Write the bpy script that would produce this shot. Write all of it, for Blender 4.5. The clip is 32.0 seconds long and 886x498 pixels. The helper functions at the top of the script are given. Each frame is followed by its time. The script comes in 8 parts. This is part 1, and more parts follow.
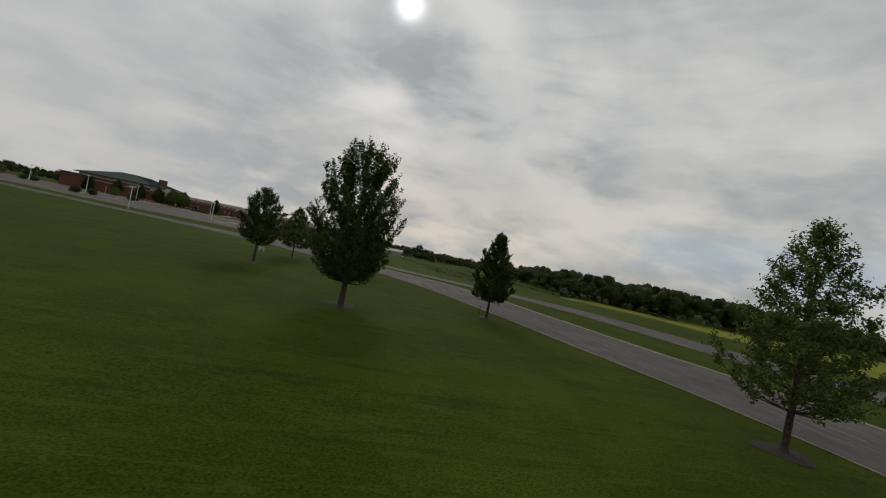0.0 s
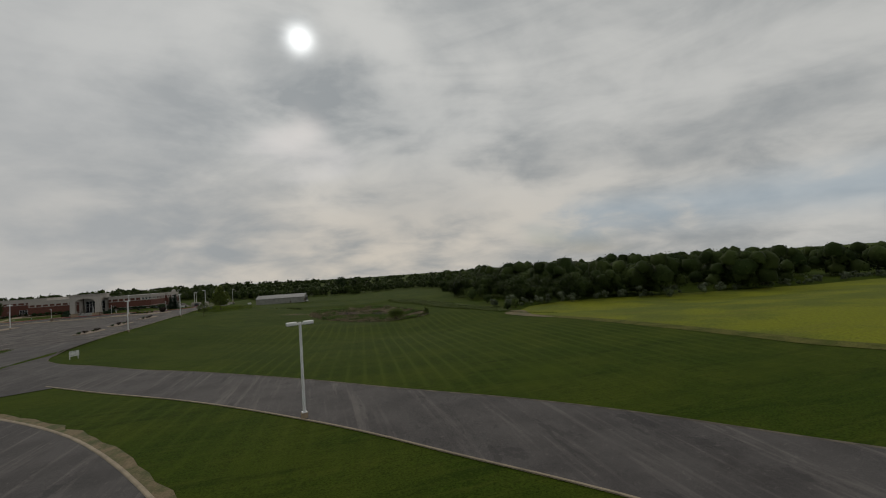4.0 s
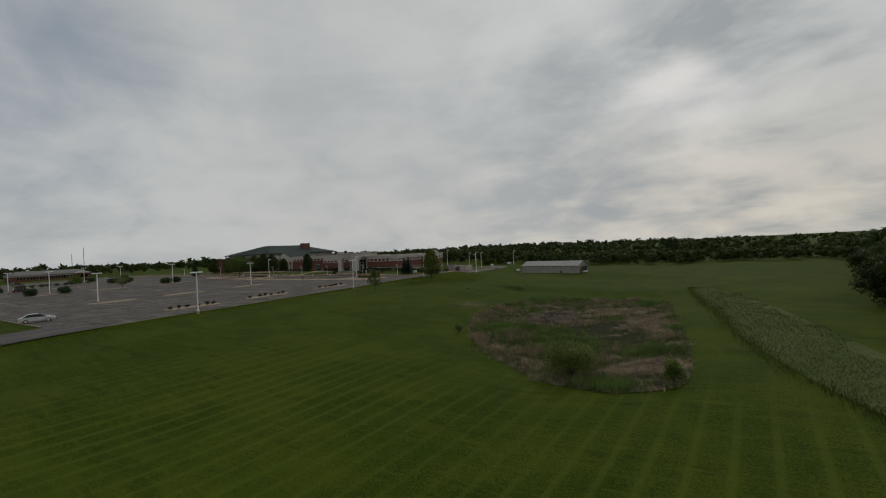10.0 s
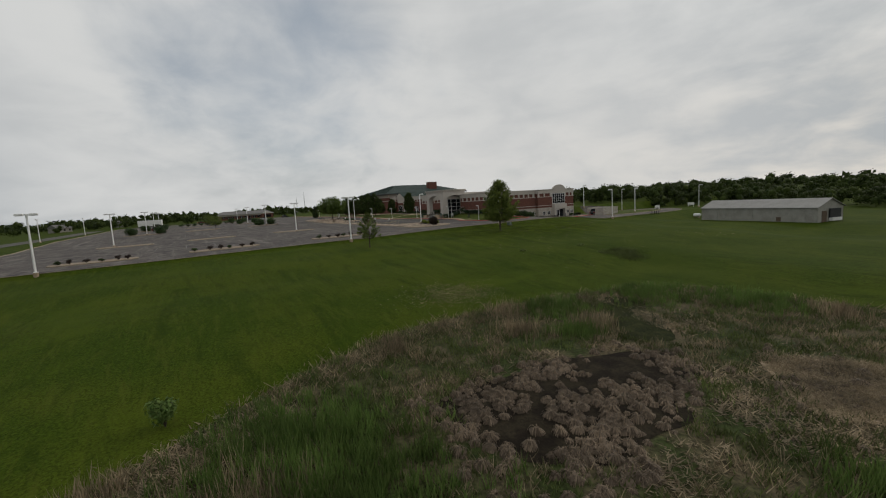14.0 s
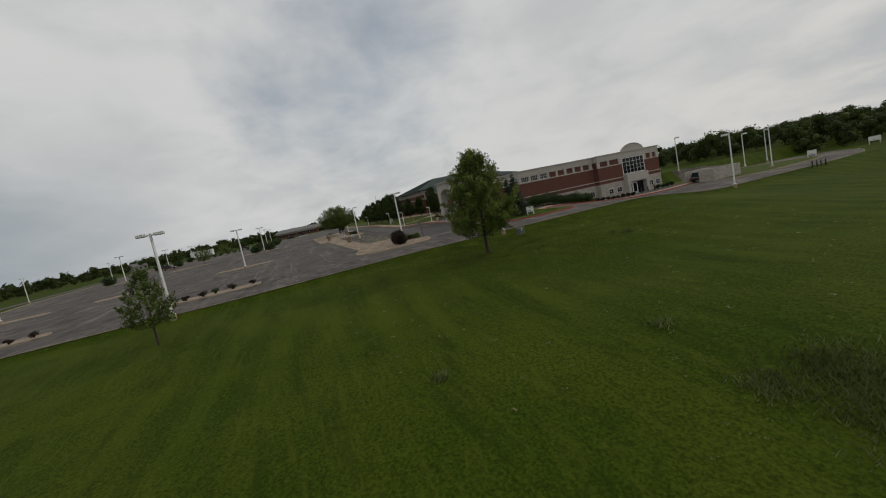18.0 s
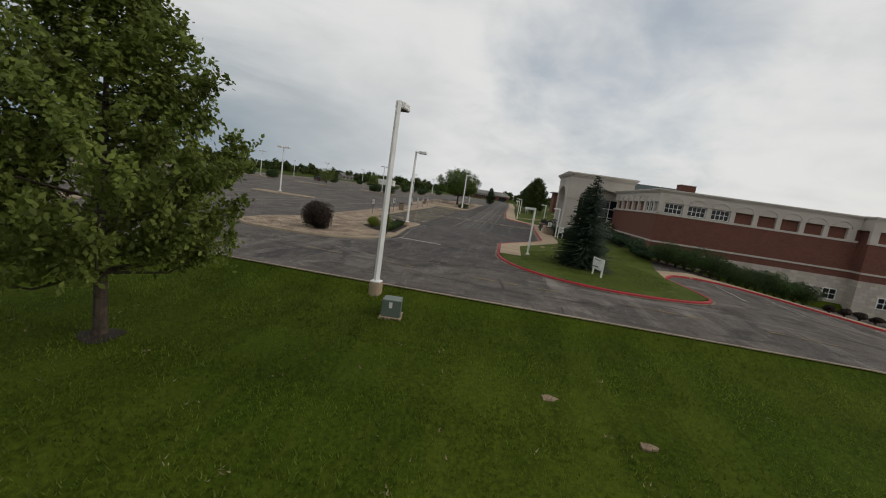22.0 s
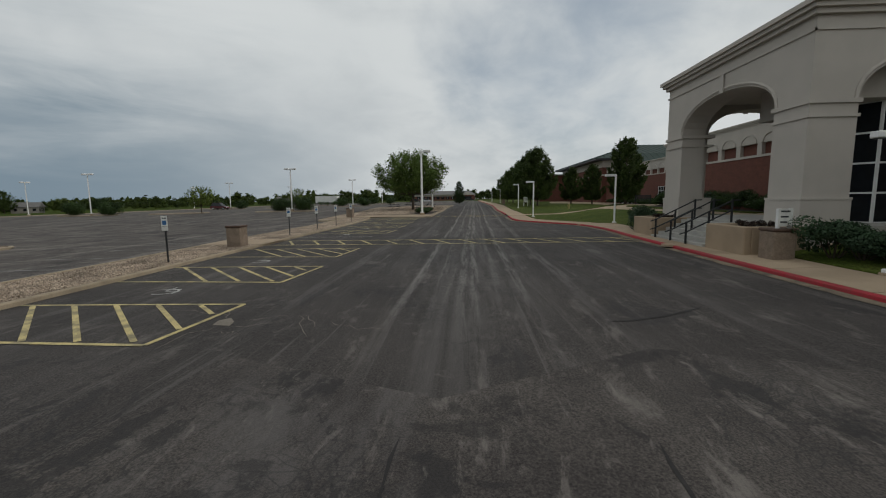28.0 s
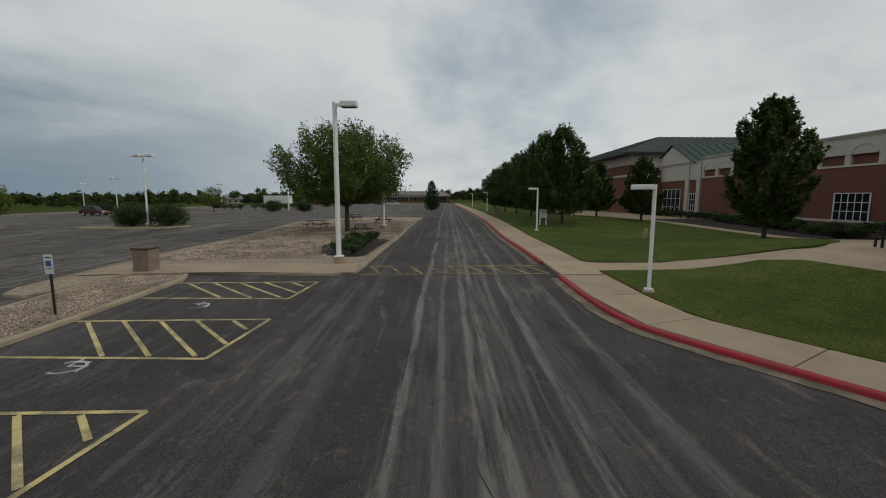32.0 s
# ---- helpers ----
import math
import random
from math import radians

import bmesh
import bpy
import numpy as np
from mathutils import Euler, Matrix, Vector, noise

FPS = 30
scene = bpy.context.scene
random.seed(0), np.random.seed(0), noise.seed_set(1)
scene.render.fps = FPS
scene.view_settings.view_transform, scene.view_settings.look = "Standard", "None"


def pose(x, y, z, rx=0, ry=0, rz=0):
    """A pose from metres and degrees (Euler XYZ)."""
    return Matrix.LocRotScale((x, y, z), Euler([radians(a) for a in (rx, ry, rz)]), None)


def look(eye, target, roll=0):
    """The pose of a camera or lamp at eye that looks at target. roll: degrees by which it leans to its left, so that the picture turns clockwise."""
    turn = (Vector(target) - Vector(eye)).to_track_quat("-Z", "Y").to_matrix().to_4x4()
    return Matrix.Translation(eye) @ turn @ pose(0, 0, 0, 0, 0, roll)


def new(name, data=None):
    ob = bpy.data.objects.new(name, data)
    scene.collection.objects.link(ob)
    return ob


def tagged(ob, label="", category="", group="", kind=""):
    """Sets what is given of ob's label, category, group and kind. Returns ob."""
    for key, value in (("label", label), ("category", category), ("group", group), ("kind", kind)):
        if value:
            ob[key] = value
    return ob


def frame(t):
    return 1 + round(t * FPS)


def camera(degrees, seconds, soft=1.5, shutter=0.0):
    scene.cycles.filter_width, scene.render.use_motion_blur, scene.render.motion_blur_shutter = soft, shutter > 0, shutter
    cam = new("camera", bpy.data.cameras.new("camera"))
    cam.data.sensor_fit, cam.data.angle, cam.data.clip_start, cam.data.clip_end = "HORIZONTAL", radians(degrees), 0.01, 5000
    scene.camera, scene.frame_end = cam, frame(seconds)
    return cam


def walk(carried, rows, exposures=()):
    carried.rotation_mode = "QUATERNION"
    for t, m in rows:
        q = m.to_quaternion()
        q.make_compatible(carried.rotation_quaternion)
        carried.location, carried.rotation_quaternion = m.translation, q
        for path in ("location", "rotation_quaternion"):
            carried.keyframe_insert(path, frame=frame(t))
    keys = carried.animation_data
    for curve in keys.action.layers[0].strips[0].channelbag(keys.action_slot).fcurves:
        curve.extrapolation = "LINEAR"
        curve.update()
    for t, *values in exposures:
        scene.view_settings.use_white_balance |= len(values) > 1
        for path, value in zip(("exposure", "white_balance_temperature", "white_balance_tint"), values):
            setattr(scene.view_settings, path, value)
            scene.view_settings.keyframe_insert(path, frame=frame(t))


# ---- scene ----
cam = camera(93.5, 32.0, soft=1.1)
PATH = [
    (0, 81.752, -255.417, 3.740, 90.80, -11.21, -9.92),
    (0.5, 85.574, -248.085, 3.664, 91.05, -5.47, -10.64),
    (1, 89.479, -240.747, 3.596, 91.05, -2.34, -11.68),
    (1.5, 93.623, -233.470, 3.502, 90.70, 0.21, -14.88),
    (2, 97.760, -225.996, 3.619, 90.70, -3.88, -14.84),
    (2.5, 102.040, -218.366, 4.327, 90.08, -3.01, -14.99),
    (3, 106.183, -211.146, 5.818, 93.55, -0.76, -15.34),
    (3.5, 109.641, -205.161, 7.101, 93.33, 3.64, -15.92),
    (5.5, 123.029, -187.317, 8.812, 90.47, 3.87, -16.63),
    (6, 126.685, -182.145, 8.756, 90.24, 0.05, -11.64),
    (6.5, 130.734, -176.931, 8.791, 90.34, -2.08, -2.72),
    (7, 134.452, -171.085, 8.784, 90.16, -1.76, 7.57),
    (7.5, 137.716, -164.347, 8.740, 90.31, -1.42, 18.07),
    (8, 140.132, -156.764, 8.620, 90.11, 3.93, 20.31),
    (8.5, 141.984, -148.552, 8.393, 90.21, 3.50, 23.53),
    (9, 143.137, -139.939, 8.155, 90.23, 3.64, 26.29),
    (9.5, 143.570, -131.115, 7.967, 90.27, 4.50, 28.65),
    (10, 143.545, -122.487, 7.741, 90.16, 2.83, 32.08),
    (10.5, 143.254, -114.232, 7.495, 90.15, 2.86, 35.09),
    (11, 142.596, -106.483, 7.177, 89.99, 3.46, 38.03),
    (11.5, 142.015, -99.065, 6.806, 89.97, 3.14, 41.88),
    (12, 141.143, -92.198, 6.377, 89.81, 3.09, 45.67),
    (12.5, 139.787, -85.908, 5.932, 89.67, 3.63, 49.18),
    (13, 138.129, -80.181, 5.457, 89.66, 3.65, 52.01),
    (13.5, 136.078, -74.243, 4.996, 88.84, 4.11, 55.52),
    (14, 134.013, -68.887, 4.594, 83.70, 3.29, 58.10),
    (14.5, 131.780, -63.716, 4.178, 83.45, -2.26, 63.98),
    (16.5, 118.460, -47.567, 3.923, 84.03, 9.76, 69.97),
    (17, 114.971, -43.751, 4.185, 83.35, 11.74, 69.36),
    (17.5, 111.510, -39.848, 4.289, 83.29, 12.57, 69.15),
    (18, 108.138, -35.884, 4.238, 83.56, 11.42, 69.47),
    (18.5, 104.974, -31.970, 4.261, 83.79, 7.72, 69.60),
    (19, 101.847, -28.109, 4.320, 83.60, 6.51, 70.07),
    (19.5, 98.701, -24.200, 4.617, 83.46, 2.76, 70.39),
    (20, 95.671, -20.607, 4.867, 83.09, 0.08, 71.31),
    (20.5, 92.896, -17.350, 4.989, 83.04, -3.49, 77.08),
    (21, 90.151, -14.687, 4.860, 83.09, -3.37, 83.25),
    (21.5, 87.217, -12.461, 4.497, 83.25, -4.91, 90.03),
    (22, 83.946, -10.756, 3.985, 81.76, -8.34, 98.71),
    (22.5, 80.506, -9.679, 3.527, 82.12, -7.54, 105.96),
    (23, 76.876, -9.269, 3.090, 82.24, -6.55, 110.96),
    (23.5, 73.053, -9.557, 2.635, 82.46, -4.80, 113.46),
    (24, 69.497, -10.013, 2.361, 83.03, -0.64, 113.51),
    (24.5, 66.162, -10.808, 2.281, 83.60, 2.94, 112.46),
    (25, 62.980, -11.540, 2.286, 83.25, 6.80, 108.97),
    (25.5, 59.997, -12.094, 2.342, 83.12, 7.58, 104.12),
    (26, 56.947, -12.552, 2.194, 83.38, 5.42, 101.47),
    (26.5, 53.805, -13.143, 2.281, 83.56, 3.55, 100.46),
    (28.5, 40.336, -14.847, 2.177, 83.39, 0.34, 91.70),
    (29, 37.224, -14.832, 2.467, 83.92, 0.47, 91.55),
    (29.5, 33.990, -15.062, 2.732, 84.12, 1.19, 90.58),
    (30, 30.754, -15.046, 2.931, 83.37, 0.31, 90.31),
    (30.5, 27.159, -15.314, 3.142, 83.67, 0.20, 89.36),
    (31, 23.629, -15.125, 3.385, 83.45, 0.88, 89.50),
    (31.5, 20.235, -15.034, 3.441, 82.81, 0.45, 89.22),
    (32, 16.134, -14.982, 3.363, 83.04, -0.09, 89.42),
]
walk(cam, [(t, pose(x, y, z, rx, ry, rz)) for t, x, y, z, rx, ry, rz in PATH],
     [(0, -0.14, 6600, 11.5), (1.5, -0.14, 6620, 11.5), (3, -0.3, 6620, 11.5), (6, -0.32, 6580, 10.5), (11, -0.19, 6550, 10.5), (13, -0.05, 6620, 11), (14, 0.11, 6640, 11.5), (18, 0.05, 6640, 11.5), (21, 0.21, 6640, 11.5), (22.5, 0.36, 6680, 12), (24, 0.04, 6580, 11.5), (26, 0.12, 6480, 10), (29, 0.11, 6400, 9), (32, 0.08, 6400, 9)])

# ---- world, sun, exposure ----
SUN_DIR = Vector((-0.017, 0.87, 0.493)).normalized()
world = bpy.data.worlds.new("overcast_sky")
scene.world = world
world.use_nodes = True
wn, wl = world.node_tree.nodes, world.node_tree.links
wn.clear()


def wnode(kind, **props):
    n = wn.new(kind)
    for k, v in props.items():
        setattr(n, k, v)
    return n


w_out = wnode("ShaderNodeOutputWorld")
w_bg = wnode("ShaderNodeBackground")
w_tc = wnode("ShaderNodeTexCoord")
w_sky = wnode("ShaderNodeTexSky", sky_type='NISHITA', sun_disc=False, sun_elevation=radians(28.5), sun_rotation=radians(-2))
w_skym = wnode("ShaderNodeVectorMath", operation='SCALE')
w_skym.inputs["Scale"].default_value = 0.075
wl.new(w_sky.outputs[0], w_skym.inputs[0])
w_sep = wnode("ShaderNodeSeparateXYZ")
wl.new(w_tc.outputs["Generated"], w_sep.inputs[0])


def wmath(op, a, b=None, c=None, clamp=False):
    n = wnode("ShaderNodeMath", operation=op, use_clamp=clamp)
    for i, v in enumerate((a, b, c)):
        if v is None:
            continue
        if isinstance(v, (int, float)):
            n.inputs[i].default_value = v
        else:
            wl.new(v, n.inputs[i])
    return n.outputs[0]


def wmix(fac, a, b):
    n = wnode("ShaderNodeMix", data_type='RGBA')
    if isinstance(fac, (int, float)):
        n.inputs[0].default_value = fac
    else:
        wl.new(fac, n.inputs[0])
    for i, v in ((6, a), (7, b)):
        if isinstance(v, tuple):
            n.inputs[i].default_value = (*v, 1)
        else:
            wl.new(v, n.inputs[i])
    return n.outputs[2]


def wramp(v, lo, hi):
    n = wnode("ShaderNodeMapRange", interpolation_type='SMOOTHSTEP')
    wl.new(v, n.inputs[0])
    n.inputs[1].default_value, n.inputs[2].default_value = lo, hi
    return n.outputs[0]


# cloud deck: the direction is laid onto a flat ceiling, so that clouds shrink towards the horizon
zc = wmath('MAXIMUM', w_sep.outputs[2], 0.0)
inv = wmath('DIVIDE', 1.0, wmath('ADD', zc, 0.34))
w_cmb = wnode("ShaderNodeCombineXYZ")
wl.new(wmath('MULTIPLY', w_sep.outputs[0], inv), w_cmb.inputs[0])
wl.new(wmath('MULTIPLY', wmath('MULTIPLY', w_sep.outputs[1], inv), 1.1), w_cmb.inputs[1])


def wnoise(scale, detail, rough, dist, off):
    m = wnode("ShaderNodeMapping")
    m.inputs["Location"].default_value = off
    m.inputs["Rotation"].default_value = (0, 0, 0.5)
    wl.new(w_cmb.outputs[0], m.inputs[0])
    n = wnode("ShaderNodeTexNoise")
    n.inputs["Scale"].default_value, n.inputs["Detail"].default_value = scale, detail
    n.inputs["Roughness"].default_value, n.inputs["Distortion"].default_value = rough, dist
    wl.new(m.outputs[0], n.inputs["Vector"])
    return n.outputs["Fac"]


big = wnoise(0.95, 3.0, 0.5, 0.2, (3.1, 1.7, 0))
fine = wnoise(3.0, 6.0, 0.55, 0.3, (8.2, 4.4, 0))
# thin layered streaks that lie level, best seen low in the sky
w_lay = wnode("ShaderNodeVectorMath", operation='MULTIPLY')
w_lay.inputs[1].default_value = (2.6, 2.6, 13.0)
wl.new(w_tc.outputs["Generated"], w_lay.inputs[0])
strata = wnode("ShaderNodeTexNoise")
strata.inputs["Scale"].default_value, strata.inputs["Detail"].default_value, strata.inputs["Roughness"].default_value, strata.inputs["Distortion"].default_value = 1.0, 6.0, 0.58, 0.6
wl.new(w_lay.outputs[0], strata.inputs["Vector"])
strata = strata.outputs["Fac"]
dens = wmath('ADD', wmath('ADD', wmath('MULTIPLY', big, 0.46), wmath('MULTIPLY', fine, 0.34)), wmath('MULTIPLY', strata, 0.20))
grey = wmath('MULTIPLY', wramp(dens, 0.40, 0.64), 0.92)
# heavier grey clouds below and beside the sun, small dark ones in the east
for bx, by, bz, size, weight in ((0.018, 0.90, 0.435, 0.9935, 0.65), (-0.36, 0.885, 0.29, 0.985, 0.3), (0.163, 0.929, 0.333, 0.98, 0.3), (0.22, 0.96, 0.17, 0.98, 0.3), (0.811, 0.558, 0.17, 0.9985, 0.3), (0.654, 0.743, 0.14, 0.9985, 0.25), (-0.33, 0.94, 0.10, 0.985, 0.2)):
    flat = wnode("ShaderNodeVectorMath", operation='MULTIPLY')
    flat.inputs[1].default_value = (1.0, 1.0, 1.9)
    wl.new(w_tc.outputs["Generated"], flat.inputs[0])
    unit = wnode("ShaderNodeVectorMath", operation='NORMALIZE')
    wl.new(flat.outputs[0], unit.inputs[0])
    dt = wnode("ShaderNodeVectorMath", operation='DOT_PRODUCT')
    wl.new(unit.outputs[0], dt.inputs[0])
    dt.inputs[1].default_value = Vector((bx, by, bz * 1.9)).normalized()
    edge = wmath('ADD', dt.outputs["Value"], wmath('MULTIPLY', wmath('SUBTRACT', fine, 0.5), (1 - size) * 3.2))
    grey = wmath('ADD', grey, wmath('MULTIPLY', wramp(edge, size - (1 - size) * 0.9, 1.0 + (1 - size) * 0.3), weight))
# glow round the veiled sun, warm low sky beneath it, blue-grey rain sky on the far side
w_dot = wnode("ShaderNodeVectorMath", operation='DOT_PRODUCT')
wl.new(w_tc.outputs["Generated"], w_dot.inputs[0])
w_dot.inputs[1].default_value = SUN_DIR
sunny = wmath('MAXIMUM', w_dot.outputs["Value"], 0.0)
halo = wmath('POWER', sunny, 9.0)
core = wmath('POWER', sunny, 3200.0)
lowness = wmath('SUBTRACT', 1.0, wramp(w_sep.outputs[2], 0.0, 0.34))
rain = wmath('SUBTRACT', 1.0, wramp(wmath('MULTIPLY_ADD', wmath('SUBTRACT', strata, 0.5), 0.35, w_sep.outputs[2]), 0.04, 0.36))
west = wramp(wmath('MULTIPLY_ADD', w_sep.outputs[1], -0.95, wmath('MULTIPLY', w_sep.outputs[0], -0.15)), 0.24, 0.80)
light_c = wmix(wmath('MULTIPLY', lowness, wmath('POWER', sunny, 2.5)), (0.63, 0.645, 0.63), (0.72, 0.65, 0.54))
dark_c = (0.33, 0.36, 0.375)
cloud = wmix(wmath('MINIMUM', grey, 1.0), light_c, dark_c)
# the western deck is thicker and more even
cloud = wmix(wmath('MULTIPLY', wramp(w_sep.outputs[0], 0.15, -0.65), 0.6), cloud, (0.54, 0.562, 0.57))
bluish = wmix(0.5, w_skym.outputs[0], (0.20, 0.27, 0.34))
blue_gap = wnode("ShaderNodeVectorMath", operation='DOT_PRODUCT')
wl.new(w_tc.outputs["Generated"], blue_gap.inputs[0])
blue_gap.inputs[1].default_value = Vector((-0.93, 0.18, 0.33)).normalized()
gap = wmath('MULTIPLY', wramp(wmath('ADD', blue_gap.outputs["Value"], wmath('MULTIPLY', wmath('SUBTRACT', fine, 0.5), 0.12)), 0.94, 1.03), 0.6)
holes = wmath('MULTIPLY', wramp(wnoise(0.9, 3.0, 0.5, 0.3, (0.3, 6.1, 0)), 0.60, 0.74), 0.6)
cloud = wmix(wmath('MAXIMUM', holes, gap), cloud, bluish)
cloud = wmix(wmath('MULTIPLY', wmath('MULTIPLY', rain, west), 0.92), cloud, (0.15, 0.207, 0.255))
lit = wmath('ADD', 1.0, wmath('MULTIPLY', halo, 0.12))
lit = wmath('ADD', lit, wmath('MULTIPLY', core, 2.6))
east_gap = wnode("ShaderNodeVectorMath", operation='DOT_PRODUCT')
wl.new(w_tc.outputs["Generated"], east_gap.inputs[0])
east_gap.inputs[1].default_value = Vector((0.80, 0.60, 0.10)).normalized()
low_band = wmath('SUBTRACT', 1.0, wramp(wmath('ABSOLUTE', wmath('SUBTRACT', w_sep.outputs[2], 0.10)), 0.0, 0.075))
blue_low = wmath('MULTIPLY', wmath('MULTIPLY', wramp(wmath('ADD', east_gap.outputs["Value"], wmath('MULTIPLY', wmath('SUBTRACT', fine, 0.5), 0.3)), 0.90, 1.0), low_band), 0.55)
cloud = wmix(blue_low, cloud, (0.36, 0.47, 0.56))
w_fin = wnode("ShaderNodeVectorMath", operation='SCALE')
wl.new(cloud, w_fin.inputs[0])
wl.new(lit, w_fin.inputs["Scale"])
wl.new(w_fin.outputs[0], w_bg.inputs["Color"])
w_bg.inputs["Strength"].default_value = 1.0
wl.new(w_bg.outputs[0], w_out.inputs["Surface"])

sun_data = bpy.data.lights.new("sun", 'SUN')
sun_data.energy, sun_data.angle, sun_data.color = 0.7, radians(14), (1.0, 0.93, 0.84)
sun_ob = new("sun", sun_data)
sun_ob.matrix_world = look((0, 0, 60), Vector((0, 0, 60)) - SUN_DIR)
scene.view_settings.exposure = 0.0

# ---- materials ----


def material(name, base, rough=0.8, metal=0.0, spots=None, scale=4.0, amount=0.5, fine_scale=60.0, fine_amount=0.25,
             bump=0.0, bump_scale=40.0, per_object=0.0, spec=0.3, streak=None, stripes=None, cracks=0.0, cover=0.0, blocks=None, tracks=None):
    """A procedural surface: base colour, a second colour in patches, fine grain, and relief."""
    m = bpy.data.materials.new(name)
    m.use_nodes = True
    nt = m.node_tree
    n, l = nt.nodes, nt.links
    b = n["Principled BSDF"]
    b.inputs["Roughness"].default_value, b.inputs["Metallic"].default_value = rough, metal
    b.inputs["Specular IOR Level"].default_value = spec
    geo = n.new("ShaderNodeNewGeometry")
    src = geo.outputs["Position"]

    def noise_at(sc, det, ro=0.55):
        t = n.new("ShaderNodeTexNoise")
        t.inputs["Scale"].default_value, t.inputs["Detail"].default_value, t.inputs["Roughness"].default_value = sc, det, ro
        l.new(src, t.inputs["Vector"])
        return t.outputs["Fac"]

    def ramp(v, lo, hi):
        r = n.new("ShaderNodeMapRange")
        r.interpolation_type = 'SMOOTHSTEP'
        l.new(v, r.inputs[0])
        r.inputs[1].default_value, r.inputs[2].default_value = lo, hi
        return r.outputs[0]

    def mix(f, a, c, mode='MIX'):
        x = n.new("ShaderNodeMix")
        x.data_type, x.blend_type = 'RGBA', mode
        if isinstance(f, (int, float)):
            x.inputs[0].default_value = f
        else:
            l.new(f, x.inputs[0])
        for i, v in ((6, a), (7, c)):
            if isinstance(v, tuple):
                x.inputs[i].default_value = (*v, 1)
            else:
                l.new(v, x.inputs[i])
        return x.outputs[2]

    def times(a, k):
        x = n.new("ShaderNodeMath")
        x.operation = 'MULTIPLY'
        l.new(a, x.inputs[0])
        x.inputs[1].default_value = k
        return x.outputs[0]

    col = base
    second = spots if spots else tuple(c * 0.6 for c in base)
    col = mix(times(ramp(noise_at(scale, 5.0), 0.38, 0.66), amount), col, second)
    g = ramp(noise_at(fine_scale, 3.0, 0.7), 0.25, 0.75)
    grain = mix(g, tuple([1 - fine_amount] * 3), tuple([1 + fine_amount] * 3))
    col = mix(1.0, col, grain, 'MULTIPLY')
    for layer in streak if isinstance(streak, list) else [streak] if streak else []:
        mp = n.new("ShaderNodeMapping")
        mp.inputs["Scale"].default_value = layer[0]
        mp.inputs["Rotation"].default_value = (0, 0, layer[5] if len(layer) > 5 else 0.0)
        l.new(src, mp.inputs[0])
        t = n.new("ShaderNodeTexNoise")
        t.inputs["Scale"].default_value, t.inputs["Detail"].default_value, t.inputs["Roughness"].default_value, t.inputs["Distortion"].default_value = 1.0, 7.0, 0.68, 0.5
        l.new(mp.outputs[0], t.inputs["Vector"])
        col = mix(times(ramp(t.outputs["Fac"], layer[3], layer[4]), layer[2]), col, layer[1])
    if stripes:
        mp = n.new("ShaderNodeMapping")
        mp.inputs["Rotation"].default_value = (0, 0, stripes[1])
        l.new(src, mp.inputs[0])
        t = n.new("ShaderNodeTexWave")
        t.inputs["Scale"].default_value, t.inputs["Distortion"].default_value, t.inputs["Detail"].default_value, t.inputs["Detail Scale"].default_value = stripes[0], 0.8, 2.0, 0.15
        l.new(mp.outputs[0], t.inputs["Vector"])
        sy = n.new("ShaderNodeSeparateXYZ")
        l.new(src, sy.inputs[0])

        def both(a, c):
            x = n.new("ShaderNodeMath")
            x.operation = 'MULTIPLY'
            l.new(a, x.inputs[0])
            l.new(c, x.inputs[1])
            return x.outputs[0]

        # the field is mown along its length; the bank before the college across it
        span = both(both(ramp(sy.outputs[1], -185, -150), ramp(sy.outputs[1], -72, -98)), both(ramp(noise_at(0.05, 4.0), 0.28, 0.60), ramp(sy.outputs[0], 78, 106)))
        tint = mix(ramp(t.outputs["Fac"], 0.1, 0.9), tuple([1 - stripes[2] * 0.5] * 3), (1 + stripes[2] * 0.6, 1 + stripes[2] * 0.5, 1.0))
        col = mix(span, col, mix(1.0, col, tint, 'MULTIPLY'))
        col = mix(times(both(span, ramp(t.outputs["Fac"], 0.80, 1.0)), 0.42), col, (0.076, 0.098, 0.014))
        for scale2, turn, k in ((0.11, 1.66, 0.32),):
            mp = n.new("ShaderNodeMapping")
            mp.inputs["Rotation"].default_value = (0, 0, turn)
            l.new(src, mp.inputs[0])
            t = n.new("ShaderNodeTexWave")
            t.inputs["Scale"].default_value, t.inputs["Distortion"].default_value, t.inputs["Detail"].default_value, t.inputs["Detail Scale"].default_value = scale2, 1.6, 2.0, 0.2
            l.new(mp.outputs[0], t.inputs["Vector"])
            bank = both(both(ramp(sy.outputs[1], -70, -30), ramp(sy.outputs[0], 100, 88)), ramp(noise_at(0.09, 3.0), 0.34, 0.62))
            col = mix(times(both(bank, ramp(t.outputs["Fac"], 0.55, 0.95)), k), col, (0.068, 0.094, 0.010))
            col = mix(times(both(bank, ramp(t.outputs["Fac"], 0.40, 0.05)), k * 0.6), col, (0.018, 0.033, 0.003))
    if tracks:
        sy = n.new("ShaderNodeSeparateXYZ")
        l.new(src, sy.inputs[0])
        mp = n.new("ShaderNodeMapping")
        mp.inputs["Scale"].default_value = (0.06, 0.02, 1)
        l.new(src, mp.inputs[0])
        sway = n.new("ShaderNodeTexNoise")
        sway.inputs["Scale"].default_value = 1.0
        l.new(mp.outputs[0], sway.inputs["Vector"])
        line = n.new("ShaderNodeMath")
        line.operation = 'ADD'
        l.new(sy.outputs[1], line.inputs[0])
        drift = n.new("ShaderNodeMath")
        drift.operation = 'MULTIPLY_ADD'
        l.new(sy.outputs[0], drift.inputs[0])
        drift.inputs[1].default_value = 0.02
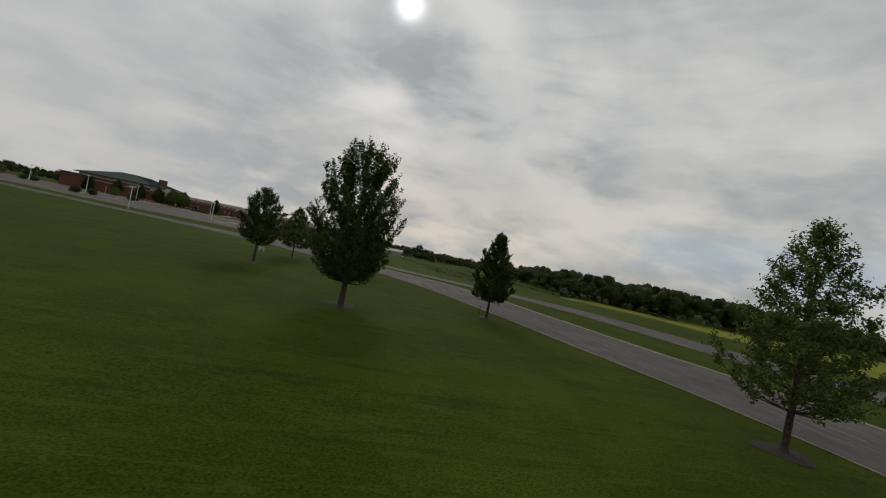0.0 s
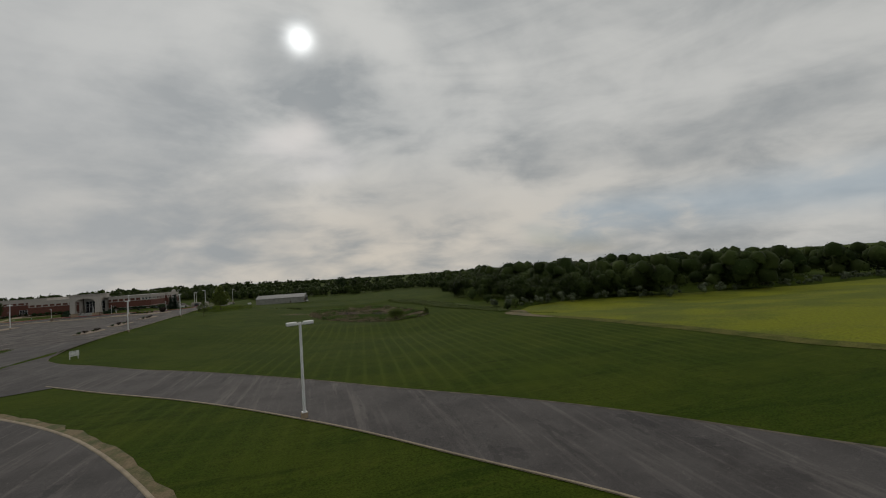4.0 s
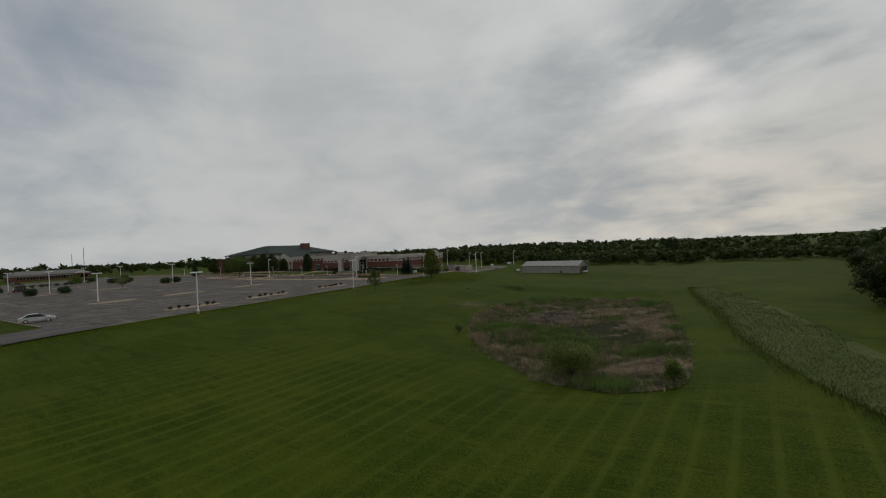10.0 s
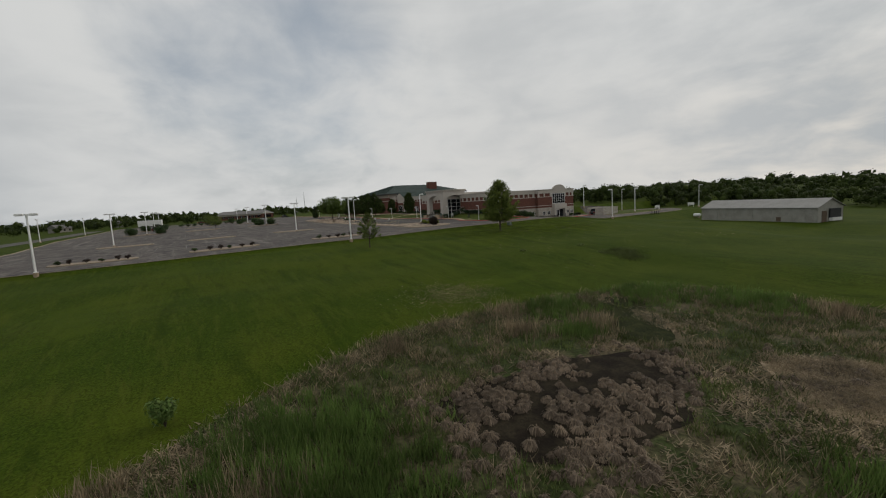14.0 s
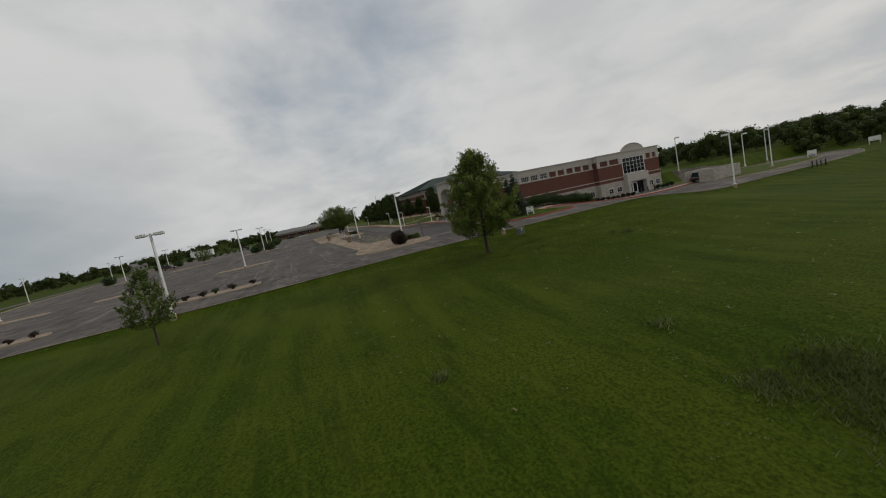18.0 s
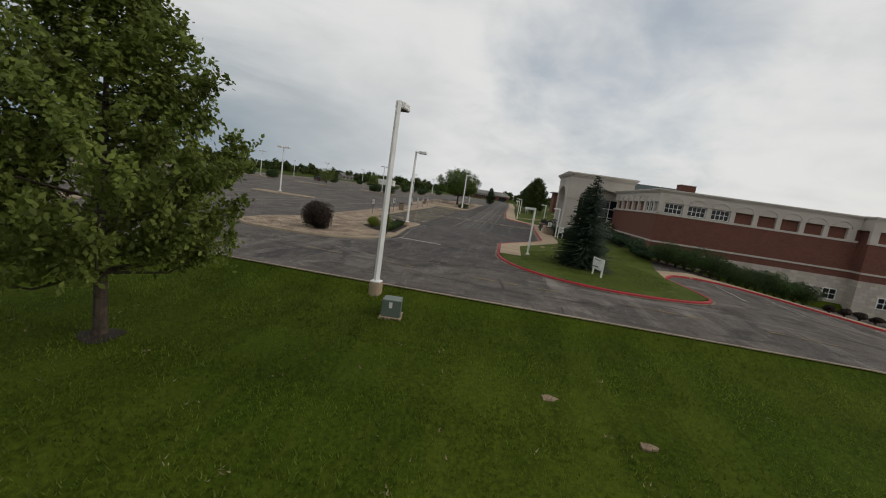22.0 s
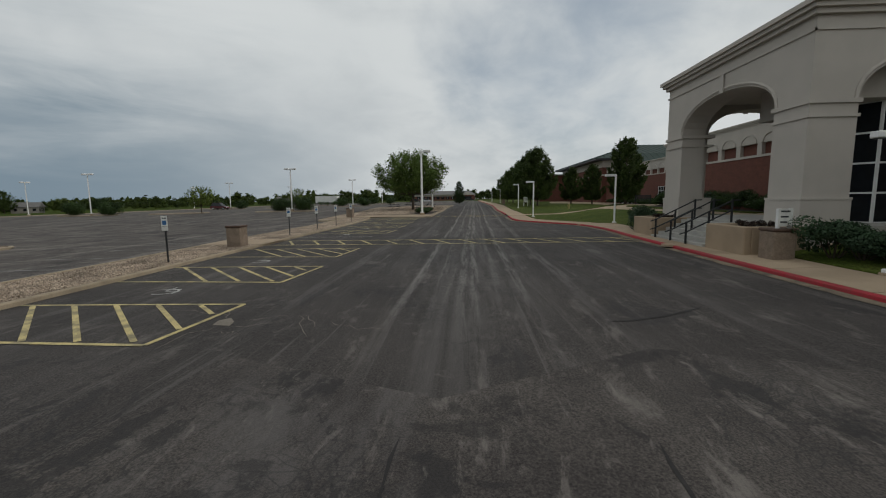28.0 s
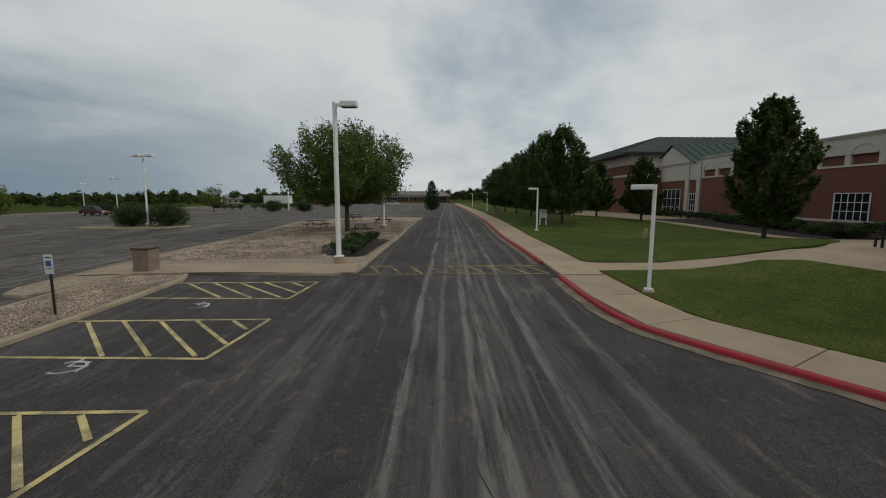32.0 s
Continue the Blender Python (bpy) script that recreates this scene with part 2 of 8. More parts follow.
        l.new(times(sway.outputs["Fac"], 0.4), drift.inputs[2])
        l.new(drift.outputs[0], line.inputs[1])
        mp2 = n.new("ShaderNodeMapping")
        mp2.inputs["Scale"].default_value = (0.35, 5.0, 1)
        l.new(src, mp2.inputs[0])
        worn = n.new("ShaderNodeTexNoise")
        worn.inputs["Scale"].default_value, worn.inputs["Detail"].default_value, worn.inputs["Roughness"].default_value = 1.0, 7.0, 0.72
        l.new(mp2.outputs[0], worn.inputs["Vector"])
        fade = n.new("ShaderNodeMath")
        fade.operation = 'MULTIPLY'
        l.new(ramp(worn.outputs["Fac"], 0.36, 0.60), fade.inputs[0])
        l.new(ramp(sy.outputs[0], 41.0, 29.0), fade.inputs[1])
        patchy = fade.outputs[0]
        for y0, half, strength in tracks:
            d = n.new("ShaderNodeMath")
            d.operation = 'SUBTRACT'
            l.new(line.outputs[0], d.inputs[0])
            d.inputs[1].default_value = y0 + 0.76
            ab = n.new("ShaderNodeMath")
            ab.operation = 'ABSOLUTE'
            l.new(d.outputs[0], ab.inputs[0])
            near = n.new("ShaderNodeMapRange")
            near.interpolation_type = 'SMOOTHSTEP'
            l.new(ab.outputs[0], near.inputs[0])
            near.inputs[1].default_value, near.inputs[2].default_value, near.inputs[3].default_value, near.inputs[4].default_value = half * 0.3, half, 1.0, 0.0
            q = n.new("ShaderNodeMath")
            q.operation = 'MULTIPLY'
            l.new(near.outputs[0], q.inputs[0])
            l.new(patchy, q.inputs[1])
            col = mix(times(q.outputs[0], strength), col, (0.205, 0.190, 0.180))
    if cracks:
        wob = n.new("ShaderNodeTexNoise")
        wob.inputs["Scale"].default_value = 0.9
        l.new(src, wob.inputs["Vector"])
        add = n.new("ShaderNodeVectorMath")
        add.operation = 'ADD'
        l.new(src, add.inputs[0])
        l.new(wob.outputs["Color"], add.inputs[1])
        for sc, wid, msk in ((0.16, 0.006, 0.0), (1.7, 0.03, 0.58), (5.2, 0.075, 0.55)):
            v = n.new("ShaderNodeTexVoronoi")
            v.feature = 'DISTANCE_TO_EDGE'
            v.inputs["Scale"].default_value = sc
            l.new(add.outputs[0], v.inputs["Vector"])
            r = n.new("ShaderNodeMapRange")
            l.new(v.outputs["Distance"], r.inputs[0])
            r.inputs[1].default_value, r.inputs[2].default_value, r.inputs[3].default_value, r.inputs[4].default_value = 0.0, wid, 1.0, 0.0
            f = times(r.outputs[0], cracks * (1.0 if msk else 0.45))
            if msk:
                q = n.new("ShaderNodeMath")
                q.operation = 'MULTIPLY'
                l.new(f, q.inputs[0])
                l.new(ramp(noise_at(0.12, 2.0), msk - 0.04 - cover, msk + 0.06 - cover), q.inputs[1])
                f = q.outputs[0]
            col = mix(f, col, (0.022, 0.022, 0.023))
    if blocks:
        sx = n.new("ShaderNodeSeparateXYZ")
        l.new(src, sx.inputs[0])
        ad = n.new("ShaderNodeMath")
        ad.operation = 'ADD'
        l.new(sx.outputs[0], ad.inputs[0])
        l.new(sx.outputs[1], ad.inputs[1])
        cb = n.new("ShaderNodeCombineXYZ")
        l.new(ad.outputs[0], cb.inputs[0])
        l.new(sx.outputs[2], cb.inputs[1])
        bt = n.new("ShaderNodeTexBrick")
        bt.inputs["Scale"].default_value = 1.0
        bt.inputs["Brick Width"].default_value, bt.inputs["Row Height"].default_value, bt.inputs["Mortar Size"].default_value = blocks[0], blocks[1], blocks[2]
        for i, k in (("Color1", 0.86), ("Color2", 1.14), ("Mortar", blocks[3])):
            bt.inputs[i].default_value = (k, k, k, 1)
        l.new(cb.outputs[0], bt.inputs["Vector"])
        col = mix(1.0, col, bt.outputs["Color"], 'MULTIPLY')
    if per_object:
        oi = n.new("ShaderNodeObjectInfo")
        tint = mix(oi.outputs["Random"], tuple([1 - per_object] * 3), tuple([1 + per_object] * 3))
        col = mix(1.0, col, tint, 'MULTIPLY')
    l.new(col, b.inputs["Base Color"])
    if bump:
        bp = n.new("ShaderNodeBump")
        bp.inputs["Strength"].default_value, bp.inputs["Distance"].default_value = bump, 0.02
        l.new(noise_at(bump_scale, 4.0, 0.65), bp.inputs["Height"])
        l.new(bp.outputs[0], b.inputs["Normal"])
    return m


def leaf_material(name, a, c, trans=0.25, patch=0.8, spec=0.2):
    m = bpy.data.materials.new(name)
    m.use_nodes = True
    n, l = m.node_tree.nodes, m.node_tree.links
    b = n["Principled BSDF"]
    b.inputs["Roughness"].default_value = 0.6
    b.inputs["Specular IOR Level"].default_value = spec
    geo = n.new("ShaderNodeNewGeometry")
    r = n.new("ShaderNodeValToRGB")
    r.color_ramp.elements[0].color = (*a, 1)
    r.color_ramp.elements[1].color = (*c, 1)
    l.new(geo.outputs["Random Per Island"], r.inputs[0])
    t = n.new("ShaderNodeTexNoise")
    t.inputs["Scale"].default_value = patch
    l.new(geo.outputs["Position"], t.inputs["Vector"])
    x = n.new("ShaderNodeMix")
    x.data_type, x.blend_type = 'RGBA', 'MULTIPLY'
    x.inputs[0].default_value = 1.0
    l.new(r.outputs[0], x.inputs[6])
    k = n.new("ShaderNodeMapRange")
    l.new(t.outputs["Fac"], k.inputs[0])
    k.inputs[1].default_value, k.inputs[2].default_value, k.inputs[3].default_value, k.inputs[4].default_value = 0.3, 0.7, 0.6, 1.45
    l.new(k.outputs[0], x.inputs[7])
    l.new(x.outputs[2], b.inputs["Base Color"])
    tr = n.new("ShaderNodeBsdfTranslucent")
    l.new(x.outputs[2], tr.inputs["Color"])
    ms = n.new("ShaderNodeMixShader")
    ms.inputs[0].default_value = trans
    l.new(b.outputs[0], ms.inputs[1])
    l.new(tr.outputs[0], ms.inputs[2])
    l.new(ms.outputs[0], n["Material Output"].inputs["Surface"])
    return m


M = {}
M["grass"] = material("mown_grass", (0.031, 0.052, 0.0042), 0.95, spots=(0.050, 0.068, 0.0065), scale=0.16, amount=0.8, fine_scale=9.0, fine_amount=0.5, bump=0.8, bump_scale=20, spec=0.04, stripes=(0.17, 0.09, 0.08),
                      streak=[((0.3, 2.2, 1), (0.076, 0.088, 0.012), 0.4, 0.50, 0.68, 0.3), ((0.10, 0.75, 1), (0.016, 0.030, 0.003), 0.45, 0.52, 0.66, 0.05), ((1.6, 1.6, 1), (0.016, 0.031, 0.003), 0.35, 0.53, 0.70), ((4.5, 4.5, 1), (0.074, 0.098, 0.010), 0.45, 0.54, 0.68), ((0.045, 0.045, 1), (0.062, 0.086, 0.007), 0.5, 0.52, 0.70)])
M["lawn"] = material("lawn_grass", (0.048, 0.069, 0.010), 0.95, spots=(0.080, 0.096, 0.019), scale=0.7, amount=0.75, fine_scale=14.0, fine_amount=0.6, bump=0.9, bump_scale=26, spec=0.1,
                     streak=[((2.2, 2.2, 1), (0.016, 0.028, 0.005), 0.5, 0.53, 0.68), ((5, 5, 1), (0.080, 0.098, 0.022), 0.45, 0.54, 0.68)])
PALE, DARK = (0.215, 0.192, 0.173), (0.025, 0.021, 0.020)
M["asphalt"] = material("worn_asphalt", (0.070, 0.060, 0.054), 0.9, spots=(0.118, 0.102, 0.091), scale=0.3, amount=0.8, fine_scale=24, fine_amount=0.45, bump=0.5, bump_scale=50, spec=0.25, cracks=0.8,
                        streak=[((0.05, 0.6, 1), PALE, 0.65, 0.50, 0.70, 0.25), ((0.9, 0.06, 1), PALE, 0.5, 0.52, 0.70, 0.1), ((0.4, 0.6, 1), PALE, 0.65, 0.55, 0.70, 0.8), ((1.3, 4.5, 1), PALE, 0.5, 0.56, 0.68, 1.2), ((0.3, 0.3, 1), DARK, 0.75, 0.53, 0.66), ((0.7, 0.22, 1), DARK, 0.6, 0.56, 0.66, 0.3), ((1.1, 0.09, 1), DARK, 0.7, 0.58, 0.66, -0.35), ((1.6, 1.2, 1), DARK, 0.5, 0.57, 0.66), ((0.22, 0.5, 1), (0.040, 0.036, 0.036), 0.8, 0.585, 0.61, 0.1), ((2.4, 2.0, 1), PALE, 0.35, 0.56, 0.70)])
M["sealed"] = material("sealed_asphalt", (0.040, 0.0345, 0.032), 0.88, spots=(0.060, 0.052, 0.048), scale=0.35, amount=0.7, fine_scale=42, fine_amount=0.7, bump=0.5, bump_scale=60, spec=0.3, cracks=0.6, tracks=[(-15.95, 0.16, 0.85), (-15.3, 0.13, 0.45), (-14.7, 0.15, 0.7), (-14.38, 0.15, 0.75), (-13.8, 0.13, 0.4), (-13.25, 0.16, 0.7), (-15.4, 0.8, 0.2), (-14.3, 0.8, 0.22), (-12.9, 0.5, 0.2), (-11.96, 0.22, 0.4), (-18.4, 0.3, 0.3)],
                       streak=[((0.035, 0.8, 1), (0.16, 0.148, 0.142), 0.3, 0.49, 0.70), ((0.07, 1.5, 1), PALE, 0.22, 0.55, 0.68, 0.02), ((0.11, 3.2, 1), (0.25, 0.235, 0.22), 0.2, 0.56, 0.68, -0.015), ((0.5, 1.6, 1), PALE, 0.4, 0.55, 0.70, 0.3), ((3.0, 3.0, 1), PALE, 0.3, 0.56, 0.72), ((0.3, 0.55, 1), (0.030, 0.027, 0.027), 0.7, 0.60, 0.625, 0.15), ((0.16, 0.16, 1), DARK, 0.5, 0.54, 0.72)])
M["sealed_dark"] = material("fresh_sealed_asphalt", (0.049, 0.042, 0.039), 0.88, spots=(0.078, 0.068, 0.061), scale=0.6, amount=0.8, fine_scale=42, fine_amount=0.65, bump=0.5, bump_scale=60, spec=0.3, cracks=0.55, cover=0.02,
                            streak=[((0.12, 0.5, 1), (0.12, 0.110, 0.106), 0.6, 0.52, 0.68), ((0.5, 1.4, 1), PALE, 0.6, 0.56, 0.70, 0.2), ((0.4, 0.7, 1), (0.024, 0.022, 0.022), 0.7, 0.57, 0.60, 0.3), ((1.4, 5.0, 1), PALE, 0.45, 0.56, 0.68, 0.15), ((3.0, 3.0, 1), PALE, 0.3, 0.57, 0.72), ((1.2, 0.8, 1), (0.022, 0.020, 0.020), 0.6, 0.56, 0.64)])
M["bare"] = material("bare_pale_asphalt", (0.105, 0.092, 0.083), 0.92, spots=(0.066, 0.058, 0.052), scale=0.8, amount=0.8, fine_scale=40, fine_amount=0.65, bump=0.6, bump_scale=50, spec=0.2, cracks=0.35, cover=0.0,
                     streak=[((0.4, 0.25, 1), (0.044, 0.040, 0.040), 0.6, 0.56, 0.62, 0.2), ((3, 3, 1), PALE, 0.35, 0.55, 0.70)])
M["road"] = material("grey_road_asphalt", (0.088, 0.080, 0.076), 0.9, spots=(0.060, 0.054, 0.052), scale=0.3, amount=0.8, fine_scale=22, fine_amount=0.3, bump=0.4, bump_scale=60, spec=0.25, cracks=0.4,
                     streak=[((1.2, 0.05, 1), PALE, 0.4, 0.5, 0.7, 0.45), ((0.2, 0.2, 1), DARK, 0.35, 0.55, 0.75), ((0.5, 0.2, 1), (0.045, 0.041, 0.040), 0.6, 0.59, 0.62, 0.5), ((3, 3, 1), PALE, 0.3, 0.56, 0.70)])
M["tar"] = material("dark_crack_tar", (0.020, 0.018, 0.018), 0.8, spots=(0.035, 0.032, 0.031), scale=3.0, amount=0.6, fine_scale=30, fine_amount=0.2)
M["scuff"] = material("dark_tyre_scuff", (0.046, 0.040, 0.037), 0.85, spots=(0.070, 0.061, 0.055), scale=5.0, amount=0.9, fine_scale=40, fine_amount=0.3)
M["pale_crack"] = material("pale_open_crack", (0.20, 0.175, 0.145), 0.95, fine_scale=40, fine_amount=0.3)
M["concrete"] = material("concrete", (0.36, 0.275, 0.19), 0.9, spots=(0.27, 0.205, 0.14), scale=0.9, amount=0.6, fine_scale=60, fine_amount=0.12, bump=0.1, per_object=0.06)
M["kerb"] = material("kerb_concrete", (0.33, 0.27, 0.19), 0.9, spots=(0.22, 0.18, 0.13), scale=1.5, amount=0.7, fine_scale=50, fine_amount=0.15, bump=0.15, per_object=0.1)
M["grimy"] = material("grimy_concrete", (0.135, 0.112, 0.084), 0.92, spots=(0.07, 0.062, 0.050), scale=0.8, amount=0.9, fine_scale=40, fine_amount=0.25, bump=0.2, per_object=0.15)
M["gutter"] = material("stained_gutter_concrete", (0.215, 0.168, 0.118), 0.92, spots=(0.10, 0.082, 0.062), scale=1.6, amount=0.9, fine_scale=45, fine_amount=0.3, bump=0.2, streak=[((0.25, 3.0, 1), (0.06, 0.052, 0.045), 0.6, 0.54, 0.66), ((2.5, 2.5, 1), (0.055, 0.048, 0.042), 0.6, 0.56, 0.66)])
M["red"] = material("red_kerb_paint", (0.33, 0.022, 0.032), 0.7, spots=(0.24, 0.04, 0.042), scale=2.5, amount=0.7, fine_scale=40, fine_amount=0.2, per_object=0.08)
M["yellow"] = material("yellow_line_paint", (0.54, 0.44, 0.20), 0.8, spots=(0.20, 0.175, 0.11), scale=2.2, amount=0.9, fine_scale=30, fine_amount=0.25)
M["white_line"] = material("white_line_paint", (0.44, 0.43, 0.41), 0.8, spots=(0.14, 0.135, 0.13), scale=2.2, amount=0.8, fine_scale=30, fine_amount=0.25)
M["gravel"] = material("pale_gravel", (0.33, 0.26, 0.195), 0.95, spots=(0.19, 0.15, 0.115), scale=7.0, amount=0.8, fine_scale=22, fine_amount=0.4, bump=1.0, bump_scale=18)
M["mulch"] = material("dark_mulch", (0.035, 0.027, 0.022), 0.95, fine_scale=30, fine_amount=0.4, bump=0.8)
M["brick"] = material("red_brick", (0.135, 0.055, 0.040), 0.9, spots=(0.10, 0.043, 0.034), scale=2.0, amount=0.5, fine_scale=14, fine_amount=0.2, bump=0.2, blocks=(0.22, 0.075, 0.012, 1.25))
M["stone"] = material("limestone_block", (0.42, 0.38, 0.33), 0.9, spots=(0.36, 0.32, 0.28), scale=1.0, amount=0.5, fine_scale=25, fine_amount=0.1, bump=0.1, blocks=(0.62, 0.31, 0.012, 0.72))
M["stucco"] = material("pale_stucco", (0.48, 0.44, 0.395), 0.9, spots=(0.40, 0.37, 0.33), scale=0.8, amount=0.4, fine_scale=50, fine_amount=0.06)
M["roof"] = material("green_metal_roof", (0.030, 0.050, 0.042), 0.7, spots=(0.024, 0.038, 0.034), scale=0.6, amount=0.5, fine_scale=5, fine_amount=0.08, metal=0.0)
M["roofgrey"] = material("flat_roof_membrane", (0.25, 0.25, 0.25), 0.9)
M["white"] = material("white_pole_paint", (0.74, 0.74, 0.73), 0.5, spots=(0.6, 0.59, 0.57), scale=2, amount=0.4, fine_scale=20, fine_amount=0.05)
M["darkmetal"] = material("dark_metal", (0.03, 0.032, 0.034), 0.5, metal=0.3)
M["bark"] = material("bark", (0.075, 0.056, 0.042), 0.95, spots=(0.03, 0.024, 0.02), scale=6, amount=0.8, fine_scale=30, fine_amount=0.3, bump=0.8)
M["glass"] = material("dark_window_glass", (0.012, 0.014, 0.017), 0.08, spec=0.35, fine_amount=0.02)
M["meadow"] = material("yellow_meadow_grass", (0.165, 0.180, 0.010), 0.95, spots=(0.080, 0.105, 0.016), scale=0.06, amount=0.8, fine_scale=3.0, fine_amount=0.3, bump=0.6, bump_scale=12, spec=0.1, streak=((0.02, 0.35, 1), (0.14, 0.12, 0.03), 0.4, 0.5, 0.7))
M["meadow_edge"] = material("dry_meadow_edge", (0.115, 0.112, 0.030), 0.95, spots=(0.060, 0.074, 0.014), scale=0.5, amount=0.9, fine_scale=6.0, fine_amount=0.45, bump=0.8, bump_scale=10, spec=0.05, streak=[((1.0, 1.0, 1), (0.17, 0.14, 0.06), 0.6, 0.54, 0.66)])
M["rough"] = material("rough_unmown_grass", (0.052, 0.076, 0.014), 0.95, spots=(0.080, 0.092, 0.03), scale=0.25, amount=0.7, fine_scale=5.0, fine_amount=0.4, bump=0.8, bump_scale=10, spec=0.1)
M["marsh"] = material("marsh_ground", (0.032, 0.044, 0.013), 0.95, spots=(0.10, 0.078, 0.05), scale=0.5, amount=0.85, fine_scale=5.0, fine_amount=0.6, bump=1.0, bump_scale=6, spec=0.1)
M["soil"] = material("bare_tan_soil", (0.18, 0.135, 0.075), 0.95, spots=(0.075, 0.085, 0.028), scale=0.7, amount=0.95, fine_scale=8.0, fine_amount=0.3)
M["molehill"] = material("dry_crumbled_soil", (0.26, 0.19, 0.13), 0.95, spots=(0.15, 0.11, 0.075), scale=6.0, amount=0.7, fine_scale=30, fine_amount=0.35, bump=0.8)
# wet mud of the marsh; also colours in the dark of the drain pit
M["mud"] = material("dark_mud_and_pit_shade", (0.013, 0.010, 0.007), 0.95, spots=(0.034, 0.028, 0.017), scale=1.2, amount=0.7, fine_scale=9.0, fine_amount=0.4, bump=1.0, bump_scale=7, spec=0.08)
M["bog"] = material("damp_dark_growth", (0.017, 0.021, 0.008), 0.95, spots=(0.036, 0.040, 0.014), scale=0.9, amount=0.8, fine_scale=8.0, fine_amount=0.5, bump=1.0, bump_scale=8, spec=0.05)
M["mop"] = leaf_material("drooping_reed", (0.075, 0.057, 0.040), (0.27, 0.205, 0.145), 0.2, 0.5)
M["reed"] = leaf_material("dry_reed", (0.115, 0.09, 0.057), (0.34, 0.27, 0.175), 0.25, 0.5)
M["mat"] = material("matted_dry_reeds", (0.125, 0.095, 0.068), 0.95, spots=(0.06, 0.046, 0.033), scale=2.2, amount=0.8, fine_scale=14.0, fine_amount=0.4, bump=1.0, bump_scale=9)
M["deadgrass"] = material("flattened_dead_grass", (0.34, 0.265, 0.185), 0.95, spots=(0.12, 0.095, 0.055), scale=0.9, amount=0.85, fine_scale=12.0, fine_amount=0.5, bump=1.0, bump_scale=10, spec=0.05, streak=[((1.2, 3.5, 1), (0.30, 0.235, 0.16), 0.5, 0.52, 0.68, 0.6)])
M["marsh_blade"] = leaf_material("marsh_blade", (0.052, 0.074, 0.020), (0.125, 0.15, 0.05), 0.3, 0.3)
M["rush"] = leaf_material("rush_blade", (0.062, 0.115, 0.024), (0.14, 0.20, 0.055), 0.35, 0.4)
M["blade"] = leaf_material("grass_blade", (0.052, 0.082, 0.008), (0.13, 0.172, 0.022), 0.5, 0.5)
M["bank_blade"] = leaf_material("rough_bank_blade", (0.030, 0.048, 0.007), (0.080, 0.102, 0.018), 0.3, 0.3)
M["transformer"] = material("grey_green_enamel", (0.105, 0.135, 0.115), 0.45, spots=(0.09, 0.115, 0.10), scale=2, amount=0.4, fine_scale=20, fine_amount=0.04)
M["bin"] = material("tan_aggregate", (0.24, 0.185, 0.14), 0.9, fine_scale=40, fine_amount=0.3, bump=0.4)
M["bin_lid"] = material("brown_bin_lid", (0.09, 0.055, 0.04), 0.6)
M["sign"] = material("white_sign_face", (0.72, 0.72, 0.69), 0.5, fine_amount=0.03)
M["ink"] = material("dark_sign_ink", (0.05, 0.055, 0.06), 0.6, fine_amount=0.03)
M["blue"] = material("blue_sign_paint", (0.04, 0.13, 0.30), 0.5, fine_amount=0.03)
M["silver"] = material("silver_car_paint", (0.62, 0.63, 0.64), 0.25, metal=0.4, fine_amount=0.02, spec=0.6)
M["maroon"] = material("dark_red_car_paint", (0.09, 0.018, 0.02), 0.25, fine_amount=0.02, spec=0.6)
M["black"] = material("black_car_paint", (0.015, 0.015, 0.017), 0.25, fine_amount=0.02, spec=0.6)
M["rubber"] = material("tyre_rubber", (0.02, 0.02, 0.02), 0.85)
M["lamp_red"] = material("red_lamp_plastic", (0.4, 0.02, 0.015), 0.3)
M["poly"] = material("weathered_greenhouse_sheet", (0.30, 0.29, 0.26), 0.6, spots=(0.22, 0.21, 0.19), scale=0.7, amount=0.7, fine_scale=8, fine_amount=0.12)
M["polyroof"] = material("grey_greenhouse_roof", (0.27, 0.265, 0.25), 0.55, spots=(0.21, 0.20, 0.19), scale=0.6, amount=0.6, fine_scale=8, fine_amount=0.1)
M["wood"] = material("weathered_wood", (0.12, 0.085, 0.06), 0.85, fine_scale=25, fine_amount=0.25)
M["step"] = material("pale_step_concrete", (0.40, 0.39, 0.36), 0.9, spots=(0.3, 0.29, 0.27), scale=1.4, amount=0.6, fine_scale=40, fine_amount=0.1)
M["petal"] = leaf_material("white_blossom", (0.55, 0.54, 0.5), (0.8, 0.79, 0.75), 0.2)
M["redleaf"] = leaf_material("dark_barberry_leaf", (0.018, 0.014, 0.010), (0.05, 0.032, 0.024), 0.15)
M["faint_yellow"] = material("worn_yellow_paint", (0.30, 0.215, 0.075), 0.85, spots=(0.09, 0.085, 0.075), scale=1.4, amount=1.0, fine_scale=20, fine_amount=0.3)
M["faint_white"] = material("worn_white_paint", (0.22, 0.215, 0.21), 0.85, spots=(0.10, 0.098, 0.095), scale=0.9, amount=1.0, fine_scale=20, fine_amount=0.3)
M["hydrant"] = material("faded_yellow_paint", (0.34, 0.29, 0.12), 0.6, fine_amount=0.05)
M["rust"] = material("rusty_iron", (0.075, 0.055, 0.045), 0.8, spots=(0.04, 0.032, 0.03), scale=12, amount=0.6)
M["iron"] = material("drain_iron", (0.03, 0.027, 0.025), 0.7)
M["siding"] = material("pale_house_siding", (0.24, 0.225, 0.20), 0.8)
M["shingle"] = material("grey_roof_shingle", (0.16, 0.155, 0.15), 0.9)
M["leaf"] = leaf_material("maple_leaf", (0.031, 0.052, 0.013), (0.084, 0.120, 0.031), 0.4)
